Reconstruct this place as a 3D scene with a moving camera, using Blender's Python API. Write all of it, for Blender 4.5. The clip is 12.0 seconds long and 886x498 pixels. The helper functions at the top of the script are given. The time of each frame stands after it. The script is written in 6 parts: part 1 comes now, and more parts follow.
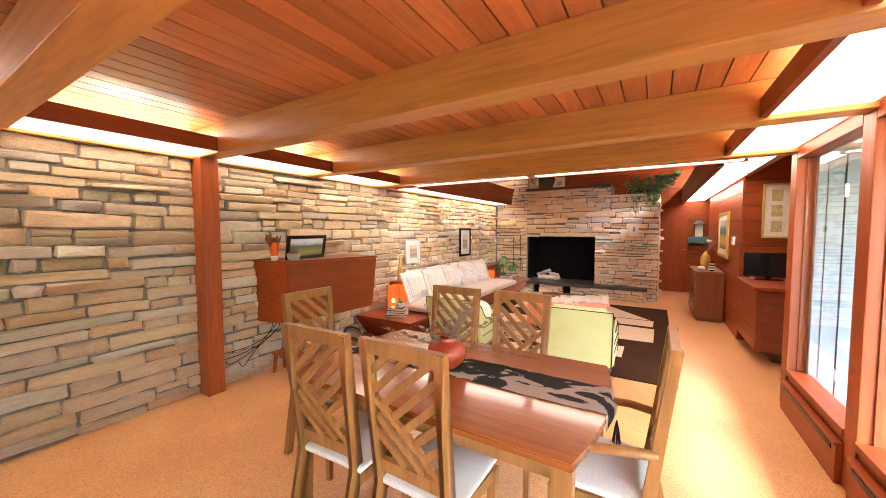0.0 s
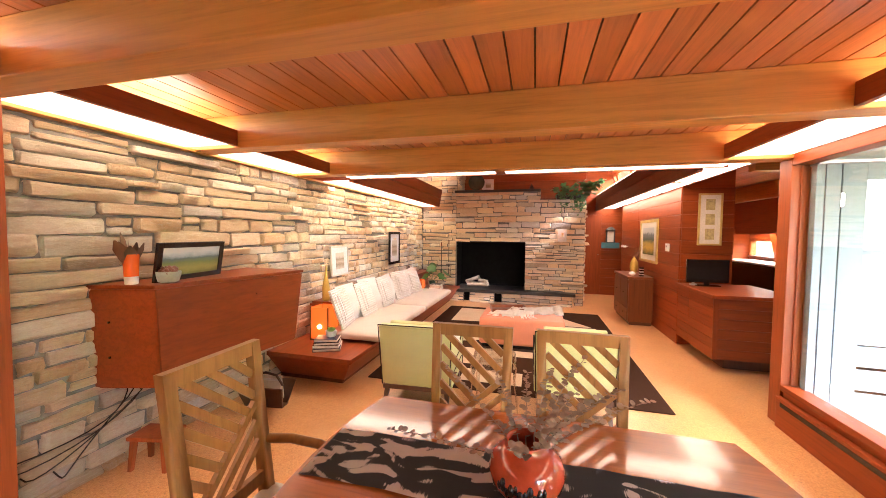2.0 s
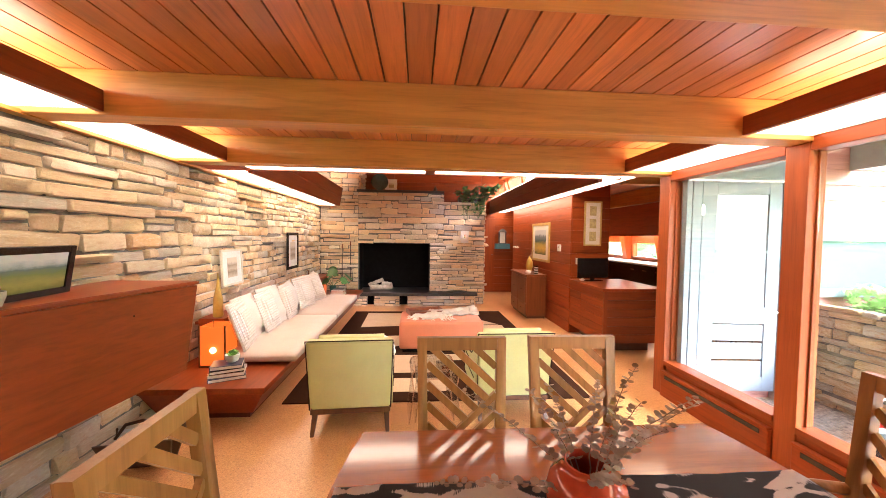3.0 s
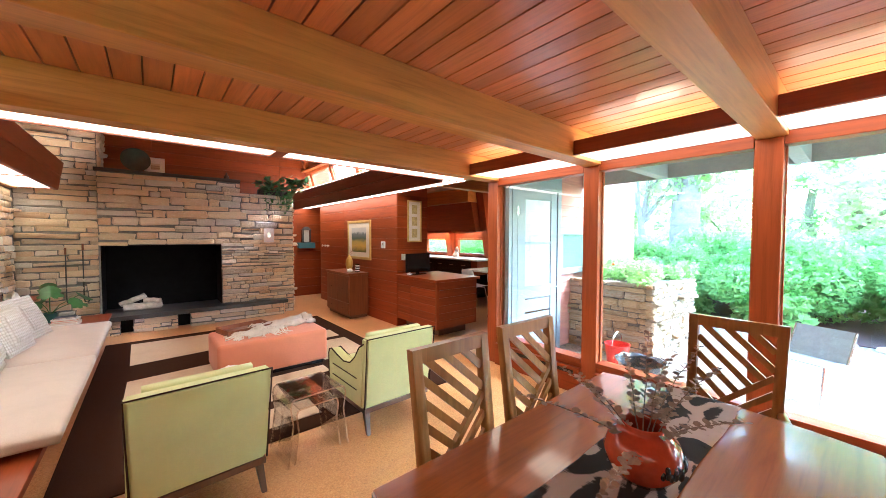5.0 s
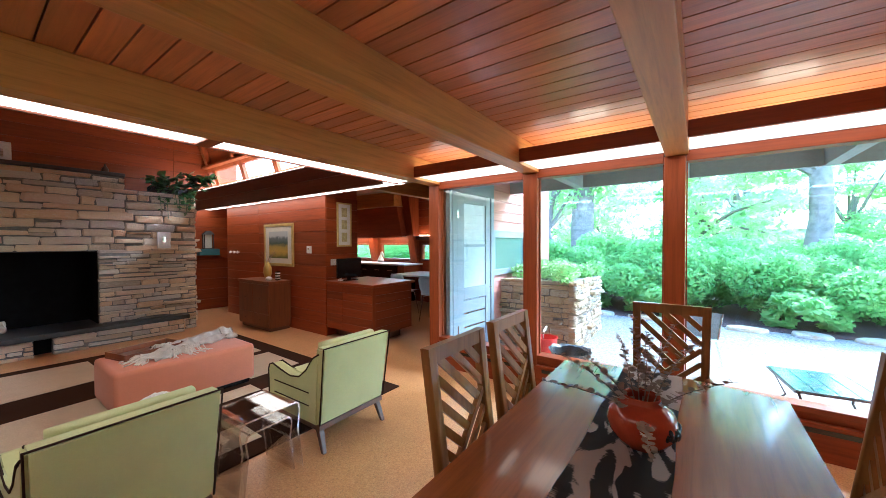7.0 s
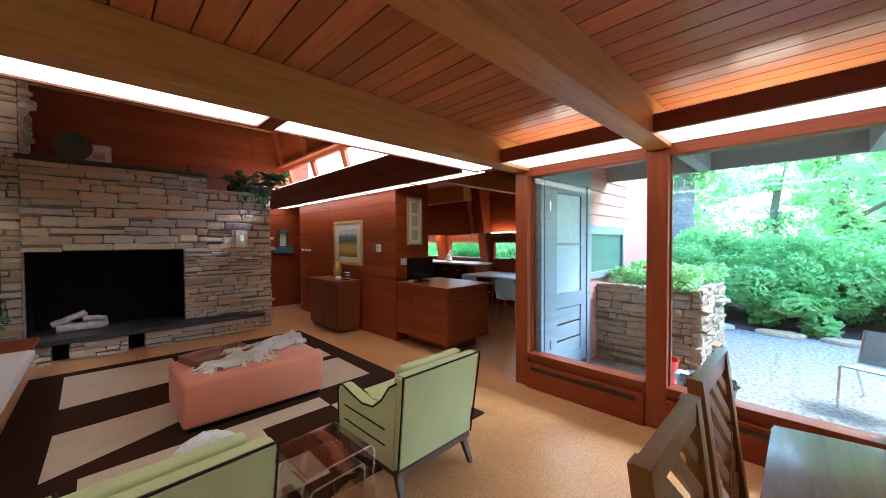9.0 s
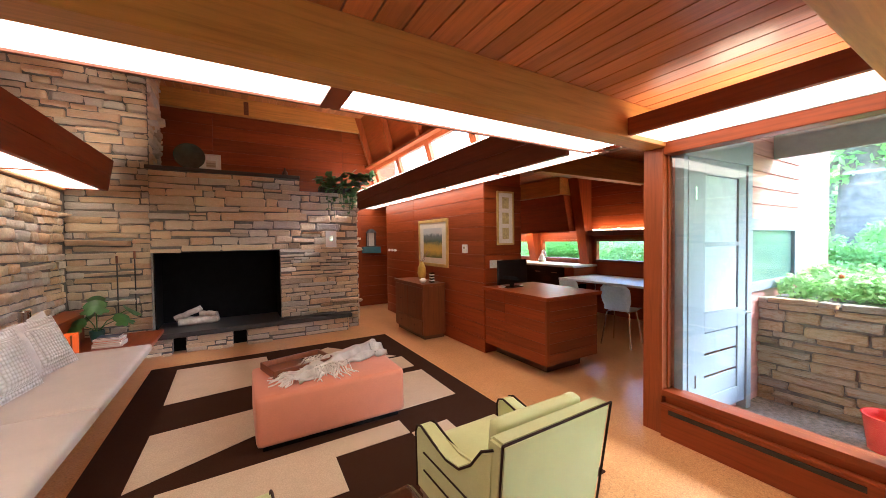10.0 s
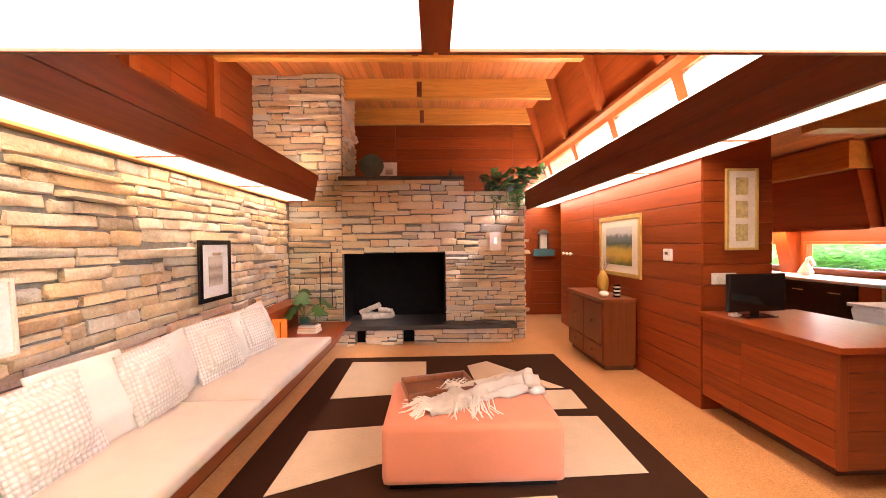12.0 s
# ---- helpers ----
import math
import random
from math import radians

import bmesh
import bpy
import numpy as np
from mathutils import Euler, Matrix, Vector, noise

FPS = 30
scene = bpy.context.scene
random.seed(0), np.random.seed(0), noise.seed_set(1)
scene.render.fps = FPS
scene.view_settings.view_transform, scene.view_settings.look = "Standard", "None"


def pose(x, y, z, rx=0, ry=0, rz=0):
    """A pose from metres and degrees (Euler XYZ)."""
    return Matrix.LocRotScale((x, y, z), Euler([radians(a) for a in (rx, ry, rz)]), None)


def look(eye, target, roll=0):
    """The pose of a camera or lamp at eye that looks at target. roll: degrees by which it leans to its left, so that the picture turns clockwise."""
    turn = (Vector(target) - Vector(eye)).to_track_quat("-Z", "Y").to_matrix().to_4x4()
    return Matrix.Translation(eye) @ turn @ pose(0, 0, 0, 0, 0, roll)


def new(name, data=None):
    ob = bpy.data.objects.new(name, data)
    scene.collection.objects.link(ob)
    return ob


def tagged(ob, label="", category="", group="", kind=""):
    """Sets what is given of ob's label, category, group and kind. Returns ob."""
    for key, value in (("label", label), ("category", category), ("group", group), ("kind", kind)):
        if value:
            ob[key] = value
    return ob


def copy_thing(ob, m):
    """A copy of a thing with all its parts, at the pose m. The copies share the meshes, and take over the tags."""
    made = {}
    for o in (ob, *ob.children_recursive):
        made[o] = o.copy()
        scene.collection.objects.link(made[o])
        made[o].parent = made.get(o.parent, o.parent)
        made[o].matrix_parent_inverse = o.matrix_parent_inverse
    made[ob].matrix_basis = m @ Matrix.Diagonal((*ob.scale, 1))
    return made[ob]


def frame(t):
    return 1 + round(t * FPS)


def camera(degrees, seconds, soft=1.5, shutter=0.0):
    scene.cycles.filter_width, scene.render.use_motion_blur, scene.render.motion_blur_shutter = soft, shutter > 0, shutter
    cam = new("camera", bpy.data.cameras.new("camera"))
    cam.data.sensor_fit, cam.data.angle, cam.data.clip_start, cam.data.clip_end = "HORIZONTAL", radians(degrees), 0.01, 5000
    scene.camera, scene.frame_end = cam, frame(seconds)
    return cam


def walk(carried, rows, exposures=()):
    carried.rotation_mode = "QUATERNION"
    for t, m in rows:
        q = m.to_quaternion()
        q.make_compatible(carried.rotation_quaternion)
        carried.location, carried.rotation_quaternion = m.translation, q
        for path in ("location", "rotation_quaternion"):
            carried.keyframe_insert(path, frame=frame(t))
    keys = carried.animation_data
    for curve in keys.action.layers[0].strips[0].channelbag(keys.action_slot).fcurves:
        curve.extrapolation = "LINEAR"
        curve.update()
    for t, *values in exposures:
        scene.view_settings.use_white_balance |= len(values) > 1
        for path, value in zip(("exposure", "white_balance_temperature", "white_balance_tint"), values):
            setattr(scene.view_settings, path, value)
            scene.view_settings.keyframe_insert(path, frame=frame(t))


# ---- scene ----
cam = camera(103.2, 12.0, soft=0.6)
K = 1.0  # plan units to metres
PATH = [
    (0, (0.212, -0.073, 1.421), (-0.821, 1.636, 1.316), 0.0),
    (0.5, (-0.01, 0.115, 1.42), (-0.998, 1.851, 1.319), 0.1),
    (1, (-0.269, 0.266, 1.429), (-1.133, 2.067, 1.336), 0.3),
    (1.5, (-0.507, 0.409, 1.435), (-1.211, 2.279, 1.338), 0.5),
    (2, (-0.765, 0.535, 1.444), (-1.27, 2.468, 1.357), 0.6),
    (2.5, (-1.041, 0.615, 1.435), (-1.236, 2.604, 1.363), 0.7),
    (3, (-1.249, 0.686, 1.445), (-1.104, 2.679, 1.372), 0.8),
    (3.5, (-1.47, 0.818, 1.409), (-0.985, 2.757, 1.352), 0.6),
    (3.7, (-1.592, 0.893, 1.446), (-0.954, 2.787, 1.371), 0.7),
    (5.5, (-2.023, 1.259, 1.387), (-0.608, 2.672, 1.346), -0.1),
    (6, (-2.128, 1.368, 1.37), (-0.594, 2.651, 1.34), 0.1),
    (6.5, (-2.194, 1.411, 1.373), (-0.572, 2.582, 1.34), -0.2),
    (8.3, (-2.049, 1.733, 1.36), (-0.458, 2.944, 1.31), -0.3),
    (8.5, (-1.982, 1.817, 1.377), (-0.444, 3.095, 1.332), -0.2),
    (9, (-1.88, 2.024, 1.38), (-0.484, 3.455, 1.333), -0.3),
    (9.5, (-1.746, 2.286, 1.4), (-0.511, 3.859, 1.352), -0.4),
    (10, (-1.556, 2.521, 1.399), (-0.545, 4.245, 1.347), -0.7),
    (10.5, (-1.402, 2.733, 1.414), (-0.675, 4.596, 1.358), -0.6),
    (11, (-1.253, 2.906, 1.395), (-0.799, 4.853, 1.348), -0.6),
    (11.5, (-1.185, 3.054, 1.404), (-0.939, 5.039, 1.363), -0.6),
    (12, (-1.142, 3.149, 1.417), (-1.092, 5.148, 1.382), -0.7),
]
walk(cam, [(t, look(Vector(eye) * K, Vector(target) * K, roll)) for t, eye, target, roll in PATH],
     exposures=[(0, 5.4, 6300, 20), (2.5, 5.55, 6600, 22), (3.5, 5.5, 6200, 17), (5.5, 5.0, 5250, 8), (6.5, 4.6, 5000, 6), (8.5, 4.0, 4950, 6),
                (9.0, 4.0, 4950, 6), (9.5, 4.25, 5250, 9), (10.5, 5.1, 6200, 22), (11.5, 5.5, 6700, 27), (12, 5.55, 6900, 28)])

# ---- light ----
world = bpy.data.worlds.new("sky")
scene.world = world
world.use_nodes = True
wn = world.node_tree.nodes
sky = wn.new("ShaderNodeTexSky")
sky.sky_type = "NISHITA"
sky.sun_disc = False
sky.sun_elevation, sky.sun_rotation = radians(40), radians(124)
world.node_tree.links.new(sky.outputs[0], wn["Background"].inputs[0])
wn["Background"].inputs[1].default_value = 0.15
sun = new("sun", bpy.data.lights.new("sun", "SUN"))
sun.data.energy, sun.data.angle, sun.data.color = 1.5, radians(25), (1, 0.98, 0.95)
sun.matrix_world = look((6, -4, 6), (0, 0, 0))
PANEL_GLOW = 0.27

# ---- materials ----
def material(name, base, rough=0.6, metal=0.0, **more):
    m = bpy.data.materials.new(name)
    m.use_nodes = True
    b = m.node_tree.nodes["Principled BSDF"]
    b.inputs["Base Color"].default_value = (*base, 1)
    b.inputs["Roughness"].default_value = rough
    b.inputs["Metallic"].default_value = metal
    for key, value in more.items():
        b.inputs[key.replace("_", " ")].default_value = value
    return m


def link(m, a, b):
    m.node_tree.links.new(a, b)


def coords(m, scale, shuffle=True):
    """Object coordinates times scale, shifted at random from object to object."""
    n = m.node_tree.nodes
    tc = n.new("ShaderNodeTexCoord")
    mp = n.new("ShaderNodeMapping")
    mp.inputs["Scale"].default_value = scale
    src = tc.outputs["Object"]
    if shuffle:
        info = n.new("ShaderNodeObjectInfo")
        mul = n.new("ShaderNodeMath")
        mul.operation = "MULTIPLY"
        mul.inputs[1].default_value = 37.0
        link(m, info.outputs["Random"], mul.inputs[0])
        add = n.new("ShaderNodeVectorMath")
        link(m, src, add.inputs[0])
        link(m, mul.outputs[0], add.inputs[1])
        src = add.outputs[0]
    link(m, src, mp.inputs["Vector"])
    return mp.outputs[0]


def noise_tex(m, vec, scale, detail=5.0, rough=0.6, warp=0.0):
    t = m.node_tree.nodes.new("ShaderNodeTexNoise")
    t.inputs["Scale"].default_value = scale
    t.inputs["Detail"].default_value = detail
    t.inputs["Roughness"].default_value = rough
    t.inputs["Distortion"].default_value = warp
    link(m, vec, t.inputs["Vector"])
    return t.outputs["Fac"]


def ramp(m, fac, stops):
    r = m.node_tree.nodes.new("ShaderNodeValToRGB")
    while len(r.color_ramp.elements) < len(stops):
        r.color_ramp.elements.new(0.5)
    for e, (p, c) in zip(r.color_ramp.elements, stops):
        e.position, e.color = p, (*c, 1)
    link(m, fac, r.inputs[0])
    return r.outputs[0]


def mix(m, a, b, fac, how="MIX"):
    x = m.node_tree.nodes.new("ShaderNodeMix")
    x.data_type, x.blend_type = "RGBA", how
    for value, sock in ((fac, x.inputs[0]), (a, x.inputs[6]), (b, x.inputs[7])):
        if isinstance(value, (int, float)):
            sock.default_value = value
        elif isinstance(value, tuple):
            sock.default_value = (*value, 1)
        else:
            link(m, value, sock)
    return x.outputs[2]


def bump(m, height, strength=0.3, distance=0.01):
    b = m.node_tree.nodes.new("ShaderNodeBump")
    b.inputs["Strength"].default_value = strength
    b.inputs["Distance"].default_value = distance
    link(m, height, b.inputs["Height"])
    link(m, b.outputs[0], m.node_tree.nodes["Principled BSDF"].inputs["Normal"])


def paint(m, colour):
    link(m, colour, m.node_tree.nodes["Principled BSDF"].inputs["Base Color"])


def piece_random(m, island):
    n = m.node_tree.nodes
    if island:
        return n.new("ShaderNodeNewGeometry").outputs["Random Per Island"]
    return n.new("ShaderNodeObjectInfo").outputs["Random"]


def shade(c, k):
    return tuple(min(1.0, v * k) for v in c)


def wood(name, base, axis="y", rough=0.42, island=False, vary=0.35, grain=1.0, coat=0.0):
    """Grain runs along axis; each board has its own tone."""
    m = material(name, base, rough)
    m.node_tree.nodes["Principled BSDF"].inputs["Coat Weight"].default_value = coat
    m.node_tree.nodes["Principled BSDF"].inputs["Coat Roughness"].default_value = 0.15
    long, wide = 0.7 * grain, 12.0 * grain
    scale = {"x": (long, wide, wide), "y": (wide, long, wide), "z": (wide, wide, long)}[axis]
    vec = coords(m, scale)
    if island:
        n = m.node_tree.nodes
        off = n.new("ShaderNodeVectorMath")
        sc = n.new("ShaderNodeMath")
        sc.operation = "MULTIPLY"
        sc.inputs[1].default_value = 51.0
        link(m, piece_random(m, True), sc.inputs[0])
        link(m, vec, off.inputs[0])
        link(m, sc.outputs[0], off.inputs[1])
        vec = off.outputs[0]
    fine = noise_tex(m, vec, 3.0, 8, 0.65, 0.6)
    broad = noise_tex(m, vec, 0.55, 3, 0.5, 1.2)
    c = ramp(m, fine, [(0.28, shade(base, 0.7)), (0.5, base), (0.76, shade(base, 1.2))])
    c = mix(m, c, shade(base, 0.6), ramp(m, broad, [(0.45, (0, 0, 0)), (0.8, (0.5, 0.5, 0.5))]))
    tone = ramp(m, piece_random(m, island), [(0.0, (1 - vary,) * 3), (0.5, (1, 1, 1)), (1.0, (1 + vary * 0.5, 1 + vary * 0.35, 1 + vary * 0.3))])
    paint(m, mix(m, c, tone, 1.0, "MULTIPLY"))
    bump(m, fine, 0.12, 0.004)
    return m


def stone(name, island=False, tint=(1, 1, 1), rust=0.75):
    m = material(name, (0.4, 0.35, 0.27), 0.88)
    vec = coords(m, (1, 1, 1), shuffle=not island)
    r = piece_random(m, island)
    c = ramp(m, r, [(0.0, (0.48, 0.39, 0.29)), (0.2, (0.80, 0.62, 0.40)), (0.42, (0.62, 0.57, 0.50)), (0.6, (0.84, 0.68, 0.46)),
                    (0.8, (0.70, 0.47, 0.27)), (0.92, (0.84, 0.76, 0.64)), (1.0, (0.52, 0.48, 0.43))])
    big = noise_tex(m, vec, 5.0, 4, 0.6)
    small = noise_tex(m, vec, 45.0, 6, 0.7)
    pits = noise_tex(m, vec, 16.0, 6, 0.75, 0.5)
    c = mix(m, c, (0.50, 0.27, 0.11), ramp(m, big, [(0.46, (0, 0, 0)), (0.7, (rust,) * 3)]))
    c = mix(m, c, (0.86, 0.80, 0.70), ramp(m, noise_tex(m, vec, 8.0, 5, 0.65, 0.4), [(0.52, (0, 0, 0)), (0.72, (0.6, 0.6, 0.6))]))
    c = mix(m, c, ramp(m, small, [(0.3, (0.74, 0.72, 0.70)), (0.7, (1.12, 1.12, 1.1))]), 0.7, "MULTIPLY")
    c = mix(m, c, (0.20, 0.16, 0.12), ramp(m, pits, [(0.24, (0.75, 0.75, 0.75)), (0.34, (0, 0, 0))]))
    paint(m, mix(m, c, tint, 1.0, "MULTIPLY"))
    add = m.node_tree.nodes.new("ShaderNodeMath")
    link(m, pits, add.inputs[0])
    link(m, small, add.inputs[1])
    bump(m, add.outputs[0], 0.9, 0.022)
    return m


def fabric(name, base, scale=260.0, rough=0.9, strength=0.3):
    m = material(name, base, rough)
    m.node_tree.nodes["Principled BSDF"].inputs["Sheen Weight"].default_value = 0.2
    vec = coords(m, (1, 1, 1))
    fine = noise_tex(m, vec, scale, 2)
    soft = noise_tex(m, vec, 5.0, 3)
    c = ramp(m, fine, [(0.3, shade(base, 0.82)), (0.7, shade(base, 1.08))])
    paint(m, mix(m, c, shade(base, 0.82), ramp(m, soft, [(0.45, (0, 0, 0)), (0.75, (0.6, 0.6, 0.6))])))
    bump(m, fine, strength, 0.002)
    return m


def mottled(name, base, rough=0.5, scale=8.0, amount=0.3, metal=0.0, relief=0.1):
    m = material(name, base, rough, metal)
    vec = coords(m, (1, 1, 1))
    a = noise_tex(m, vec, scale, 5)
    b = noise_tex(m, vec, scale * 9, 3)
    c = ramp(m, a, [(0.3, shade(base, 1 - amount)), (0.7, shade(base, 1 + amount * 0.5))])
    paint(m, mix(m, c, ramp(m, b, [(0.3, (0.85,) * 3), (0.7, (1.08,) * 3)]), 0.7, "MULTIPLY"))
    bump(m, b, relief, 0.003)
    return m


def glow(name, colour, strength, base=(0.8, 0.78, 0.72)):
    m = material(name, base, 0.5)
    b = m.node_tree.nodes["Principled BSDF"]
    b.inputs["Emission Color"].default_value = (*colour, 1)
    b.inputs["Emission Strength"].default_value = strength
    return m


def clear(name, tint, ior):
    """Clear sheet: see-through, with a gloss that grows towards grazing angles."""
    m = bpy.data.materials.new(name)
    m.use_nodes = True
    n = m.node_tree.nodes
    n.remove(n["Principled BSDF"])
    t, g, f, x = (n.new("ShaderNode" + k) for k in ("BsdfTransparent", "BsdfGlossy", "LayerWeight", "MixShader"))
    p = n.new("ShaderNodeMath")
    p.operation = "POWER"
    p.inputs[1].default_value = 5.0
    s = n.new("ShaderNodeMath")
    s.operation = "MULTIPLY_ADD"
    s.inputs[1].default_value, s.inputs[2].default_value = 0.7, (ior - 1) * 0.16
    link(m, f.outputs["Facing"], p.inputs[0])
    link(m, p.outputs[0], s.inputs[0])
    t.inputs[0].default_value = (*tint, 1)
    g.inputs["Roughness"].default_value = 0.02
    for a, b in ((s.outputs[0], x.inputs[0]), (t.outputs[0], x.inputs[1]), (g.outputs[0], x.inputs[2]), (x.outputs[0], n["Material Output"].inputs["Surface"])):
        link(m, a, b)
    return m


REDWOOD = (0.27, 0.052, 0.011)
FIR = (0.56, 0.255, 0.056)
M = dict(
    plank_y=wood("redwood_ceiling", (0.53, 0.175, 0.052), "y", 0.3, True, 0.25),
    beam=wood("fir_beam", FIR, "x", 0.42, vary=0.1),
    beam_y=wood("fir_beam_long", FIR, "y", 0.42, vary=0.1),
    red_x=wood("redwood_x", REDWOOD, "x", 0.38, vary=0.2),
    red_y=wood("redwood_y", REDWOOD, "y", 0.38, vary=0.2),
    red_z=wood("redwood_z", REDWOOD, "z", 0.38, vary=0.2),
    # dark redwood; also the shade painted onto the east fascia and bench plinth
    dark_y=wood("redwood_dark_and_shaded", (0.15, 0.045, 0.022), "y", 0.4, vary=0.15),
    dark_x=wood("darker_redwood_x", (0.20, 0.045, 0.012), "x", 0.3, vary=0.12),
    dark_z=wood("darker_redwood_z", (0.20, 0.045, 0.012), "z", 0.3, vary=0.12),
    post=wood("redwood_post", (0.31, 0.072, 0.019), "z", 0.38, vary=0.15),
    table=wood("table_walnut", (0.28, 0.078, 0.015), "x", 0.26, vary=0.1, coat=0.55),
    oak=wood("oak_chair", (0.31, 0.145, 0.045), "z", 0.28, vary=0.15),
    oak_dark=wood("walnut_leg", (0.10, 0.045, 0.022), "z", 0.4),
    cabinet=wood("cabinet_wood", (0.20, 0.060, 0.019), "z", 0.32, vary=0.2),
    stone=stone("ledge_stone", False, (1.18, 1.19, 1.21), 0.38),
    stone_j=stone("ledge_stone_joined", True, (1.18, 1.19, 1.21), 0.38),
    stone_pale=stone("pale_ledge_stone", False, (1.22, 1.23, 1.27), 0.1),
    stone_pale_j=stone("pale_ledge_stone_joined", True, (1.22, 1.23, 1.27), 0.1),
    stone_out=stone("garden_stone", False, (0.95, 0.97, 0.95)),
    mortar=mottled("mortar", (0.25, 0.235, 0.21), 0.95, 20),
    slab=mottled("slate_slab", (0.035, 0.033, 0.032), 0.4, 6),
    # soot of the firebox; also the dark sheet behind the hearth vents
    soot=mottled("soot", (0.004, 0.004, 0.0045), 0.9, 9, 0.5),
    cream=fabric("cream_upholstery", (0.56, 0.47, 0.40), 300),
    pillow=fabric("white_pillow", (0.70, 0.66, 0.62), 240),
    green=fabric("pale_green_velvet", (0.55, 0.57, 0.26), 350),
    piping=fabric("dark_piping", (0.035, 0.02, 0.015), 300),
    salmon=fabric("salmon_felt", (0.62, 0.21, 0.11), 350),
    rug=fabric("brown_rug", (0.040, 0.016, 0.008), 160, 0.95, 0.8),
    rug_light=fabric("cream_rug", (0.60, 0.48, 0.34), 160, 0.95, 0.8),
    seat=fabric("seat_fabric", (0.62, 0.60, 0.56), 200),
    throw=fabric("knit_throw", (0.82, 0.76, 0.68), 180, 0.95, 0.8),
    fur=fabric("white_fur", (0.8, 0.76, 0.72), 120, 1.0, 1.0),
    black=material("black_plastic", (0.012, 0.012, 0.013), 0.25),
    screen=material("screen_glass", (0.008, 0.010, 0.011), 0.06),
    white=mottled("white_paint", (0.76, 0.77, 0.77), 0.45, 4, 0.06),
    paper=mottled("paper", (0.72, 0.68, 0.60), 0.8, 6, 0.08),
    mat_board=mottled("picture_mat", (0.70, 0.66, 0.57), 0.85, 8, 0.05),
    gilt=mottled("gilt_frame", (0.62, 0.44, 0.14), 0.4, 12, 0.2, 0.3),
    steel=material("steel", (0.62, 0.62, 0.62), 0.25, 1.0),
    glass=clear("window_glass", (0.97, 0.99, 0.98), 1.25),
    acrylic=clear("acrylic", (0.90, 0.89, 0.88), 1.75),
    acrylic_edge=clear("acrylic_edge", (0.95, 0.94, 0.93), 3.2),
    vase=mottled("red_glaze", (0.40, 0.055, 0.022), 0.08, 5, 0.35),
    leaf=mottled("houseplant_leaf", (0.05, 0.17, 0.045), 0.35, 14, 0.4),
    twig=mottled("dried_leaf", (0.30, 0.20, 0.14), 0.8, 12, 0.3),
    terracotta=mottled("teal_pot", (0.03, 0.13, 0.12), 0.3, 8),
    ochre=mottled("ochre_glaze", (0.50, 0.33, 0.06), 0.4, 7, 0.25),
    orange=material("orange_glaze", (0.75, 0.11, 0.012), 0.25),
    siding=wood("painted_siding", (0.50, 0.22, 0.17), "x", 0.6, vary=0.12),
    # outdoor white paint, its bluish shade and dimness put into the colour
    white_dimmed=mottled("shaded_outdoor_white", (0.21, 0.25, 0.28), 0.5, 4, 0.06),
    eave=mottled("grey_paint", (0.30, 0.34, 0.32), 0.6, 3, 0.1),
    gravel=mottled("gravel", (0.31, 0.28, 0.245), 0.95, 26, 0.6, relief=0.9),
    grass=mottled("lawn", (0.10, 0.22, 0.04), 0.95, 0.6, 0.35, relief=0.5),
    bush=mottled("bush_leaf", (0.22, 0.44, 0.12), 0.55, 3.0, 0.4),
    tree_leaf=mottled("tree_leaf", (0.30, 0.50, 0.20), 0.6, 2.0, 0.4),
    light_leaf=mottled("light_leaf", (0.30, 0.52, 0.16), 0.6, 3.0, 0.3),
    # paler leaf colour, with haze put into the farther trees
    hazed_leaf=mottled("hazed_leaf", (0.40, 0.58, 0.30), 0.7, 1.0, 0.35),
    bark=mottled("bark", (0.24, 0.215, 0.19), 0.95, 9, 0.4, relief=0.9),
    panel=glow("lit_diffuser", (1.0, 0.82, 0.60), PANEL_GLOW),
    amber=glow("amber_shade", (1.0, 0.14, 0.015), 0.028, (0.30, 0.05, 0.01)),
    bulb=glow("bulb", (1.0, 0.5, 0.16), 0.8),
    uplight=glow("added_uplight", (1.0, 0.78, 0.52), PANEL_GLOW * 1.8),
    uplight_tube=glow("lamp_tube", (1.0, 0.76, 0.48), PANEL_GLOW * 3.5),
    panel_dim=glow("cove_diffuser", (1.0, 0.80, 0.56), PANEL_GLOW * 0.72),
    panel_long=glow("long_diffuser", (1.0, 0.84, 0.64), PANEL_GLOW * 1.55),
    strip=glow("strip_lamp", (1.0, 0.70, 0.40), 2.6),
)


def cork():
    m = material("cork_floor", (0.55, 0.30, 0.12), 0.3)
    vec = coords(m, (1, 1, 1), shuffle=False)
    n = m.node_tree.nodes
    v = n.new("ShaderNodeTexVoronoi")
    v.inputs["Scale"].default_value = 150.0
    link(m, vec, v.inputs["Vector"])
    c = ramp(m, v.outputs["Color"], [(0.1, (0.54, 0.26, 0.095)), (0.5, (0.64, 0.33, 0.13)), (0.9, (0.72, 0.42, 0.19))])
    broad = noise_tex(m, vec, 1.6, 4)
    c = mix(m, c, ramp(m, broad, [(0.3, (0.85, 0.82, 0.78)), (0.7, (1.08, 1.08, 1.08))]), 0.9, "MULTIPLY")
    specks = noise_tex(m, vec, 60.0, 4)
    paint(m, mix(m, c, (0.24, 0.11, 0.045), ramp(m, specks, [(0.57, (0, 0, 0)), (0.68, (0.62, 0.62, 0.62))])))
    bump(m, specks, 0.08, 0.002)
    return m


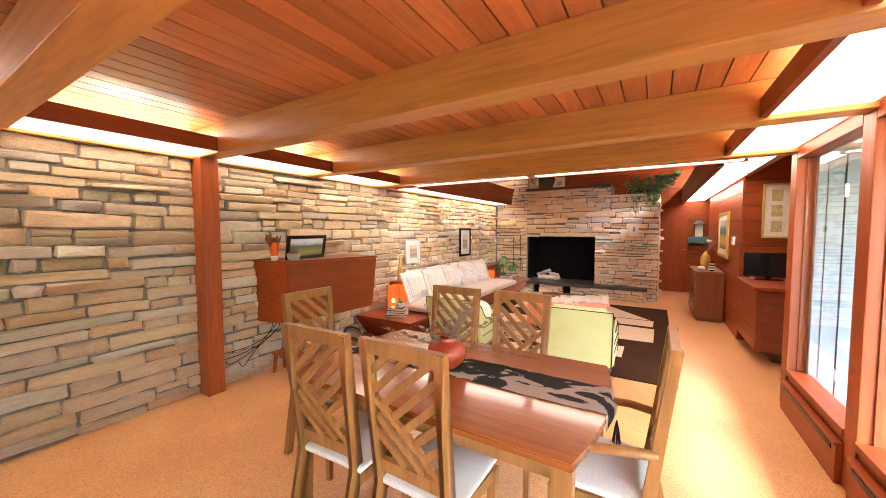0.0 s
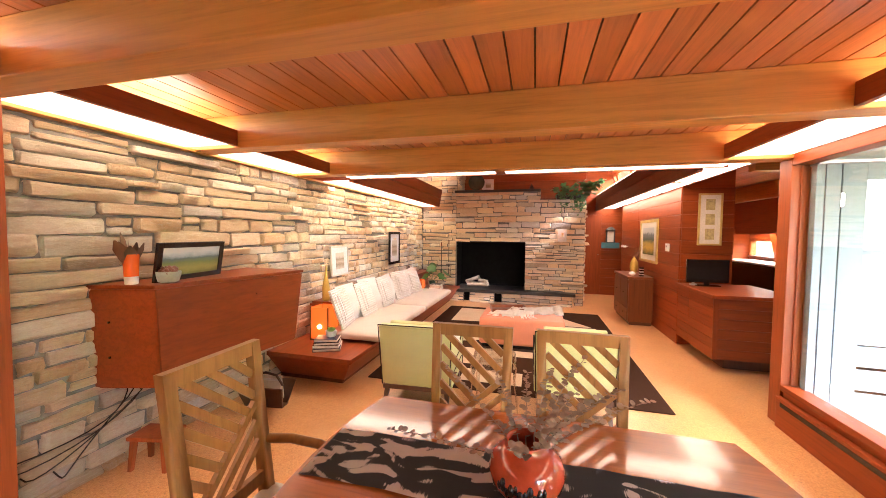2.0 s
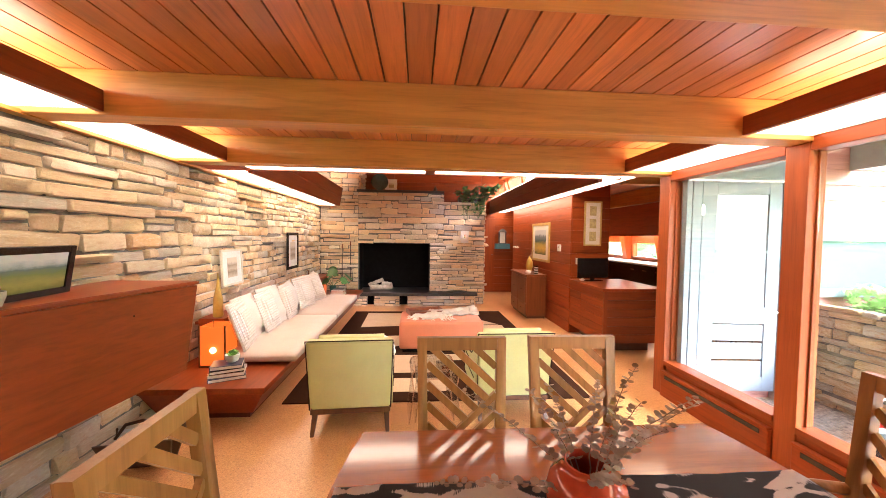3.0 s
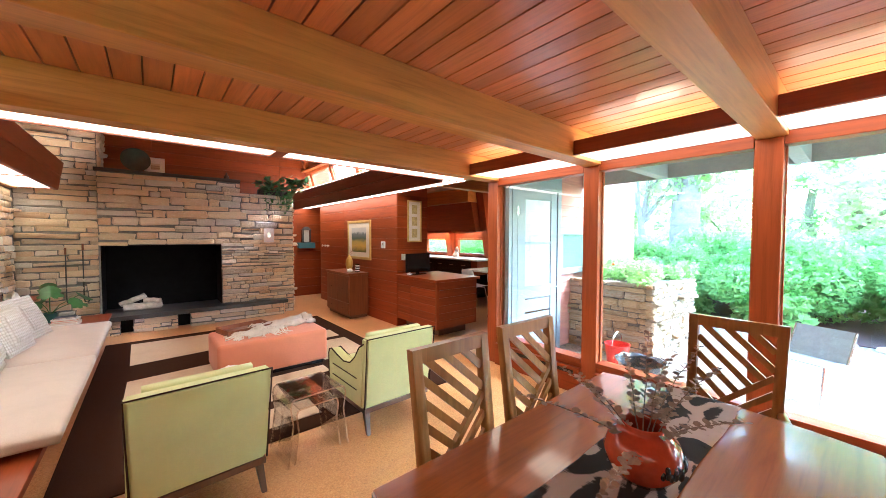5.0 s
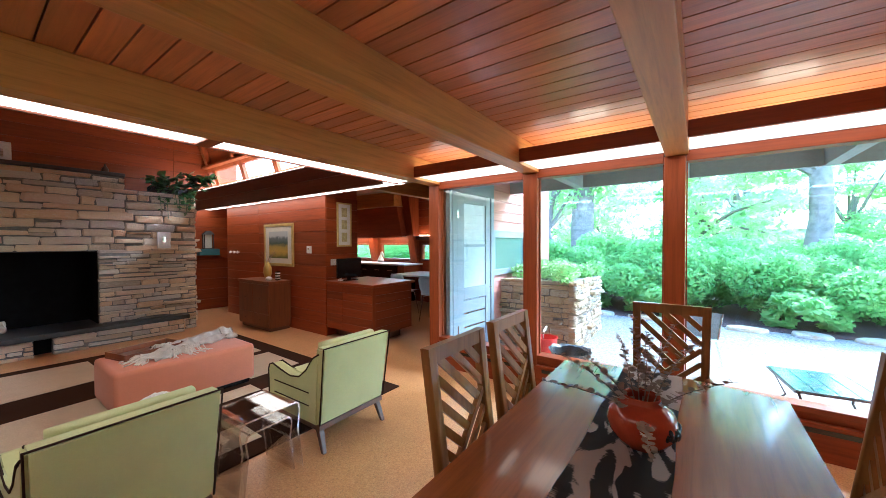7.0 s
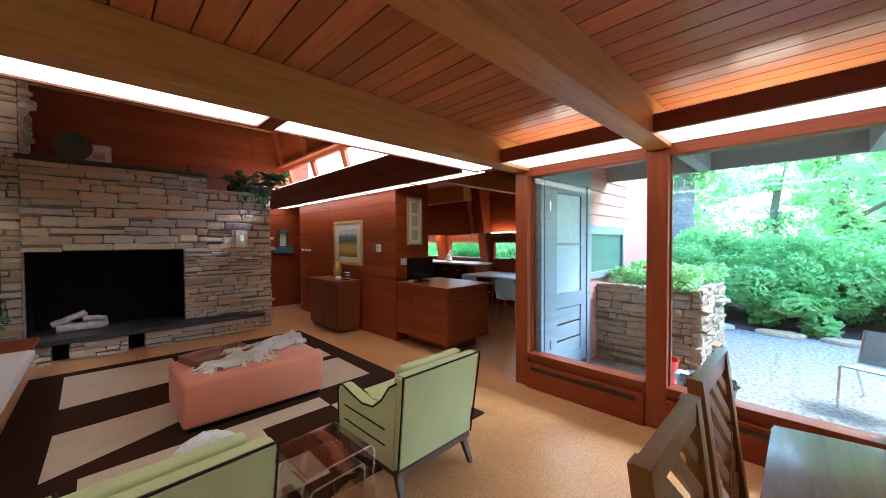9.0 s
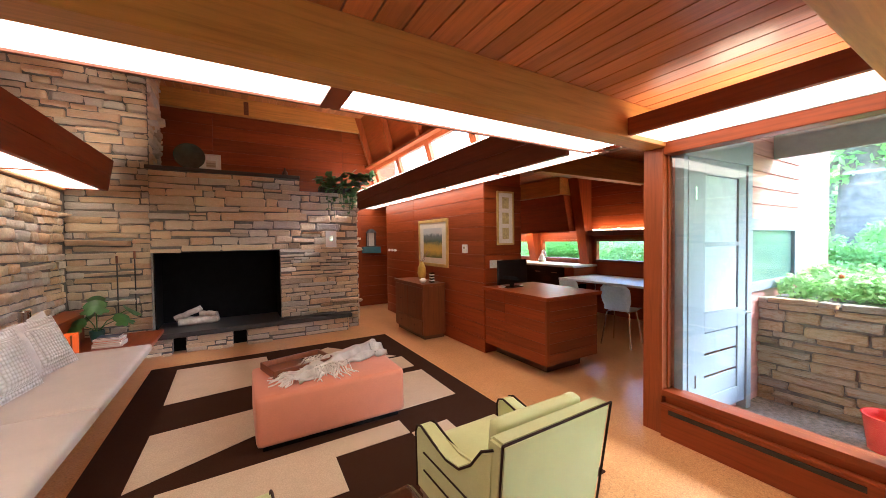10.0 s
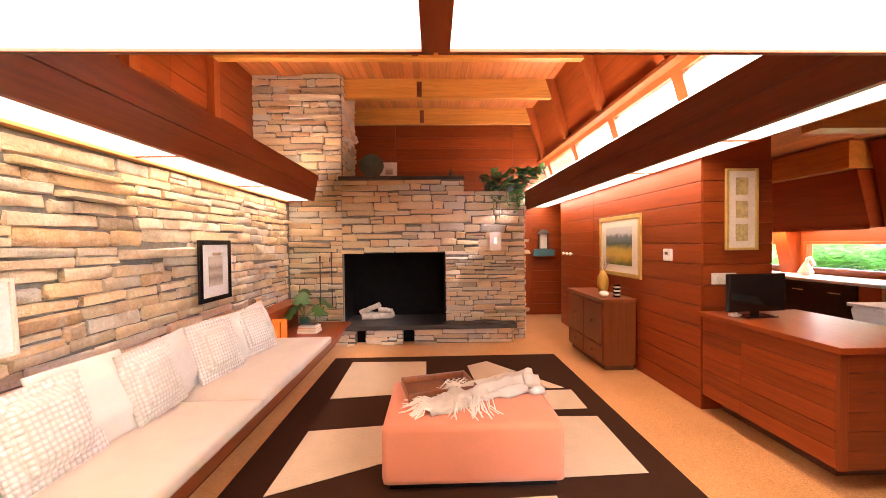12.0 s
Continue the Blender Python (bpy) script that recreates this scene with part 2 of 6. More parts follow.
M["cork"] = cork()
M["cork"].node_tree.nodes["Principled BSDF"].inputs["Specular IOR Level"].default_value = 0.75
for key in ("oak", "red_x", "red_y", "red_z", "post", "dark_x", "dark_y", "dark_z"):
    M[key].node_tree.nodes["Principled BSDF"].inputs["Specular IOR Level"].default_value = 0.28
M["table"].node_tree.nodes["Principled BSDF"].inputs["Specular IOR Level"].default_value = 0.4
M["table"].node_tree.nodes["Principled BSDF"].inputs["Coat Roughness"].default_value = 0.09
for key in ("rug", "rug_light", "piping", "soot", "mortar", "stone", "stone_j", "stone_out", "stone_pale", "stone_pale_j", "throw"):
    M[key].node_tree.nodes["Principled BSDF"].inputs["Specular IOR Level"].default_value = 0.12
    M[key].node_tree.nodes["Principled BSDF"].inputs["Sheen Weight"].default_value = 0.0
for key in ("bush", "tree_leaf", "hazed_leaf", "light_leaf", "leaf"):
    m = M[key]
    tr = m.node_tree.nodes.new("ShaderNodeBsdfTranslucent")
    tr.inputs[0].default_value = (0.55, 0.80, 0.34, 1)
    ms = m.node_tree.nodes.new("ShaderNodeMixShader")
    ms.inputs[0].default_value = 0.5 if key != "leaf" else 0.12
    link(m, m.node_tree.nodes["Principled BSDF"].outputs[0], ms.inputs[1])
    link(m, tr.outputs[0], ms.inputs[2])
    link(m, ms.outputs[0], m.node_tree.nodes["Material Output"].inputs["Surface"])


# ---- building helpers; plans are in plan units, scaled by K when linked ----
def thing(name, x, y, z, label, category, group="", kind="", turn=0):
    ob = new(name)
    ob.matrix_world = pose(x * K, y * K, z * K, 0, 0, turn)
    return tagged(ob, label, category, group, kind)


def mesh_of(name, bm, mat, smooth=False):
    bmesh.ops.scale(bm, vec=(K, K, K), verts=bm.verts)
    bmesh.ops.recalc_face_normals(bm, faces=bm.faces)
    if smooth:
        for f in bm.faces:
            f.smooth = True
        if smooth != "all":
            for e in bm.edges:  # wide flats stay flat beside their narrow rounded edges
                if len(e.link_faces) == 2:
                    a, b = sorted(f.calc_area() for f in e.link_faces)
                    turn = e.calc_face_angle(0.0)
                    e.smooth = not (turn > 0.66 or (turn > 0.07 and b > 6 * a))
    me = bpy.data.meshes.new(name)
    bm.to_mesh(me)
    bm.free()
    me.materials.append(mat)
    return me


def part(name, bm, mat, parent, label="", smooth=True):
    ob = new(name, mesh_of(name, bm, mat, smooth))
    if parent is not None:
        ob.parent = parent
    return tagged(ob, label) if label else ob


def setting(name, bm, mat, label, category, smooth=True):
    return tagged(part(name, bm, mat, None, smooth=smooth), label, category, kind="structure")


def box(x0, x1, y0, y1, z0, z1, bevel=0.0, bm=None, m=None):
    """Adds a box, by its limits, to bm; m turns or moves it."""
    bm = bm or bmesh.new()
    vs = bmesh.ops.create_cube(bm, size=1)["verts"]
    bmesh.ops.scale(bm, vec=(x1 - x0, y1 - y0, z1 - z0), verts=vs)
    bmesh.ops.translate(bm, vec=((x0 + x1) / 2, (y0 + y1) / 2, (z0 + z1) / 2), verts=vs)
    if bevel:
        es = list({e for v in vs for e in v.link_edges})
        out = bmesh.ops.bevel(bm, geom=es, offset=bevel, segments=2, affect="EDGES", profile=0.6)
        vs = [v for v in out["verts"]] + [v for v in vs if v.is_valid]
    if m is not None:
        bmesh.ops.transform(bm, matrix=m, verts=list(set(vs)))
    return bm


def prism(low, high, bevel=0.0, bm=None):
    """A solid between two rings of as many points."""
    bm = bm or bmesh.new()
    a = [bm.verts.new(p) for p in low]
    b = [bm.verts.new(p) for p in high]
    fs = [bm.faces.new(a[::-1]), bm.faces.new(b)]
    for i in range(len(a)):
        j = (i + 1) % len(a)
        fs.append(bm.faces.new((a[i], a[j], b[j], b[i])))
    if bevel:
        bmesh.ops.bevel(bm, geom=list({e for f in fs for e in f.edges}), offset=bevel, segments=2, affect="EDGES")
    return bm


def lathe(profile, n=28, bm=None, at=(0, 0, 0)):
    bm = bm or bmesh.new()
    rings = []
    for r, z in profile:
        rings.append([bm.verts.new((at[0] + r * math.cos(2 * math.pi * i / n), at[1] + r * math.sin(2 * math.pi * i / n), at[2] + z)) for i in range(n)])
    for a, b in zip(rings, rings[1:]):
        for i in range(n):
            bm.faces.new((a[i], a[(i + 1) % n], b[(i + 1) % n], b[i]))
    bm.faces.new(rings[0][::-1])
    bm.faces.new(rings[-1])
    return bm


def tube(points, r, n=8, bm=None, r_end=None):
    """A round rod along points."""
    bm = bm or bmesh.new()
    pts = [Vector(p) for p in points]
    rings = []
    for i, p in enumerate(pts):
        d = (pts[min(i + 1, len(pts) - 1)] - pts[max(i - 1, 0)]).normalized()
        u = d.cross(Vector((0.31, 0.17, 0.93))).normalized()
        w = d.cross(u)
        rr = r + ((r_end if r_end is not None else r) - r) * i / max(1, len(pts) - 1)
        rings.append([bm.verts.new(p + rr * (math.cos(2 * math.pi * k / n) * u + math.sin(2 * math.pi * k / n) * w)) for k in range(n)])
    for a, b in zip(rings, rings[1:]):
        for k in range(n):
            bm.faces.new((a[k], a[(k + 1) % n], b[(k + 1) % n], b[k]))
    bm.faces.new(rings[0][::-1])
    bm.faces.new(rings[-1])
    return bm


def cushion(w, d, h, puff=0.5, n=10, bm=None, m=None, seed=0):
    """A soft block, w x d x h, bottom at z 0."""
    bm = bm or bmesh.new()
    vs = bmesh.ops.create_cube(bm, size=1)["verts"]
    bmesh.ops.subdivide_edges(bm, edges=list({e for v in vs for e in v.link_edges}), cuts=n, use_grid_fill=True)
    vs = list(bm.verts) if m is None else [v for v in bm.verts if abs(v.co.x) <= 0.51 and abs(v.co.y) <= 0.51 and abs(v.co.z) <= 0.51]
    rnd = Vector((seed * 3.7, seed * 1.9, 0))
    for v in vs:
        x, y, z = v.co * 2
        edge = (1 - abs(x) ** 6) * (1 - abs(y) ** 6)
        s = 1 - puff * 0.25 * (abs(z) ** 4)
        fx = s if abs(x) > 0.6 else 1
        z2 = z * (1 - puff * (1 - edge) * 0.75)
        nz = noise.noise(v.co * 2.4 + rnd) * 0.05
        v.co = Vector((x * fx * w / 2, y * (s if abs(y) > 0.6 else 1) * d / 2, (z2 + nz) * h / 2 + h / 2))
    if m is not None:
        bmesh.ops.transform(bm, matrix=m, verts=vs)
    return bm


def rect_wall(name, axis, at, thick, u0, u1, z0, z1, holes, mat, label):
    """A wall along u with rectangular holes (u0, u1, z0, z1) cut through."""
    us = sorted({u0, u1, *[h[0] for h in holes], *[h[1] for h in holes]})
    bm = bmesh.new()
    for a, b in zip(us, us[1:]):
        zs = [(z0, z1)]
        for h in holes:
            if h[0] <= a and h[1] >= b:
                zs = [p for lo, hi in zs for p in ((lo, min(hi, h[2])), (max(lo, h[3]), hi)) if p[1] - p[0] > 1e-4]
        for lo, hi in zs:
            if axis == "x":
                box(a, b, at, at + thick, lo, hi, bm=bm)
            else:
                box(at, at + thick, a, b, lo, hi, bm=bm)
    return setting(name, bm, mat, label, "wall", smooth=False)


# ---- stones ----
def stone_shape(aspect, seed):
    """A rough block, -0.5..0.5 by -0.5..0.5, 0 at the wall, 1 at its face."""
    rnd = random.Random(seed)
    b = 0.13
    us = [-0.5, -0.5 + b / aspect, -0.12, 0.2, 0.5 - b / aspect, 0.5]
    vs = [-0.5, -0.5 + b, 0.5 - b, 0.5]
    verts, faces = [], []
    for j, v in enumerate(vs):
        for i, u in enumerate(us):
            rim = (i in (0, 5)) + (j in (0, 3))
            d = 1 + rnd.uniform(-0.12, 0.08) if rim == 0 else (0.70 + rnd.uniform(-0.08, 0.06) if rim == 1 else 0.55)
            ju, jv = rnd.uniform(-0.10, 0.10) / aspect, rnd.uniform(-0.08, 0.08)
            ku, kv = (1 - 0.14 / aspect, 0.74) if rim == 2 else (1, 1)
            verts.append((u * ku + ju, v * kv + jv, d))
    n = len(verts)
    for j in range(3):
        for i in range(5):
            a = j * 6 + i
            faces.append((a, a + 1, a + 7, a + 6))
    ring = [0, 1, 2, 3, 4, 5, 11, 17, 23, 22, 21, 20, 19, 18, 12, 6]
    for a in ring:
        verts.append((verts[a][0], verts[a][1], 0.0))
    for k in range(len(ring)):
        l = (k + 1) % len(ring)
        faces.append((ring[k], n + k, n + l, ring[l]))
    return verts, faces


STONES = [(a, *stone_shape(a, 10 * i + s)) for i, a in enumerate((1.3, 2.4, 3.8, 5.5)) for s in range(6)]
STONE_MESH = {}


def stone_mesh(k, mat):
    key = (k, mat.name)
    if key not in STONE_MESH:
        me = bpy.data.meshes.new("stone")
        me.from_pydata(STONES[k][1], [], STONES[k][2])
        me.materials.append(mat)
        me.shade_smooth()
        me.set_sharp_from_angle(angle=radians(58))
        STONE_MESH[key] = me
    return STONE_MESH[key]


def courses(u0, u1, z0, z1, seed, skip=None, low=0.055, high=0.115, long=1.0, ledges=0.08):
    """Rows of ledge stones: (u, z, length, height, proud)."""
    rnd = random.Random(seed)
    out, z = [], z0
    while z < z1 - 0.02:
        h = min(rnd.uniform(low, high), z1 - z)
        if z1 - z - h < 0.045:
            h = z1 - z
        u = u0 - rnd.uniform(0, 0.2)
        while u < u1 - 0.01:
            l = min(max(h * 1.3, rnd.choice((0.13, 0.2, 0.26, 0.33, 0.42, 0.55)) * rnd.uniform(0.8, 1.2) * long), u1 - u)
            if u1 - u - l < 0.07:
                l = u1 - u
            a = max(u, u0)
            ll = u + l - a
            if ll > 0.03:
                split = h > 0.1 and rnd.random() < 0.14
                rows = ((z, h * 0.5), (z + h * 0.5, h * 0.5)) if split else ((z, h),)
                for zz, hh in rows:
                    p = rnd.uniform(0.014, 0.042)
                    if rnd.random() < ledges:
                        p, zz, hh = p + 0.04 + 0.05 * rnd.random(), zz + hh * 0.12, hh * 0.62
                    mid = (a + ll / 2, zz + hh / 2)
                    if skip is None or not skip(a, a + ll, zz, zz + hh):
                        out.append((mid[0], mid[1] + rnd.uniform(-0.006, 0.006) + 0.014 * math.sin(mid[0] * 1.9 + seed) + 0.008 * math.sin(mid[0] * 5.3 + mid[1] * 4), ll - rnd.uniform(0.004, 0.016), hh - rnd.uniform(0.002, 0.013), p))
            u += l
        z += h
    return out


def lay(parent, rows, place, near, mat, mat_joined, seed):
    """Lays stones on a face: place(u, z) gives the point, its along and its outward way. Those near are single parts, the others one mesh."""
    rnd = random.Random(seed)
    vs, fs = [], []
    rows = sorted(rows, key=lambda r: near(r[0], r[1]))
    for n, (u, z, l, h, p) in enumerate(rows):
        asp = l / h
        ks = [k for k, s in enumerate(STONES) if abs(s[0] - asp) == min(abs(q[0] - asp) for q in STONES)]
        k = rnd.choice(ks)
        o, along, out = place(u, z)
        m = Matrix.Identity(4)
        up = Vector((0, 0, 1))
        flip = rnd.choice((-1, 1))
        depth = 0.045 + p
        for i in range(3):
            m[i][0], m[i][1], m[i][2], m[i][3] = along[i] * l * flip, up[i] * h, out[i] * depth, o[i] - out[i] * 0.045
        m = Matrix.Scale(K, 4) @ Matrix.Translation(o) @ Matrix.Rotation(rnd.uniform(-0.028, 0.028), 4, out) @ Matrix.Translation(-o) @ m
        if n < 300:
            ob = new("stone", stone_mesh(k, mat))
            ob.parent = parent
            ob.matrix_world = m
        else:
            base = len(vs)
            vs += [m @ Vector(v) for v in STONES[k][1]]
            fs += [tuple(base + i for i in f) for f in STONES[k][2]]
    if vs:
        me = bpy.data.meshes.new("stones")
        me.from_pydata([tuple(v) for v in vs], [], fs)
        me.materials.append(mat_joined)
        me.shade_smooth()
        me.set_sharp_from_angle(angle=radians(58))
        ob = new("stones", me)
        ob.parent = parent
        tagged(ob, kind="stuff")


# ---- the large structure ----
WEST, EAST, SOUTH, BACK = -3.42, 1.22, -2.4, 10.4
FLOOR = -0.1
BEAMS = [-2.16, -0.94, 0.28, 1.5, 2.72, 3.94]
bm = box(-4.3, 1.33, -2.8, 3.93, FLOOR - 0.12, FLOOR)
box(-4.3, 5.0, 3.93, 11.7, FLOOR - 0.12, FLOOR, bm=bm)
setting("floor", bm, M["cork"], "speckled orange cork floor with a dull sheen", "floor")

# low ceiling over the dining end, boards along y, one mesh
bm = bmesh.new()
x = -3.555
while x < 1.4:
    box(x + 0.0045, x + 0.1275, SOUTH, 4.1, 2.312, 2.335, bm=bm)
    x += 0.132
setting("ceiling_low", bm, M["plank_y"], "low ceiling of reddish brown tongue-and-groove boards", "ceiling", smooth=False)
# groove shadows between the boards come from this sheet's dark colour
setting("ceiling_backing", box(-3.6, 1.45, SOUTH, 4.4, 2.337, 2.42), M["oak_dark"], "dark backing that stands in for shadow in the ceiling grooves", "ceiling")
# high ceiling over the living end
bm = bmesh.new()
x = -4.2
while x < 1.3:
    box(x + 0.005, x + 0.115, 4.4, BACK + 0.3, 4.05, 4.07, bm=bm)
    x += 0.12
box(-4.3, 1.4, 4.3, BACK + 0.4, 4.07, 4.15, bm=bm)
setting("ceiling_high", bm, M["plank_y"], "high ceiling of narrow reddish boards above beams", "ceiling", smooth=False)

for y in BEAMS:
    b = box(-3.42, 1.31, y, y + 0.16, 2.07, 2.311, 0.006)
    tagged(part("ceiling_beam", b, M["beam"], None), "golden fir beam across the low ceiling", "beam", "low ceiling beams", "structure")
for y in (5.16, 6.38, 7.6, 8.82, 10.04):
    b = box(-3.9, 0.92, y, y + 0.1, 3.74, 4.049, 0.005)
    beam = tagged(part("ceiling_beam", b, M["beam"], None), "orange fir beam below the high board ceiling", "beam", "high ceiling beams", "structure")
    part("splice_plate", box(-1.39, -1.31, y - 0.006, y + 0.106, 3.76, 4.0, 0.003), M["dark_y"], beam, "dark splice plate")
# header between the two ceilings
setting("wall_header", box(-4.2, 1.3, 4.42, 4.46, 2.16, 4.05), M["red_x"], "redwood header above the light panel", "wall")

# posts
tagged(part("wall_post", box(-3.44, -3.24, 1.5, 1.65, FLOOR, 2.069, 0.006), M["post"], None), "redwood post against the stone wall", "post", kind="structure")
for y in BEAMS:
    tagged(part("window_post", box(1.2, 1.325, y + 0.02, y + 0.165, FLOOR, 2.069, 0.006), M["post"], None),
           "redwood post between the tall windows", "post", "window posts", "structure")


# ---- coves and light panels ----
def cove(x0, x1, y0, y1, fascia, top, group):
    c = thing("cove_light", (x0 + x1) / 2, y0, 2.1, "lit cove with a glowing diffuser and a redwood fascia", "cove light", group)
    o = Vector(((x0 + x1) / 2, y0, 2.1))
    fx = (fascia - 0.02, fascia + 0.02)
    part("fascia", box(fx[0] - o.x, fx[1] - o.x, 0, y1 - y0, -0.015, top - 2.1, 0.004), M["red_y"], c, "redwood fascia board")
    part("diffuser", box(x0 - o.x, x1 - o.x, 0.004, y1 - y0 - 0.004, 0, 0.008), M["panel_dim"], c, "glowing white diffuser")
    my = (y1 - y0) / 2
    part("lamp_tube", tube([((x0 + x1) / 2 - o.x, my - 0.14, 0.04), ((x0 + x1) / 2 - o.x, my + 0.14, 0.04)], 0.014, 8), M["uplight_tube"], c, "bare lamp tube")
    return c


for a, b in zip(BEAMS, BEAMS[1:]):
    cove(-3.40, -2.97, a + 0.162, b - 0.002, -2.95, 2.2, "dining cove lights")
    cove(0.76, 1.18, a + 0.162, b - 0.002, 0.74, 2.2, "dining cove lights")
setting("wall_ledger", box(WEST + 0.001, WEST + 0.075, SOUTH + 0.01, 8.6, 2.062, 2.086, 0.003), M["beam_y"], "wooden ledger strip above the stone wall", "trim")
for x0, x1 in ((-2.93, -1.18), (-1.075, 0.92)):
    c = thing("light_panel", (x0 + x1) / 2, 4.24, 2.1, "long glowing ceiling light panel beside the beam", "ceiling light", "long light panels")
    part("diffuser", box(-(x1 - x0) / 2, (x1 - x0) / 2, -0.135, 0.155, 0, 0.01), M["panel_long"], c)
    part("frame", box(-(x1 - x0) / 2 - 0.045, (x1 - x0) / 2 + 0.045, 0.156, 0.176, -0.012, 0.06, 0.003), M["dark_y"], c)
tagged(part("panel_divider", box(-1.178, -1.077, 4.105, 4.395, 2.085, 2.15, 0.003), M["red_y"], None), "redwood bar between two light panels", "trim", kind="structure")


def soffit(x_face, x_wall, y0, y1, lean, group):
    """The living-room soffit: a leaning fascia of two boards over a strip of light."""
    s = 1 if x_face > x_wall else -1
    c = thing("soffit_light", x_face, y0, 2.1, "redwood soffit with a glowing strip beneath", "cove light", group)
    n = y1 - y0
    for name, z0, z1 in (("lower_board", -0.03, 0.16), ("upper_board", 0.166, 0.36)):
        q = [(s * (-0.05 + lean * z0 / 0.36), z0), (s * lean * z0 / 0.36, z0), (s * lean * z1 / 0.36, z1), (s * (-0.05 + lean * z1 / 0.36), z1)]
        # east fascia gets a darker board colour that holds its shade
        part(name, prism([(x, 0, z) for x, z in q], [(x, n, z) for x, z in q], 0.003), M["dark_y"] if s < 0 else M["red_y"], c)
    w = x_wall - x_face
    x0, x1 = sorted((-s * 0.06, w + s * 0.02))
    part("top_board", box(x0, x1, 0, n, 0.32, 0.35), M["red_y"], c)
    # tray for an unseen uplight, both added to brighten the high room
    part("uplight_tray", box(min(0.02 * -s, w * 0.6), max(0.02 * -s, w * 0.6), 0.04, n - 0.09, 0.351, 0.375), M["red_y"], c)
    k = max(1, round(n / 1.22))
    for i in range(k):
        part("diffuser", box(x0 + 0.02, x1 - 0.02, n * i / k + 0.02, n * (i + 1) / k - 0.02, -0.014 if s > 0 else 0.032, -0.006 if s > 0 else 0.04), M["panel"] if s < 0 else M["panel_dim"], c, "glowing white diffuser")
        part("cross_bar", box(x0, x1, n * (i + 1) / k - 0.012, n * (i + 1) / k, -0.024 if s > 0 else 0.022, -0.005 if s > 0 else 0.041), M["red_x"], c)
    # unseen glowing strip, added to light the high ceiling
    part("uplight", box(min(0.03 * -s, w * 0.55), max(0.03 * -s, w * 0.55), 0.05, n - 0.1, 0.376, 0.386), M["uplight"], c, "unseen strip added to brighten the high ceiling")
    return c


soffit(-2.95, WEST, 4.47, 8.55, 0.06, "living room soffits")
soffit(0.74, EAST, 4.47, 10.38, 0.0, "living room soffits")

# ---- walls ----
wall_west = setting("wall_west", box(WEST - 0.5, WEST, SOUTH, 8.9, FLOOR, 2.1), M["mortar"], "rubble wall of long buff ledge stones", "stone wall")
setting("wall_west_upper", box(-4.05, -3.95, 4.4, BACK, 2.1, 4.05), M["red_y"], "upper wall of horizontal redwood boards", "wall")
setting("roof_west", box(-4.0, -3.42, 4.4, 8.7, 2.46, 2.5), M["red_y"], "boarded ledge above the soffit", "trim")
setting("wall_south", box(-4.0, 1.3, SOUTH - 0.1, SOUTH, FLOOR, 2.34), M["red_x"], "plain redwood wall", "wall")
wall_back = setting("wall_back", box(-4.1, 1.76, BACK, BACK + 0.1, FLOOR, 4.06), M["red_x"], "end wall of horizontal redwood boards", "wall")
wall_hall = setting("wall_hall", box(EAST + 0.02, EAST + 0.14, 6.22, 9.65, FLOOR, 2.5), M["red_y"], "redwood board wall along the hall", "wall")
wall_pier = setting("wall_pier", box(EAST + 0.14, 1.87, 6.22, 6.34, FLOOR, 2.5), M["red_x"], "redwood board end of the kitchen wall", "wall")
setting("wall_pier_side", box(1.77, 1.87, 6.34, 11.5, FLOOR, 2.66), M["red_y"], "redwood wall on the kitchen side", "wall")
# upper east wall with clerestory, leaning in at the top
def lean_x(z):
    return 1.24 - (z - 2.6) * 0.285


def leaning(y0, y1, z0, z1, t=0.08, bm=None):
    q = [(lean_x(z0), z0), (lean_x(z0) + t, z0), (lean_x(z1) + t, z1), (lean_x(z1), z1)]
    return prism([(x, y0, z) for x, z in q], [(x, y1, z) for x, z in q], bm=bm)


setting("wall_east_upper", leaning(4.47, BACK, 3.03, 4.05), M["red_y"], "leaning redwood boards above the clerestory", "wall")
setting("wall_east_sill", leaning(4.47, BACK, 2.4, 2.5), M["red_y"], "redwood sill below the clerestory", "trim")
setting("soffit_top", box(1.07, 1.4, 4.4, BACK, 2.42, 2.45), M["red_y"], "boarded top of the soffit", "trim")
ys = [4.47, 5.16, 6.38, 7.6, 8.82, 10.04, BACK]
for y0, y1 in zip(ys, ys[1:]):
    w = thing("clerestory_window", lean_x(2.5), y0, 2.5, "slanted clerestory window in an orange wood frame", "window", "clerestory windows", "structure")
    o = Vector((lean_x(2.5), y0, 2.5))
    for name, a, b, z0, z1, t in (("jamb", y0 + 0.03, y0 + 0.09, 2.5, 3.03, 0.07), ("jamb", y1 - 0.05, y1 + 0.03, 2.5, 3.03, 0.07),
                                  ("head", y0 + 0.09, y1 - 0.05, 2.97, 3.03, 0.07), ("sill", y0 + 0.09, y1 - 0.05, 2.5, 2.53, 0.07)):
        bm = leaning(a, b, z0, z1, t)
        bmesh.ops.translate(bm, vec=-o, verts=bm.verts)
        part(name, bm, M["post"], w)
    bm = leaning(y0 + 0.09, y1 - 0.05, 2.53, 2.97, 0.006)
    bmesh.ops.translate(bm, vec=-o + Vector((0.03, 0, 0)), verts=bm.verts)
    part("pane", bm, M["glass"], w).visible_shadow = False
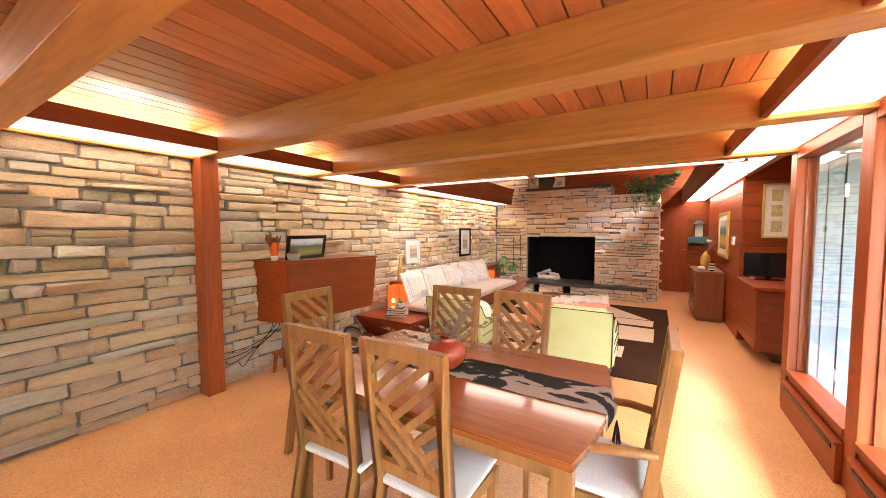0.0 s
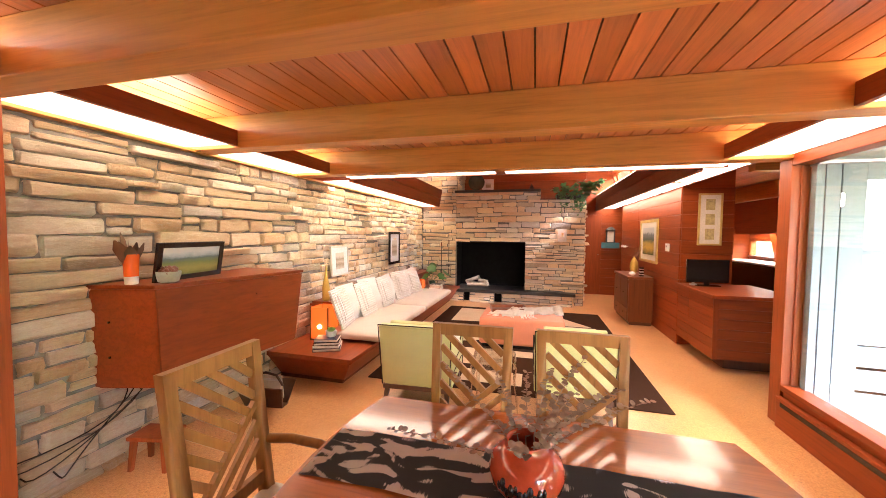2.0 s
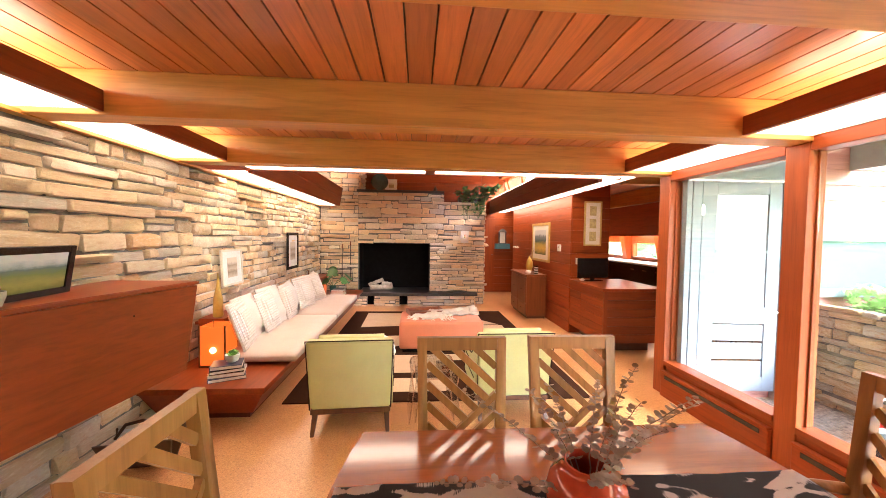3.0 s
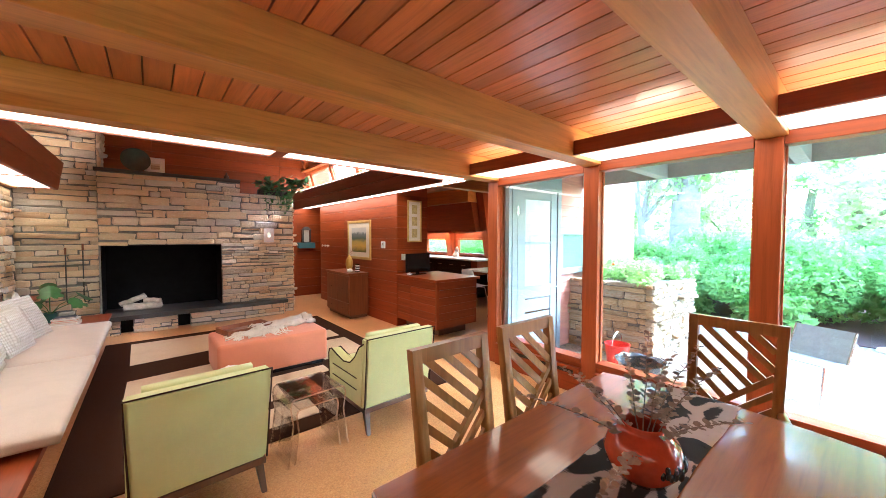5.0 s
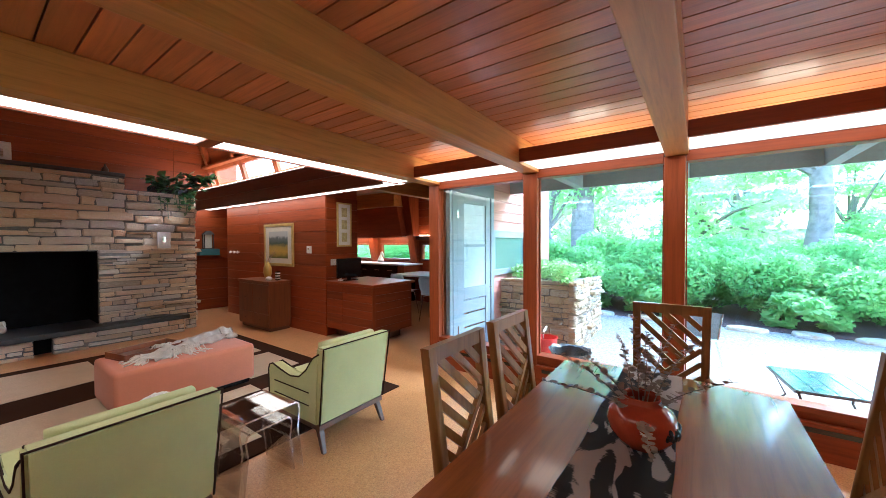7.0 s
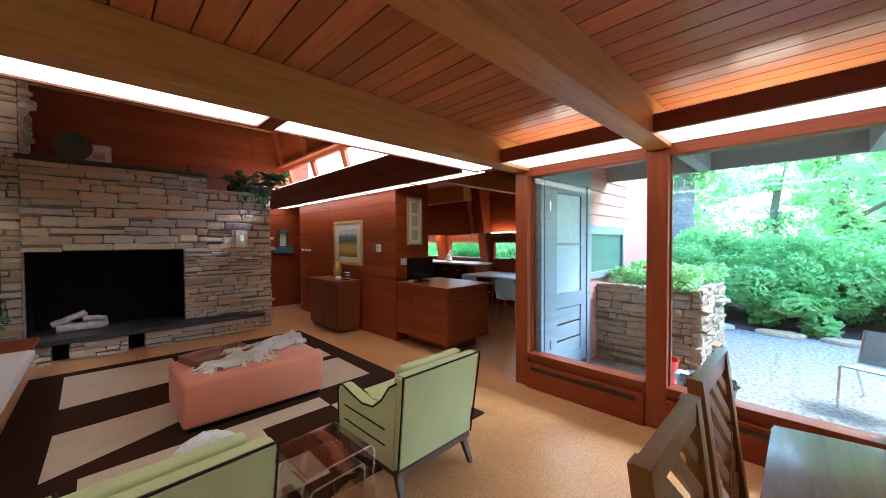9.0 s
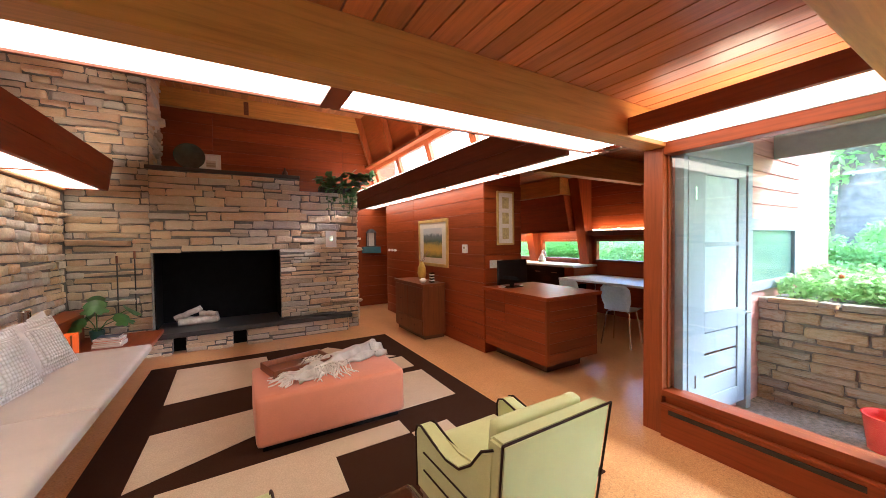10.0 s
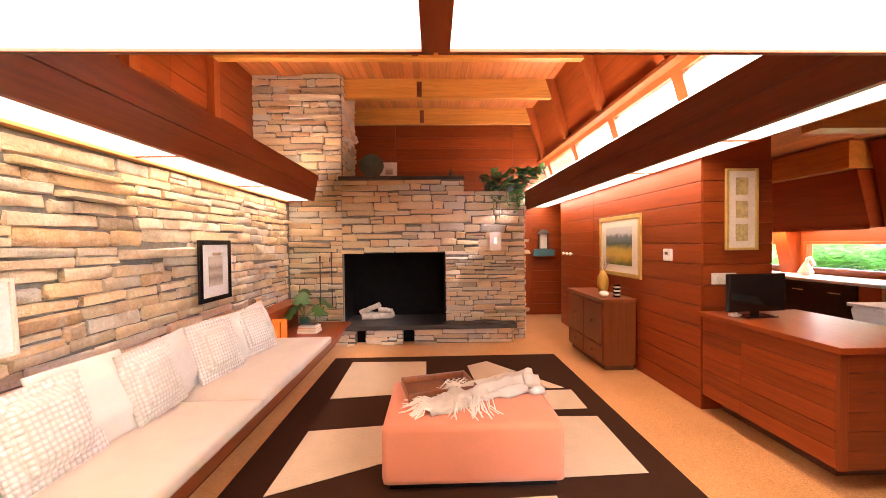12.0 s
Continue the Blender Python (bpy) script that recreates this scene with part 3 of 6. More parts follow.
for y in (5.16, 6.38, 7.6, 8.82, 10.04):
    q = lambda z: lean_x(z) - 0.004
    bm = prism([(q(3.09) - 0.09, y - 0.006, 3.09), (q(3.09), y - 0.006, 3.09), (q(3.09), y + 0.106, 3.09), (q(3.09) - 0.09, y + 0.106, 3.09)],
               [(q(4.04) - 0.14, y - 0.006, 4.04), (q(4.04), y - 0.006, 4.04), (q(4.04), y + 0.106, 4.04), (q(4.04) - 0.14, y + 0.106, 4.04)])
    tagged(part("wall_strut", bm, M["post"], None), "orange wood strut on the leaning wall", "strut", "struts of the high room", "structure")
    if y < 8.5:
        tagged(part("wall_strut", box(-3.948, -3.84, y, y + 0.12, 2.5, 4.04, 0.004), M["post"], None), "orange wood post on the upper wall", "strut", "struts of the high room", "structure")
setting("clerestory_rail", box(1.01, 1.12, 4.47, BACK, 3.035, 3.08, 0.004), M["post"], "redwood rail above the clerestory", "trim")

# ---- window wall ----
setting("window_base", box(1.21, 1.32, SOUTH, 3.94, FLOOR, 0.2), M["red_y"], "redwood base under the tall windows", "trim")
for i, (a, b) in enumerate(zip(BEAMS, BEAMS[1:])):
    y0, y1 = a + 0.167, b + 0.018
    w = thing(f"window_{i + 1}", 1.26, y0, 0.2, "tall plate-glass window in a redwood frame", "window", "tall windows", "structure")
    n = y1 - y0
    part("window_sill", box(-0.07, 0.07, 0.001, n - 0.001, 0.001, 0.045, 0.004), M["red_y"], w)
    part("window_head", box(-0.06, 0.06, 0.001, n - 0.001, 1.815, 1.9, 0.004), M["red_y"], w)
    for q in (0.001, n - 0.011):
        part("window_jamb", box(0.0, 0.03, q, q + 0.01, 0.046, 1.814, 0.002), M["post"], w)
    part("pane", box(0.008, 0.014, 0.012, n - 0.012, 0.047, 1.813), M["glass"], w).visible_shadow = False
    h = thing("baseboard_heater", 1.205, y0, FLOOR, "redwood-coloured baseboard heater below the window", "heater", "baseboard heaters")
    part("cover", box(-0.035, 0.004, 0.002, n - 0.002, 0.0, 0.235, 0.006), M["red_y"], h)
    part("grille", box(-0.039, -0.034, 0.06, n - 0.06, 0.185, 0.218), M["black"], h, "dark grille slot")
    part("cap", box(-0.045, 0.004, 0.002, n - 0.002, 0.237, 0.252, 0.004), M["red_y"], h)

# ---- fireplace ----
FX0, FX1, FZ1, FY = -2.55, -0.97, 1.27, 8.63
core = thing("fireplace", -1.1, FY, 0, "broad fireplace of pale ledge stone with a sooty opening", "fireplace", kind="structure")
O = Vector((-1.1, FY, 0))


def at_core(bm):
    bmesh.ops.translate(bm, vec=-O, verts=bm.verts)
    return bm


bm = box(-2.57, FX0, FY, 9.5, FLOOR, 2.4)
box(FX1, 0.27, FY, 9.5, FLOOR, 2.22, bm=bm)
box(FX0, FX1, FY, 9.5, FZ1, 2.4, bm=bm)
box(FX1, -0.66, FY, 9.5, 2.22, 2.4, bm=bm)
box(FX0, FX1, FY, 9.5, FLOOR, 0.124, bm=bm)
part("breast", at_core(bm), M["mortar"], core, smooth=False)
bm = box(-4.0, -2.57, FY + 0.1, 9.6, FLOOR, 4.05)
part("chimney", at_core(bm), M["mortar"], core, smooth=False)
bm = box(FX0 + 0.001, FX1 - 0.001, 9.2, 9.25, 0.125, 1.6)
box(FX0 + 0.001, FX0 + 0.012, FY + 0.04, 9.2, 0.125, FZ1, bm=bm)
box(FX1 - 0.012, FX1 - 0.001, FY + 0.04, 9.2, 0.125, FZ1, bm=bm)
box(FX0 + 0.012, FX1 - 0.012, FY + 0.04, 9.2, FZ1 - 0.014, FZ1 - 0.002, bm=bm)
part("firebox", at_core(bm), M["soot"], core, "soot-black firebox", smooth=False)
part("mantel", at_core(box(-2.6, -0.66, FY - 0.06, 9.5, 2.4, 2.455, 0.008)), M["slab"], core, "dark slate mantel slab")
part("hearth", at_core(box(-2.73, 0.09, 8.36, FY + 0.57, 0.125, 0.19, 0.008)), M["slab"], core, "dark slate hearth slab")
HEARTH = ((-2.68, -2.34), (-2.19, -1.63), (-1.46, 0.03))
for a, b in HEARTH:
    part("hearth_base", at_core(box(a, b, 8.44, FY, FLOOR, 0.124)), M["mortar"], core, smooth=False)
# near-black sheet added behind the gaps as the vents' dark depth
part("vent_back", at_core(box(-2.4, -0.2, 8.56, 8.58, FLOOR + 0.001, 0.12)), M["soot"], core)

# ---- kitchen shell ----
bm = bmesh.new()
x = 1.88
while x < 4.75:
    box(x + 0.003, x + 0.117, 4.0, 11.5, 2.64, 2.66, bm=bm)
    x += 0.12
box(1.3, 5.0, 3.9, 11.6, 2.66, 2.72, bm=bm)
setting("kitchen_ceiling", bm, M["plank_y"], "kitchen ceiling of narrow reddish boards", "ceiling", smooth=False)
rect_wall("wall_kitchen_east", "y", 4.7, 0.12, 3.99, 11.5, FLOOR, 2.66, [(5.95, 7.09, 0.93, 1.37), (7.4, 8.54, 0.93, 1.37), (8.85, 9.99, 0.93, 1.37), (10.3, 11.44, 0.93, 1.37)], M["red_y"], "redwood kitchen wall with low windows")
setting("wall_kitchen_north", box(1.87, 4.8, 11.5, 11.6, FLOOR, 2.66), M["red_x"], "redwood kitchen wall", "wall")
rect_wall("wall_kitchen_south", "x", 3.87, 0.12, 1.335, 4.82, -0.15, 2.66, [(1.45, 2.23, -0.02, 2.04)], M["siding"], "painted clapboard wall outside the kitchen")
setting("wall_kitchen_header", box(1.23, 1.3, 4.12, 6.2, 2.16, 2.66), M["red_y"], "redwood header above the kitchen opening", "wall")

# ---- outdoors ----
setting("ground", box(-400, 400, -400, 400, -0.3, -0.14), M["grass"], "mown lawn that reaches far away", "ground")
setting("terrace", box(1.34, 5.6, -9, 3.86, -0.139, -0.1), M["gravel"], "pale gravel terrace outside the windows", "gravel")
eave = thing("eave", 2.0, 0, 2.2, "grey-painted roof overhang with exposed rafters", "roof", kind="structure")
part("soffit_board", box(-0.7, 1.0, -2.6, 3.85, 0.17, 0.2), M["eave"], eave)
part("fascia", box(0.95, 1.0, -2.6, 3.85, -0.06, 0.169, 0.004), M["eave"], eave)
for y in BEAMS:
    part("rafter", box(-0.69, 0.949, y + 0.02, y + 0.13, -0.06, 0.169, 0.004), M["eave"], eave)
setting("roof", box(-4.1, 3.05, -2.9, 4.28, 2.43, 2.5), M["eave"], "flat roof above the dining end", "roof")


# ---- board cladding ----
BOARD_MESH = {}


def boards(parent, along, u0, u1, z0, z1, face, out, mat, h=0.19, breaks=()):
    """Horizontal boards on a wall: along x or y, face is the wall's plane, out the way they stand proud."""
    us = [u0, *breaks, u1]
    z = z0
    while z < z1 - 0.03:
        hh = min(h, z1 - z)
        for a, b in zip(us, us[1:]):
            key = (along, round(b - a, 3), round(hh, 3), mat.name)
            if key not in BOARD_MESH:
                l = b - a - 0.002
                bm = box(-l / 2, l / 2, -0.009, 0.009, -hh / 2 + 0.003, hh / 2 - 0.003, 0.004) if along == "x" else box(-0.009, 0.009, -l / 2, l / 2, -hh / 2 + 0.003, hh / 2 - 0.003, 0.004)
                BOARD_MESH[key] = mesh_of("board", bm, mat, True)
            ob = new("board", BOARD_MESH[key])
            ob.parent = parent
            mid, zc = (a + b) / 2, z + hh / 2
            ob.location = Vector((mid, face + out * 0.009, zc)) * K if along == "x" else Vector((face + out * 0.009, mid, zc)) * K
        z += h


boards(wall_hall, "y", 6.2, 9.65, FLOOR, 2.12, EAST + 0.02, -1, M["red_y"], 0.185, (8.3,))
boards(wall_pier, "x", EAST + 0.022, 1.87, FLOOR, 2.12, 6.22, -1, M["red_x"], 0.185)
boards(wall_back, "x", -4.0, 1.76, FLOOR, 4.04, BACK, -1, M["red_x"], 0.23, (-1.9, 0.5))
wu = bpy.data.objects["wall_west_upper"]
boards(wu, "y", 4.42, BACK, 2.5, 4.04, -3.95, 1, M["red_y"], 0.2, (7.0,))


# ---- dining end ----
def rod(a, b, w, d, bm, up=(0, 1, 0)):
    """A square bar from a to b, w across and d deep along up."""
    a, b, up = Vector(a), Vector(b), Vector(up)
    t = (b - a).normalized()
    s = t.cross(up).normalized()
    q = [s * w / 2 + up * d / 2, -s * w / 2 + up * d / 2, -s * w / 2 - up * d / 2, s * w / 2 - up * d / 2]
    return prism([a + v for v in q], [b + v for v in q], bm=bm)


def dining_chair(x, y, turn, arms=False):
    """Chair that faces local +y; the top of its back stands over the origin."""
    c = thing("dining_chair", x, y, 0, "oak armchair with a diagonal slatted back at the table" if arms else "oak dining chair with a diagonal slatted back and pale seat",
              "chair", "chairs round the table", turn=turn)
    yz = lambda z: 0.075 * (1 - z) / 0.6 if z > 0.4 else 0.075 - (0.4 - z) * 0.22
    for s in (-1, 1):
        bm = bmesh.new()
        zs = [FLOOR, 0.2, 0.4, 0.7, 1.0]
        rings = []
        for z in zs:
            xx = s * (0.155 + 0.02 * z)
            w, d = 0.02, 0.019 if z > 0.5 else 0.023
            rings.append([(xx - w, yz(z) - d, z), (xx + w, yz(z) - d, z), (xx + w, yz(z) + d, z), (xx - w, yz(z) + d, z)])
        for a, b in zip(rings, rings[1:]):
            prism(a, b, bm=bm)
        bmesh.ops.remove_doubles(bm, verts=bm.verts, dist=1e-5)
        part("stile", bm, M["oak"], c)
    part("top_rail", rod((-0.195, yz(0.975), 0.975), (0.195, yz(0.975), 0.975), 0.055, 0.03, bmesh.new()), M["oak"], c)
    part("bottom_rail", rod((-0.15, yz(0.47), 0.47), (0.15, yz(0.47), 0.47), 0.05, 0.024, bmesh.new()), M["oak"], c)
    pt = lambda u, z: Vector((u, yz(z), z))
    part("diagonal_rail", rod(pt(-0.152, 0.76), pt(0.152, 0.49), 0.026, 0.02, bmesh.new()), M["oak"], c)
    div = lambda u: 0.76 - (u + 0.152) * 0.27 / 0.304
    for k in range(-1, 7):
        c0 = 0.5 + 0.085 * k   # line z = u * 0.9 + c0
        u = (0.625 - c0) / (0.9 + 0.888)
        ua, ub = max(u, -0.152), min(0.152, (0.955 - c0) / 0.9)
        if ub - ua > 0.03:
            part("slat", rod(pt(ua, ua * 0.9 + c0), pt(ub, ub * 0.9 + c0), 0.03, 0.016, bmesh.new()), M["oak"], c)
    for k in range(1, 4):
        zl = 0.76 - 0.075 * k
        ub = min(0.12, -0.152 + (zl - 0.495) / 0.888)
        if ub > -0.1:
            part("slat", rod(pt(-0.152, zl), pt(ub, zl - (ub + 0.152) * 0.888), 0.026, 0.016, bmesh.new()), M["oak"], c)
    for s in (-1, 1):
        part("front_leg", prism([(s * 0.185 - 0.014, 0.40, FLOOR), (s * 0.185 + 0.014, 0.40, FLOOR), (s * 0.185 + 0.014, 0.43, FLOOR), (s * 0.185 - 0.014, 0.43, FLOOR)],
                                [(s * 0.19 - 0.02, 0.39, 0.37), (s * 0.19 + 0.02, 0.39, 0.37), (s * 0.19 + 0.02, 0.435, 0.37), (s * 0.19 - 0.02, 0.435, 0.37)]), M["oak"], c)
        part("side_rail", rod((s * 0.175, 0.08, 0.345), (s * 0.19, 0.41, 0.345), 0.02, 0.05, bmesh.new(), (0, 0, 1)), M["oak"], c)
        if arms:
            part("arm", tube([(s * 0.18, 0.05, 0.6), (s * 0.21, 0.16, 0.6), (s * 0.225, 0.28, 0.585), (s * 0.215, 0.36, 0.56)], 0.019, 10), M["oak"], c)
            part("arm_post", tube([(s * 0.215, 0.35, 0.56), (s * 0.21, 0.37, 0.46), (s * 0.195, 0.40, 0.36)], 0.016, 10), M["oak"], c)
    part("front_rail", rod((-0.17, 0.415, 0.345), (0.17, 0.415, 0.345), 0.05, 0.02, bmesh.new()), M["oak"], c)
    bm = cushion(0.40, 0.38, 0.065, 0.55, 8)
    bmesh.ops.translate(bm, vec=(0, 0.25, 0.365), verts=bm.verts)
    part("seat", bm, M["seat"], c, "pale woven seat pad", smooth="all")
    return c


first = dining_chair(-1.05, 2.21, 180)
for x, y, turn in ((-0.55, 2.22, 179), (-1.03, 0.91, 2), (-0.575, 0.925, -1)):
    copy_thing(first, pose(x * K, y * K, 0, 0, 0, turn))
first = dining_chair(-1.87, 1.53, -90, True)
copy_thing(first, pose(0.29 * K, 1.57 * K, 0, 0, 0, 90))

table = thing("dining_table", -0.73, 1.6, 0, "glossy brown dining table with bowed ends and oak legs", "table")
ring = [(-0.73, -0.5), (0.73, -0.5)] + [(0.73 + 0.06 * math.sin(math.pi * i / 8), -0.5 + i / 8) for i in range(1, 8)] + [(0.73, 0.5), (-0.73, 0.5)] + [(-0.73 - 0.06 * math.sin(math.pi * i / 8), 0.5 - i / 8) for i in range(1, 8)]
part("tabletop", prism([(x, y, 0.618) for x, y in ring], [(x, y, 0.65) for x, y in ring], 0.006), M["table"], table, "polished brown top")
for y in (-0.46, 0.44):
    part("apron", box(-0.66, 0.66, y, y + 0.022, 0.55, 0.617, 0.003), M["oak"], table)
for x in (-0.70, 0.68):
    part("apron", box(x, x + 0.022, -0.43, 0.43, 0.55, 0.617, 0.003), M["oak"], table)
for sx in (-1, 1):
    for sy in (-1, 1):
        cx, cy = sx * 0.69, sy * 0.45
        part("leg", prism([(cx - 0.026, cy - 0.026, FLOOR), (cx + 0.026, cy - 0.026, FLOOR), (cx + 0.026, cy + 0.026, FLOOR), (cx - 0.026, cy + 0.026, FLOOR)],
                          [(cx - 0.036, cy - 0.036, 0.617), (cx + 0.036, cy - 0.036, 0.617), (cx + 0.036, cy + 0.036, 0.617), (cx - 0.036, cy + 0.036, 0.617)], 0.003), M["oak"], table)


def ikat():
    m = material("ikat_cloth", (0.05, 0.05, 0.05), 0.9)
    vec = coords(m, (5.0, 9.0, 1), shuffle=False)
    n = noise_tex(m, vec, 0.95, 2, 0.4, 1.4)
    s = noise_tex(m, coords(m, (260, 12, 1), shuffle=False), 1.0, 2)
    add = m.node_tree.nodes.new("ShaderNodeMath")
    add.operation = "MULTIPLY_ADD"
    link(m, s, add.inputs[0])
    add.inputs[1].default_value = 0.12
    link(m, n, add.inputs[2])
    paint(m, ramp(m, add.outputs[0], [(0.0, (0.030, 0.028, 0.028)), (0.575, (0.040, 0.036, 0.036)), (0.60, (0.66, 0.56, 0.49)), (1.0, (0.74, 0.65, 0.58))]))
    bump(m, s, 0.3, 0.002)
    return m


runner = thing("table_runner", -0.72, 1.64, 0.651, "black and cream ikat runner across the table", "runner")
bm = bmesh.new()
cols = []
for i in range(41):
    x = -0.80 + 1.66 * i / 40
    row = []
    for j in range(7):
        v = -0.14 + 0.28 * j / 6
        xx = x
        edge = 0.785 + 0.0 - 0.03 * abs(v) / 0.14
        zz = 0.004
        over = xx - edge
        if over > 0:
            xx, zz = edge + min(over, 0.02), 0.004 - max(0, over - 0.02) * 1.0
        if xx < -0.77:
            xx = -0.77 + (xx + 0.77) * 0.3
        row.append(bm.verts.new((xx, v + 0.004 * math.sin(9 * x), zz + 0.0015 * math.sin(31 * x + 17 * v))))
    cols.append(row)
for a, b in zip(cols, cols[1:]):
    for j in range(6):
        bm.faces.new((a[j], b[j], b[j + 1], a[j + 1]))
bmesh.ops.solidify(bm, geom=bm.faces[:], thickness=0.002)
part("cloth", bm, ikat(), runner, smooth="all")
bm = bmesh.new()
for k in range(9):
    an = 2 * math.pi * k / 9
    tube([(0.808, -0.02, -0.07), (0.808 + 0.008 * math.cos(an), -0.02 + 0.008 * math.sin(an), -0.11), (0.808 + 0.016 * math.cos(an), -0.02 + 0.016 * math.sin(an), -0.17)], 0.003, 5, bm)
part("tassel", bm, M["piping"], runner, "dark hanging tassel")

vase = thing("vase", -0.775, 1.6, 0.656, "round red-glazed pottery vase with a dark painted band", "vase")
prof = [(0.05, 0.0), (0.075, 0.008), (0.105, 0.05), (0.113, 0.085), (0.10, 0.125), (0.07, 0.15), (0.056, 0.158), (0.062, 0.172), (0.058, 0.175), (0.05, 0.16), (0.085, 0.12), (0.09, 0.08), (0.05, 0.02)]
part("body", lathe(prof, 40), M["vase"], vase, smooth="all")
bm = bmesh.new()
for k in range(11):
    a = -2.3 + k * 0.12
    r = 0.1095
    bmesh.ops.create_uvsphere(bm, u_segments=8, v_segments=6, radius=0.014 + 0.006 * (k % 2), matrix=Matrix.Translation((r * math.cos(a), r * math.sin(a), 0.075 + 0.008 * math.sin(k * 2.1))) @ Matrix.Diagonal((0.5, 0.5, 1, 1)))
part("painted_band", bm, M["black"], vase, "black brushed motif", smooth="all")

bunch = thing("dried_eucalyptus", -0.775, 1.6, 0.69, "dried eucalyptus sprigs in the red vase", "dried plant")
rnd = random.Random(5)
for a, reach, height in ((0.3, 0.10, 0.36), (-0.35, 0.16, 0.33), (0.9, 0.06, 0.30), (-0.9, 0.13, 0.30), (0.05, 0.22, 0.26), (2.5, 0.26, 0.20), (2.2, 0.12, 0.24), (3.3, 0.28, 0.10), (-1.7, 0.16, 0.22), (1.6, 0.18, 0.2), (-0.1, 0.08, 0.28)):
    way = Vector((math.cos(a), math.sin(a), 0))
    pts = [way * 0.025 + Vector((0, 0, 0.05))]
    for s in range(1, 13):
        q = s / 12
        pts.append(way * (0.025 + 1.4 * reach * q ** 1.4) + Vector((rnd.uniform(-0.003, 0.003), rnd.uniform(-0.003, 0.003), 0.05 + 0.92 * height * (1.25 * q - 0.25 * q * q))))
    stem = part("sprig", tube(pts, 0.0024, 5, r_end=0.001), M["twig"], bunch)
    bm = bmesh.new()
    for s in range(4, 13):
        for pair in range(2):
            p = pts[s].lerp(pts[s - 1], 0.5 * pair)
            turn = rnd.uniform(0, 3.14)
            for side in (-1, 1):
                d = (Vector((math.cos(turn), math.sin(turn), 0)) * side + Vector((0, 0, rnd.uniform(-0.1, 0.7)))).normalized()
                r = rnd.uniform(0.010, 0.015) * (1.15 - 0.5 * s / 12)
                u = d.cross(Vector((rnd.uniform(-0.4, 0.4), rnd.uniform(-0.4, 0.4), 1))).normalized()
                bm.faces.new([bm.verts.new(p + d * r * (1.1 - math.cos(e)) + u * r * math.sin(e)) for e in [2 * math.pi * i / 7 for i in range(7)]])
    part("leaves", bm, M["twig"], stem, smooth=False)

# ---- wall cabinet and its things ----
cab = thing("wall_cabinet", WEST, 2.06, 0.45, "wall-hung redwood cabinet with a slanted drop front", "cabinet")
O = Vector((WEST, 2.06, 0.45))
lo = [(0.0, 0.02, 0), (0.39, 0.13, 0), (0.51, 1.25, 0), (0.0, 1.25, 0)]
hi = [(0.0, 0.0, 0.632), (0.37, 0.12, 0.632), (0.61, 1.22, 0.632), (0.0, 1.22, 0.632)]
part("body", prism(lo, hi, 0.004), M["red_y"], cab)
part("top", prism([(-0.0, -0.01, 0.633), (0.385, 0.11, 0.633), (0.63, 1.23, 0.633), (0.0, 1.23, 0.633)], [(-0.0, -0.01, 0.655), (0.385, 0.11, 0.655), (0.63, 1.23, 0.655), (0.0, 1.23, 0.655)], 0.004), M["red_y"], cab, "redwood top board")
front = part("front", prism([(0.390, 0.135, 0.012), (0.403, 0.135, 0.012), (0.524, 1.245, 0.012), (0.511, 1.245, 0.012)], [(0.371, 0.125, 0.625), (0.384, 0.125, 0.625), (0.624, 1.215, 0.625), (0.611, 1.215, 0.625)], 0.002), M["red_y"], cab)
part("lock", lathe([(0.012, 0), (0.012, 0.01), (0.006, 0.012)], 12, at=(0.52, 0.78, 0.5)), M["black"], front)
for z in (0.2, 0.42):
    part("bolt", box(0.12, 0.13, 0.022, 0.032, z, z + 0.012), M["black"], cab)
cable = thing("cable", WEST + 0.06, 2.2, 0.0, "black cables hanging on the stone below the cabinet", "cable")
rnd = random.Random(3)
for k in range(4):
    pts = [(0.03, 0.03 * k, 0.46)]
    for s in range(1, 10):
        q = s / 9
        pts.append((0.05 + 0.02 * math.sin(q * 5 + k), 0.03 * k - 0.55 * q + 0.1 * math.sin(q * 4 + k), 0.46 - (0.16 + 0.06 * k) * math.sin(q * math.pi * 0.75) - 0.1 * q))
    part("cord", tube(pts, 0.004, 6), M["black"], cable)

v = thing("tumbler_vase", -3.22, 2.17, 1.105, "tall orange and white vase holding feathers", "vase")
part("lower", lathe([(0.032, 0), (0.035, 0.005), (0.035, 0.05), (0.03, 0.05)], 24), M["white"], v, "white lower band")
part("upper", lathe([(0.035, 0.0505), (0.037, 0.052), (0.043, 0.19), (0.040, 0.19), (0.034, 0.06)], 24), M["orange"], v, "orange glazed band")
fe = thing("feathers", -3.22, 2.17, 1.17, "brown banded feathers standing in a vase", "feathers")
rnd = random.Random(9)
for k in range(9):
    a, l, t = rnd.uniform(0, 6.28), rnd.uniform(0.2, 0.3), rnd.uniform(0.1, 0.42)
    d = Vector((math.cos(a) * t, math.sin(a) * t, 1)).normalized()
    s = d.cross(Vector((math.sin(a), 0.3, 0.2))).normalized()
    bm = bmesh.new()
    p = [d * l * q + s * w * 0.03 + Vector((0, 0, -0.02 * q * q)) for q, w in ((0.1, 0.1), (0.45, 0.8), (0.75, 1), (1, 0.15), (1, -0.15), (0.75, -1), (0.45, -0.8), (0.1, -0.1))]
    bm.faces.new([bm.verts.new(q) for q in p])
    bmesh.ops.solidify(bm, geom=bm.faces[:], thickness=0.002)
    part("feather", bm, (M["twig"], M["cabinet"], M["oak_dark"])[k % 3], fe)


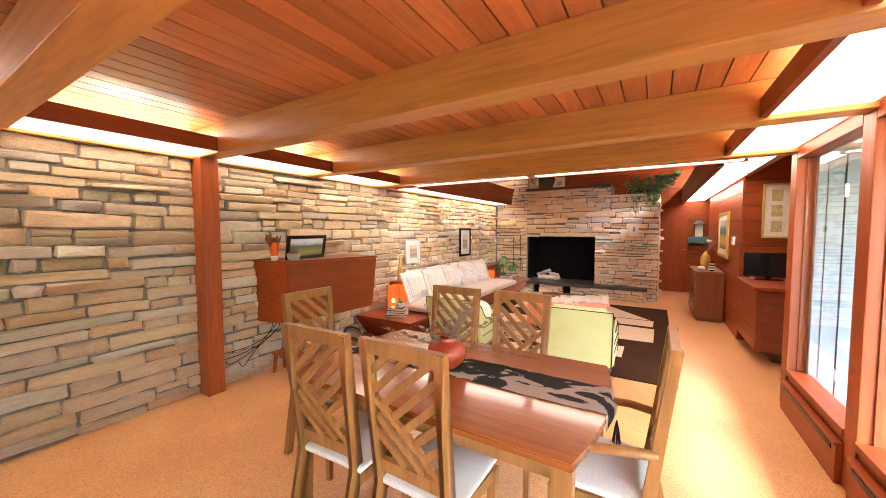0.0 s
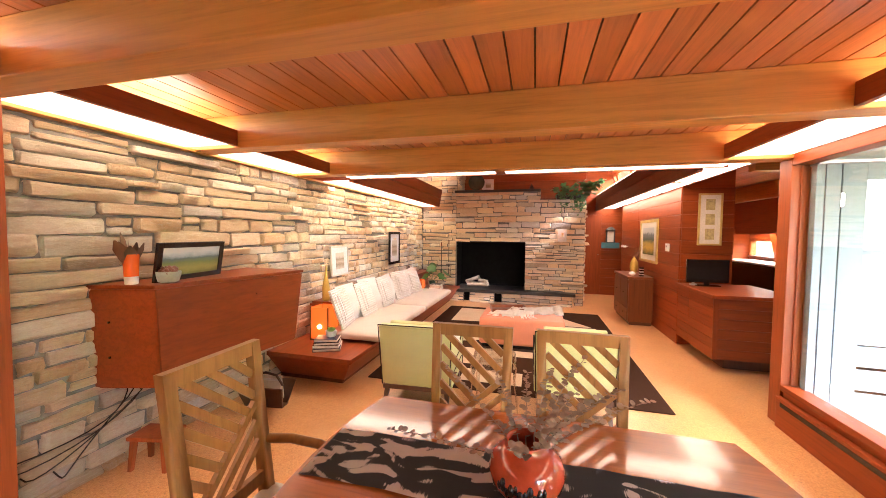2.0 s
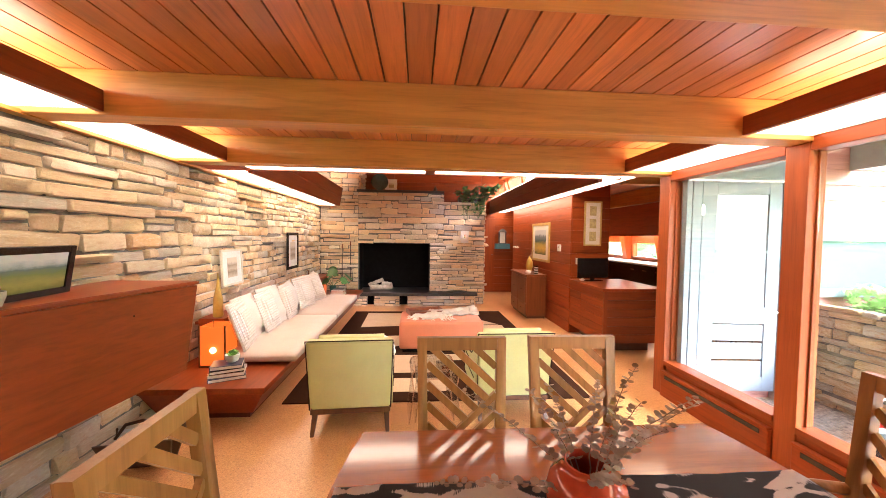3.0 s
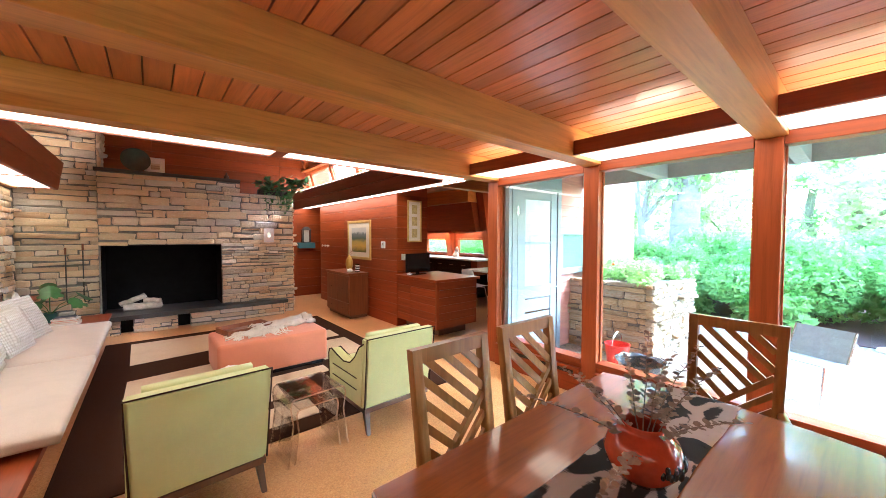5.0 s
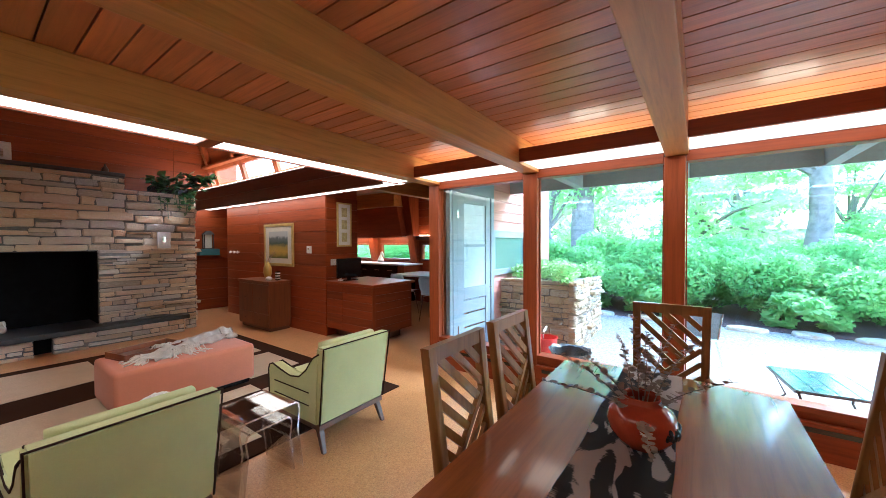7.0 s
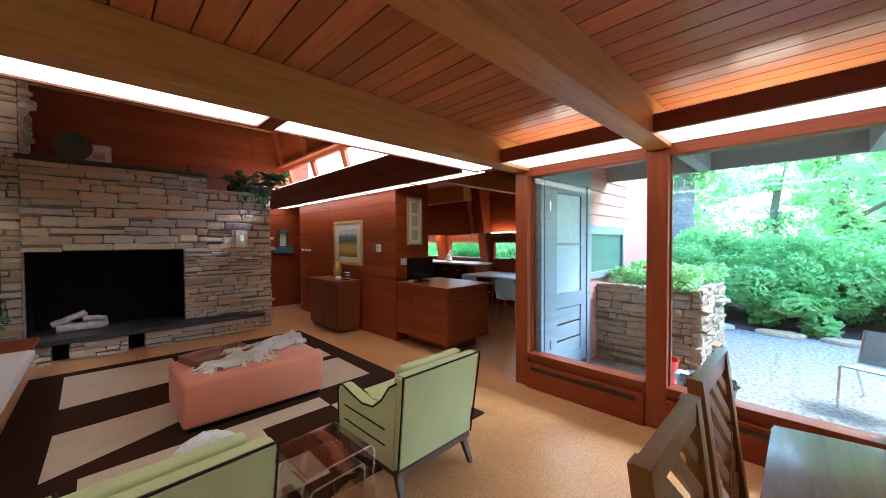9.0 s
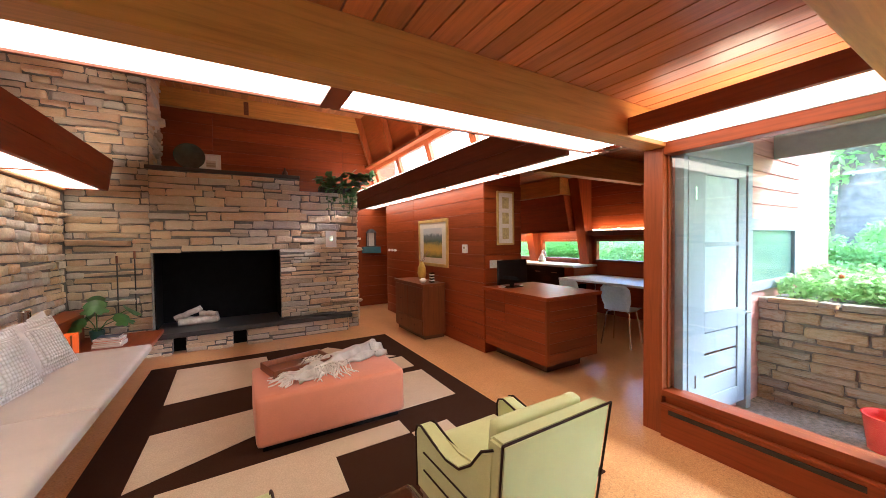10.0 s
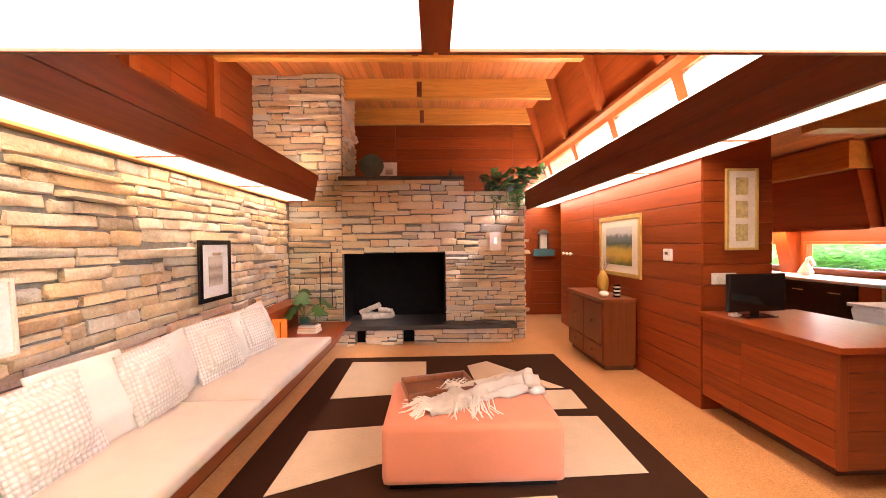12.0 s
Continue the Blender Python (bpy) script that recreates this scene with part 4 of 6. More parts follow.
def land(name, tops):
    """A painted landscape: bands of colour in height, broken by noise."""
    m = material(name, (0.2, 0.25, 0.15), 0.6)
    n = m.node_tree.nodes
    tc = n.new("ShaderNodeTexCoord")
    sep = n.new("ShaderNodeSeparateXYZ")
    link(m, tc.outputs["Generated"], sep.inputs[0])
    wob = noise_tex(m, tc.outputs["Generated"], 4.0, 6, 0.7)
    add = n.new("ShaderNodeMath")
    add.operation = "MULTIPLY_ADD"
    link(m, wob, add.inputs[0])
    add.inputs[1].default_value = 0.35
    link(m, sep.outputs["Z"], add.inputs[2])
    paint(m, ramp(m, add.outputs[0], tops))
    return m


VIEW = land("meadow_print", [(0.15, (0.12, 0.13, 0.03)), (0.4, (0.30, 0.28, 0.07)), (0.62, (0.16, 0.20, 0.06)), (0.78, (0.10, 0.16, 0.18)), (0.9, (0.40, 0.48, 0.56)), (1.0, (0.58, 0.62, 0.66))])
HILLS = land("hill_painting", [(0.2, (0.10, 0.12, 0.03)), (0.42, (0.55, 0.36, 0.05)), (0.6, (0.40, 0.30, 0.06)), (0.72, (0.06, 0.10, 0.07)), (0.92, (0.14, 0.17, 0.18)), (1.05, (0.48, 0.50, 0.50))])
SKETCH = land("ink_sketch", [(0.2, (0.55, 0.50, 0.42)), (0.45, (0.28, 0.22, 0.16)), (0.6, (0.50, 0.43, 0.34)), (0.8, (0.30, 0.24, 0.18)), (0.95, (0.60, 0.54, 0.46))])


def picture(name, m, w, h, rim, mount, art, frame_mat, label, group="", mount_mat=None, deep=0.025):
    """A framed picture in local x (across) and z (up), its face to local -y."""
    p = new(name)
    p.matrix_world = m
    tagged(p, label, "picture", group)
    for nm, a in (("frame_side", (-w / 2, -w / 2 + rim, 0, h)), ("frame_side", (w / 2 - rim, w / 2, 0, h)), ("frame_rail", (-w / 2 + rim, w / 2 - rim, 0, rim)), ("frame_rail", (-w / 2 + rim, w / 2 - rim, h - rim, h))):
        part(nm, box(a[0], a[1], -deep, 0, a[2], a[3], 0.003), frame_mat, p)
    part("mount", box(-w / 2 + rim, w / 2 - rim, -deep * 0.55, -0.002, rim, h - rim), mount_mat or M["mat_board"], p)
    for k, (x0, x1, z0, z1) in enumerate(art[1]):
        part("print", box(x0, x1, -deep * 0.55 - 0.003, -deep * 0.55 - 0.0005, z0, z1), art[0], p)
    return p


picture("landscape_picture", pose(-3.19 * K, 2.52 * K, 1.106 * K, 9, 0, 97), 0.56, 0.265, 0.036, 0, (VIEW, [(-0.242, 0.242, 0.037, 0.228)]), M["black"], "dark framed meadow landscape leaning on the wall")
b = thing("small_bowl", -3.10, 2.31, 1.105, "pale celadon bowl filled with pine cones", "bowl")
part("bowl", lathe([(0.04, 0), (0.056, 0.006), (0.068, 0.045), (0.07, 0.072), (0.064, 0.072), (0.055, 0.035)], 28), mottled("celadon", (0.38, 0.44, 0.38), 0.3, 8, 0.2), b)
bm = bmesh.new()
rnd = random.Random(2)
for k in range(34):
    bmesh.ops.create_icosphere(bm, subdivisions=1, radius=rnd.uniform(0.012, 0.02), matrix=Matrix.Translation((rnd.uniform(-0.042, 0.042), rnd.uniform(-0.042, 0.042), rnd.uniform(0.065, 0.095))))
part("pine_cones", bm, M["cabinet"], b, "brown pine cones", smooth=False)

rack = thing("magazine_rack", -3.06, 3.12, FLOOR, "dark leather magazine rack holding papers", "magazine rack", turn=8)
for s in (-1, 1):
    part("side", prism([(-0.18, s * 0.04 - 0.008, 0.01), (0.18, s * 0.04 - 0.008, 0.01), (0.18, s * 0.04 + 0.008, 0.01), (-0.18, s * 0.04 + 0.008, 0.01)],
                       [(-0.22, s * 0.11 - 0.008, 0.2), (0.22, s * 0.11 - 0.008, 0.2), (0.22, s * 0.11 + 0.008, 0.2), (-0.22, s * 0.11 + 0.008, 0.2)], 0.003), M["oak_dark"], rack)
part("bottom", box(-0.18, 0.18, -0.05, 0.05, 0, 0.012), M["oak_dark"], rack)
part("handle", tube([(-0.16, 0, 0.18), (-0.1, 0, 0.27), (0, 0, 0.29), (0.1, 0, 0.27), (0.16, 0, 0.18)], 0.011, 8), M["oak_dark"], rack)
for k, (cm, dx) in enumerate(((M["paper"], -0.03), (M["white"], 0.0), (M["ochre"], 0.03), (M["paper"], 0.055))):
    part("magazine", box(-0.15, 0.14, -0.002, 0.004, 0.03, 0.22 + 0.015 * k, m=pose(0, dx, 0, 6 * (k - 1.5), 0, 0)), cm, rack)
st = thing("footstool", -3.15, 2.25, FLOOR, "small red-stained wooden stool beneath the cabinet", "stool", turn=12)
part("top", box(-0.13, 0.13, -0.09, 0.09, 0.2, 0.225, 0.006), M["post"], st)
for sx in (-1, 1):
    for sy in (-1, 1):
        part("leg", prism([(sx * 0.115 - 0.012, sy * 0.075 - 0.012, 0), (sx * 0.115 + 0.012, sy * 0.075 - 0.012, 0), (sx * 0.115 + 0.012, sy * 0.075 + 0.012, 0), (sx * 0.115 - 0.012, sy * 0.075 + 0.012, 0)],
                          [(sx * 0.10 - 0.016, sy * 0.06 - 0.016, 0.2), (sx * 0.10 + 0.016, sy * 0.06 - 0.016, 0.2), (sx * 0.10 + 0.016, sy * 0.06 + 0.016, 0.2), (sx * 0.10 - 0.016, sy * 0.06 + 0.016, 0.2)]), M["post"], st)

# ---- built-in bench ----
bench = thing("built_in_bench", -2.9, 3.5, FLOOR, "long built-in redwood bench along the stone wall", "bench")
part("platform", box(-0.49, 0.46, 0, 5.05, 0.285, 0.33, 0.004), M["red_y"], bench)
part("fascia", prism([(-0.45, 0.16, 0.055), (0.30, 0.16, 0.055), (0.30, 4.92, 0.055), (-0.45, 4.92, 0.055)], [(-0.49, 0.012, 0.284), (0.445, 0.012, 0.284), (0.445, 5.04, 0.284), (-0.49, 5.04, 0.284)], 0.003), M["red_y"], bench)
# shade of the recess under the bench is put into this dark colour
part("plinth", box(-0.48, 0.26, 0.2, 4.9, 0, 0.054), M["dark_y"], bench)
part("back_shelf", box(-0.49, -0.24, 0.72, 5.02, 0.655, 0.685, 0.004), M["red_y"], bench)
part("back_panel", box(-0.33, -0.31, 0.74, 5.0, 0.331, 0.654), M["red_y"], bench)
part("end_box", box(-0.44, -0.2, 0.69, 0.89, 0.331, 0.72, 0.004), M["red_z"], bench)
for y0, y1 in ((3.98, 5.63), (5.635, 7.28)):
    bm = cushion(0.84, y1 - y0, 0.135, 0.35, 14)
    cu = thing("seat_cushion", -2.78, (y0 + y1) / 2, 0.231, "long cream seat cushion on the bench", "cushion", "bench seat cushions")
    part("cushion", bm, M["cream"], cu, smooth="all")


def bobbled():
    m = fabric("bobble_knit", (0.78, 0.76, 0.74), 200)
    n = m.node_tree.nodes
    v = n.new("ShaderNodeTexVoronoi")
    v.inputs["Scale"].default_value = 36.0
    v.inputs["Randomness"].default_value = 0.15
    link(m, coords(m, (1, 1, 1)), v.inputs["Vector"])
    # white yarn darkened between bobbles, crease shade put into the colour
    paint(m, ramp(m, v.outputs["Distance"], [(0.25, (0.78, 0.75, 0.72)), (0.6, (0.62, 0.57, 0.52))]))
    inv = n.new("ShaderNodeMath")
    inv.operation = "SUBTRACT"
    inv.inputs[0].default_value = 1.0
    link(m, v.outputs["Distance"], inv.inputs[1])
    bump(m, inv.outputs[0], 1.0, 0.02)
    return m


BOB = bobbled()
rnd = random.Random(11)
for k, y in enumerate((4.22, 4.47, 4.81, 5.09, 5.43, 5.71, 6.07, 6.33, 6.67, 6.95)):
    knit = k % 2 == 0
    s = 0.45 + 0.03 * rnd.random()
    bm = cushion(s, s, 0.13, 0.95, 10, seed=k)
    p = new("throw_pillow")
    p.matrix_world = pose((-3.0 + 0.06 * knit) * K, y * K, 0.36 * K + s * 0.46 * K, 70 + rnd.uniform(-5, 5), 0, 90 + rnd.uniform(-13, 13)) @ pose(0, 0, -0.07 * K)
    tagged(p, "white bobble-knit throw pillow on the bench" if knit else "plain white linen throw pillow on the bench", "pillow", "bench pillows")
    part("cover", bm, BOB if knit else M["pillow"], p, smooth="all")


def amber_lamp(x, y, z, s, h):
    l = thing("amber_lamp", x, y, z, "glowing amber box lamp in a dark wooden frame", "lamp", "amber lamps")
    for sx in (-1, 1):
        for sy in (-1, 1):
            part("post", box(sx * s - 0.006, sx * s + 0.006, sy * s - 0.006, sy * s + 0.006, 0, h, 0.002), M["oak_dark"], l)
    part("base", box(-s, s, -s, s, 0, 0.015, 0.002), M["oak_dark"], l)
    for k in range(4):
        bm = box(-s + 0.007, s - 0.007, -0.002, 0.002, 0.02, h - 0.01, m=pose(0, 0, 0, 0, 0, 90 * k) @ pose(0, -s, 0))
        part("shade", bm, M["amber"], l, "glowing amber shade")
    bm = bmesh.new()
    bmesh.ops.create_uvsphere(bm, u_segments=16, v_segments=10, radius=0.026, matrix=Matrix.Translation((0.01, -s - 0.006, h * 0.42)))
    part("bulb", bm, M["bulb"], l, "bright bulb")


amber_lamp(-3.08, 4.06, 0.231, 0.11, 0.38)
amber_lamp(-3.1, 7.5, 0.231, 0.095, 0.26)
c = thing("cone_sculpture", -3.2, 4.27, 0.622, "tall slim gold cone on the bench shelf", "sculpture")
part("cone", lathe([(0.038, 0), (0.045, 0.01), (0.044, 0.16), (0.034, 0.22), (0.014, 0.32), (0.006, 0.42), (0.003, 0.43)], 24), M["ochre"], c)


def books(x, y, z, sizes, cols, turn, label):
    o = thing("book_stack", x, y, z, label, "books", turn=turn)
    h = 0
    for k, (w, d, t) in enumerate(sizes):
        tw = pose(0, 0, h, 0, 0, (-1) ** k * 3.0)
        bk = part("book", box(-w / 2, w / 2, -d / 2, d / 2, 0, t, 0.002, m=tw), cols[k % len(cols)], o)
        part("page_block", box(-w / 2 + 0.006, w / 2 + 0.0015, -d / 2 - 0.0015, d / 2 + 0.0015, 0.005, t - 0.005, m=tw), M["paper"], bk)
        h += t + 0.0005
    return h


NAVY = material("navy_cover", (0.03, 0.04, 0.08), 0.4)
h = books(-2.84, 3.74, 0.231, [(0.27, 0.21, 0.03), (0.26, 0.2, 0.032), (0.25, 0.19, 0.028), (0.23, 0.18, 0.03)], [NAVY, M["steel"], M["black"], NAVY], 22, "stack of large books on the bench end")
pot = thing("succulent_pot", -2.81, 3.76, 0.231 + h + 0.001, "small white pot with a green succulent", "plant")
part("pot", lathe([(0.03, 0), (0.045, 0.008), (0.056, 0.04), (0.056, 0.065), (0.05, 0.065), (0.046, 0.05)], 28), M["white"], pot)
bm = bmesh.new()
rnd = random.Random(4)
for k in range(40):
    a, t = rnd.uniform(0, 6.28), rnd.uniform(0.1, 1.0)
    d = Vector((math.cos(a) * t, math.sin(a) * t, 1.1 - 0.6 * t)).normalized()
    s = d.cross(Vector((0, 0, 1))).normalized() * 0.011
    o = Vector((d.x * 0.025, d.y * 0.025, 0.055))
    prism([o, o + s * 0.7 + d * 0.02, o + d * 0.05, o - s * 0.7 + d * 0.02], [o + Vector((0, 0, 0.006)), o + s * 0.7 + d * 0.02 + Vector((0, 0, 0.008)), o + d * 0.052, o - s * 0.7 + d * 0.02 + Vector((0, 0, 0.008))], bm=bm)
part("leaves", bm, M["bush"], pot, smooth=False)
h = books(-2.84, 7.92, 0.231, [(0.26, 0.2, 0.022), (0.25, 0.19, 0.024), (0.24, 0.18, 0.026), (0.24, 0.17, 0.022), (0.2, 0.15, 0.018)], [M["white"], M["paper"], M["salmon"], M["white"], NAVY], -6, "stack of books by the fireplace plant")
mon = thing("monstera", -3.03, 8.25, 0.231, "leafy monstera in a teal pot on the bench", "plant")
part("pot", lathe([(0.045, 0), (0.055, 0.006), (0.07, 0.1), (0.072, 0.13), (0.064, 0.13), (0.06, 0.1)], 28), M["terracotta"], mon)
rnd = random.Random(8)
for k, (a, reach, hgt, size) in enumerate(((0.1, 0.30, 0.36, 0.15), (4.9, 0.16, 0.46, 0.16), (2.9, 0.10, 0.30, 0.15), (4.1, 0.22, 0.26, 0.16), (5.6, 0.36, 0.30, 0.14), (1.8, 0.12, 0.50, 0.13))):
    d = Vector((math.cos(a), math.sin(a), 0))
    tip = d * reach + Vector((0, 0, hgt))
    stem = part("stem", tube([(0, 0, 0.1), d * reach * 0.3 + Vector((0, 0, hgt * 0.65)), tip], 0.005, 6), M["leaf"], mon)
    side = Vector((-d.y, d.x, 0))
    fall = (d * 0.8 + Vector((0, 0, -0.62))).normalized()
    bm = bmesh.new()
    ctr = bm.verts.new(tip + fall * size * 0.25)
    rim = []
    for j in range(20):
        th = 2 * math.pi * j / 20
        r = size * (0.62 + 0.36 * abs(math.cos(th / 2)) ** 0.5) * (0.72 if j % 3 == 1 and 3 < j < 17 else 1.0)
        rim.append(bm.verts.new(tip + fall * (size * 0.35 - r * math.cos(th) * 0.9) + side * r * math.sin(th) * 0.85 + Vector((0, 0, -0.25 * size * math.sin(th) ** 2))))
    for j in range(20):
        bm.faces.new((ctr, rim[j], rim[(j + 1) % 20]))
    part("leaf", bm, M["leaf"], mon, smooth="all")
picture("sketch_picture", pose((WEST + 0.075) * K, 4.82 * K, 0.86 * K, -3, 0, 90), 0.44, 0.40, 0.02, 0, (SKETCH, [(-0.1, 0.1, 0.09, 0.31)]), M["mat_board"], "pale framed sketch on the stone wall", "", M["white"])
picture("tree_print", pose((WEST + 0.085) * K, 6.7 * K, 0.87 * K, 0, 0, 90), 0.5, 0.6, 0.045, 0, (SKETCH, [(-0.11, 0.11, 0.15, 0.44)]), M["black"], "black framed tree print on the stone wall", "", M["white"])
cv = thing("metal_cylinder", -3.27, 7.28, 0.587, "ribbed silver cylinder vase on the bench shelf", "vase")
part("cylinder", lathe([(0.035, 0)] + [(0.04 + 0.003 * (k % 2), 0.01 + 0.02 * k) for k in range(10)] + [(0.036, 0.2), (0.03, 0.15)], 28), M["steel"], cv)


# ---- armchairs ----
def armchair(x, y, turn):
    c = thing("armchair", x, y, FLOOR, "pale green armchair with dark piping and walnut legs", "armchair", "green armchairs", turn=turn)
    for sx in (-1, 1):
        for y0, y1, lean in ((0.04, 0.0, -0.02), (0.54, 0.56, 0.01)):
            cx = sx * 0.255
            part("leg", prism([(cx - 0.013 + sx * 0.012, y1 - 0.013 + lean, 0), (cx + 0.013 + sx * 0.012, y1 - 0.013 + lean, 0), (cx + 0.013 + sx * 0.012, y1 + 0.013 + lean, 0), (cx - 0.013 + sx * 0.012, y1 + 0.013 + lean, 0)],
                              [(cx - 0.02, y0 - 0.02, 0.15), (cx + 0.02, y0 - 0.02, 0.15), (cx + 0.02, y0 + 0.02, 0.15), (cx - 0.02, y0 + 0.02, 0.15)], 0.002), M["oak_dark"], c, "walnut leg")
    part("base_rail", box(-0.285, 0.285, 0.0, 0.58, 0.145, 0.18, 0.004), M["oak_dark"], c)
    part("seat_base", box(-0.22, 0.22, 0.05, 0.585, 0.181, 0.29, 0.015), M["green"], c)
    bm = cushion(0.44, 0.5, 0.12, 0.3, 8)
    bmesh.ops.translate(bm, vec=(0, 0.355, 0.29), verts=bm.verts)
    part("seat_cushion", bm, M["green"], c, smooth="all")
    back = [(-0.285, 0.0, 0.181), (0.285, 0.0, 0.181), (0.285, 0.11, 0.181), (-0.285, 0.11, 0.181)]
    top = [(-0.30, -0.07, 0.70), (0.30, -0.07, 0.70), (0.30, 0.01, 0.70), (-0.30, 0.01, 0.70)]
    part("backrest", prism(back, top, 0.012), M["green"], c)
    bm = cushion(0.47, 0.42, 0.12, 0.4, 8)
    bmesh.ops.transform(bm, matrix=pose(0, 0.085, 0.497, 98, 0, 0) @ pose(0, 0, -0.06), verts=bm.verts)
    part("back_cushion", bm, M["green"], c, smooth="all")
    prof = [(0.02, 0.181), (0.575, 0.181), (0.585, 0.45), (0.57, 0.485), (0.53, 0.50), (0.42, 0.475), (0.30, 0.455), (0.20, 0.47), (0.12, 0.53), (0.05, 0.62), (-0.02, 0.66)]
    for s in (-1, 1):
        xa, xb = sorted((s * 0.222, s * 0.30))
        part("arm", prism([(xa, p, q) for p, q in prof], [(xb, p, q) for p, q in prof], 0.01), M["green"], c)
        for xx in (xa, xb):
            part("piping", tube([(xx, p, q) for p, q in prof[1:]], 0.0055, 6), M["piping"], c, "dark piping")
        for k in (0.30, 0.385):
            part("piping", tube([(s * 0.302, 0.09, k), (s * 0.303, 0.5, k)], 0.004, 6), M["piping"], c)
    part("piping", tube([(-0.287, -0.004, 0.185), (-0.302, -0.072, 0.70), (0.302, -0.072, 0.70), (0.287, -0.004, 0.185)], 0.0055, 6), M["piping"], c)
    part("piping", tube([(-0.23, 0.595, 0.295), (0.23, 0.595, 0.295)], 0.005, 6), M["piping"], c)
    return c


a = armchair(-1.753, 3.415, 3)
a.scale = (1.07,) * 3
copy_thing(a, pose(-0.424 * K, 3.576 * K, FLOOR * K, 0, 0, 1))
f = thing("fur_pillow", -1.58, 3.735, 0.287, "fluffy white fur pillow in the armchair", "pillow")
bm = bmesh.new()
bmesh.ops.create_icosphere(bm, subdivisions=5, radius=0.145)
for v in bm.verts:
    v.co = Vector((v.co.x, v.co.y * 0.45, v.co.z)) * (1 + 0.05 * noise.noise(v.co * 60) + 0.03 * noise.noise(v.co * 25))
bmesh.ops.transform(bm, matrix=pose(0, 0.02, 0.145, -12, 0, 0), verts=bm.verts)
part("fur", bm, M["fur"], f, smooth="all")


def acrylic_table(x, y, w, d, h, label):
    """A sheet bent over two knees; its cut edges catch the light."""
    t = thing("acrylic_table", x, y, FLOOR, label, "side table", "nested acrylic tables", turn=4)
    half = [(w * 0.60, 0), (w * 0.50, h * 0.62), (w * 0.53, h * 0.76), (w * 0.545, h * 0.88), (w * 0.515, h * 0.965), (w * 0.45, h)]

    def strip(pts, y0, y1, thick):
        bm = bmesh.new()
        rows = []
        for i, p in enumerate(pts):
            n = (Vector(pts[min(i + 1, len(pts) - 1)]) - Vector(pts[max(i - 1, 0)])).normalized()
            q = (p[0] + n.y * thick, p[1] - n.x * thick)
            rows.append([bm.verts.new((c[0], yy, c[1])) for c, yy in ((p, y0), (p, y1), (q, y1), (q, y0))])
        for a, b in zip(rows, rows[1:]):
            for k in range(4):
                bm.faces.new((a[k], b[k], b[(k + 1) % 4], a[(k + 1) % 4]))
        bm.faces.new(rows[0])
        bm.faces.new(rows[-1][::-1])
        return bm

    left = [(-a, b) for a, b in half]
    for name, pts in (("side_sheet", left), ("side_sheet", half[::-1]), ("top_sheet", [left[-1], half[-1]])):
        sheet = part(name, strip(pts, -d / 2, d / 2, 0.011), M["acrylic"], t, "clear bent acrylic sheet", smooth=False)
        sheet.visible_shadow = False
        for y0 in (-d / 2 - 0.0025, d / 2):
            part("edge", strip(pts, y0, y0 + 0.0025, 0.011), M["acrylic_edge"], sheet, "bright polished edge", smooth=False)


acrylic_table(-1.10, 3.70, 0.365, 0.34, 0.45, "clear bent acrylic side table between the armchairs")
acrylic_table(-1.10, 3.70, 0.28, 0.30, 0.365, "smaller clear acrylic table nested beneath another")

# ---- rug, ottoman ----
rug = thing("rug", -1.004, 5.864, FLOOR, "dark brown rug with cream angular shapes", "rug")
O = Vector((-1.03, 5.65, 0))
part("field", box(-1.36, 1.35, -1.83, 1.8, 0.001, 0.013, 0.003), M["rug"], rug, "dark brown pile")
for shape in ([(-2.14, 7.28), (-2.12, 6.3), (-1.25, 6.4), (-1.27, 7.25)], [(-2.12, 5.75), (-2.13, 5.07), (-1.42, 5.38), (-1.42, 5.82)],
              [(-0.46, 5.89), (-0.42, 5.16), (0.12, 5.18), (0.13, 5.87)], [(-0.4, 6.38), (-0.4, 6.0), (0.11, 6.01), (0.12, 6.38)],
              [(-0.8, 7.08), (-0.75, 6.43), (0.07, 6.43), (-0.56, 7.22)], [(-1.97, 4.97), (-1.97, 4.45), (-1.04, 4.45), (-1.03, 4.80), (-0.5, 4.81), (-0.5, 5.01)],
              [(-0.49, 4.80), (-0.49, 4.42), (-0.18, 4.42), (-0.18, 4.83)], [(-1.5, 4.3), (-1.5, 4.0), (-0.9, 4.0), (-0.9, 4.3)]):
    bm = prism([(x - O.x, y - O.y, 0.0125) for x, y in shape], [(x - O.x, y - O.y, 0.017) for x, y in shape])
    part("inlay", bm, M["rug_light"], rug, "cream pile shape")
rug.scale = (1.07, 1.07, 1.0)
ott = thing("ottoman", -0.918, 5.585, FLOOR + 0.0175, "low salmon felt ottoman on a dark plinth", "ottoman", turn=0)
part("plinth", box(-0.48, 0.48, -0.29, 0.29, 0, 0.04), M["black"], ott)
bm = box(-0.52, 0.52, -0.335, 0.335, 0.04, 0.375, 0.035)
part("cushion", bm, M["salmon"], ott, smooth="all")
ott.scale = (1.07, 1.07, 1.07)
tray = thing("tray", -1.122, 5.767, 0.32, "dark wooden tray with a chess set on the ottoman", "tray", turn=14)
part("bottom", box(-0.24, 0.24, -0.15, 0.15, 0, 0.012), M["cabinet"], tray)
for a in ((-0.24, 0.24, -0.15, -0.137), (-0.24, 0.24, 0.137, 0.15), (-0.24, -0.227, -0.136, 0.136), (0.227, 0.24, -0.136, 0.136)):
    part("rim", box(*a, 0.0125, 0.055, 0.003), M["cabinet"], tray)
tray.scale = (1.07, 1.07, 1.07)
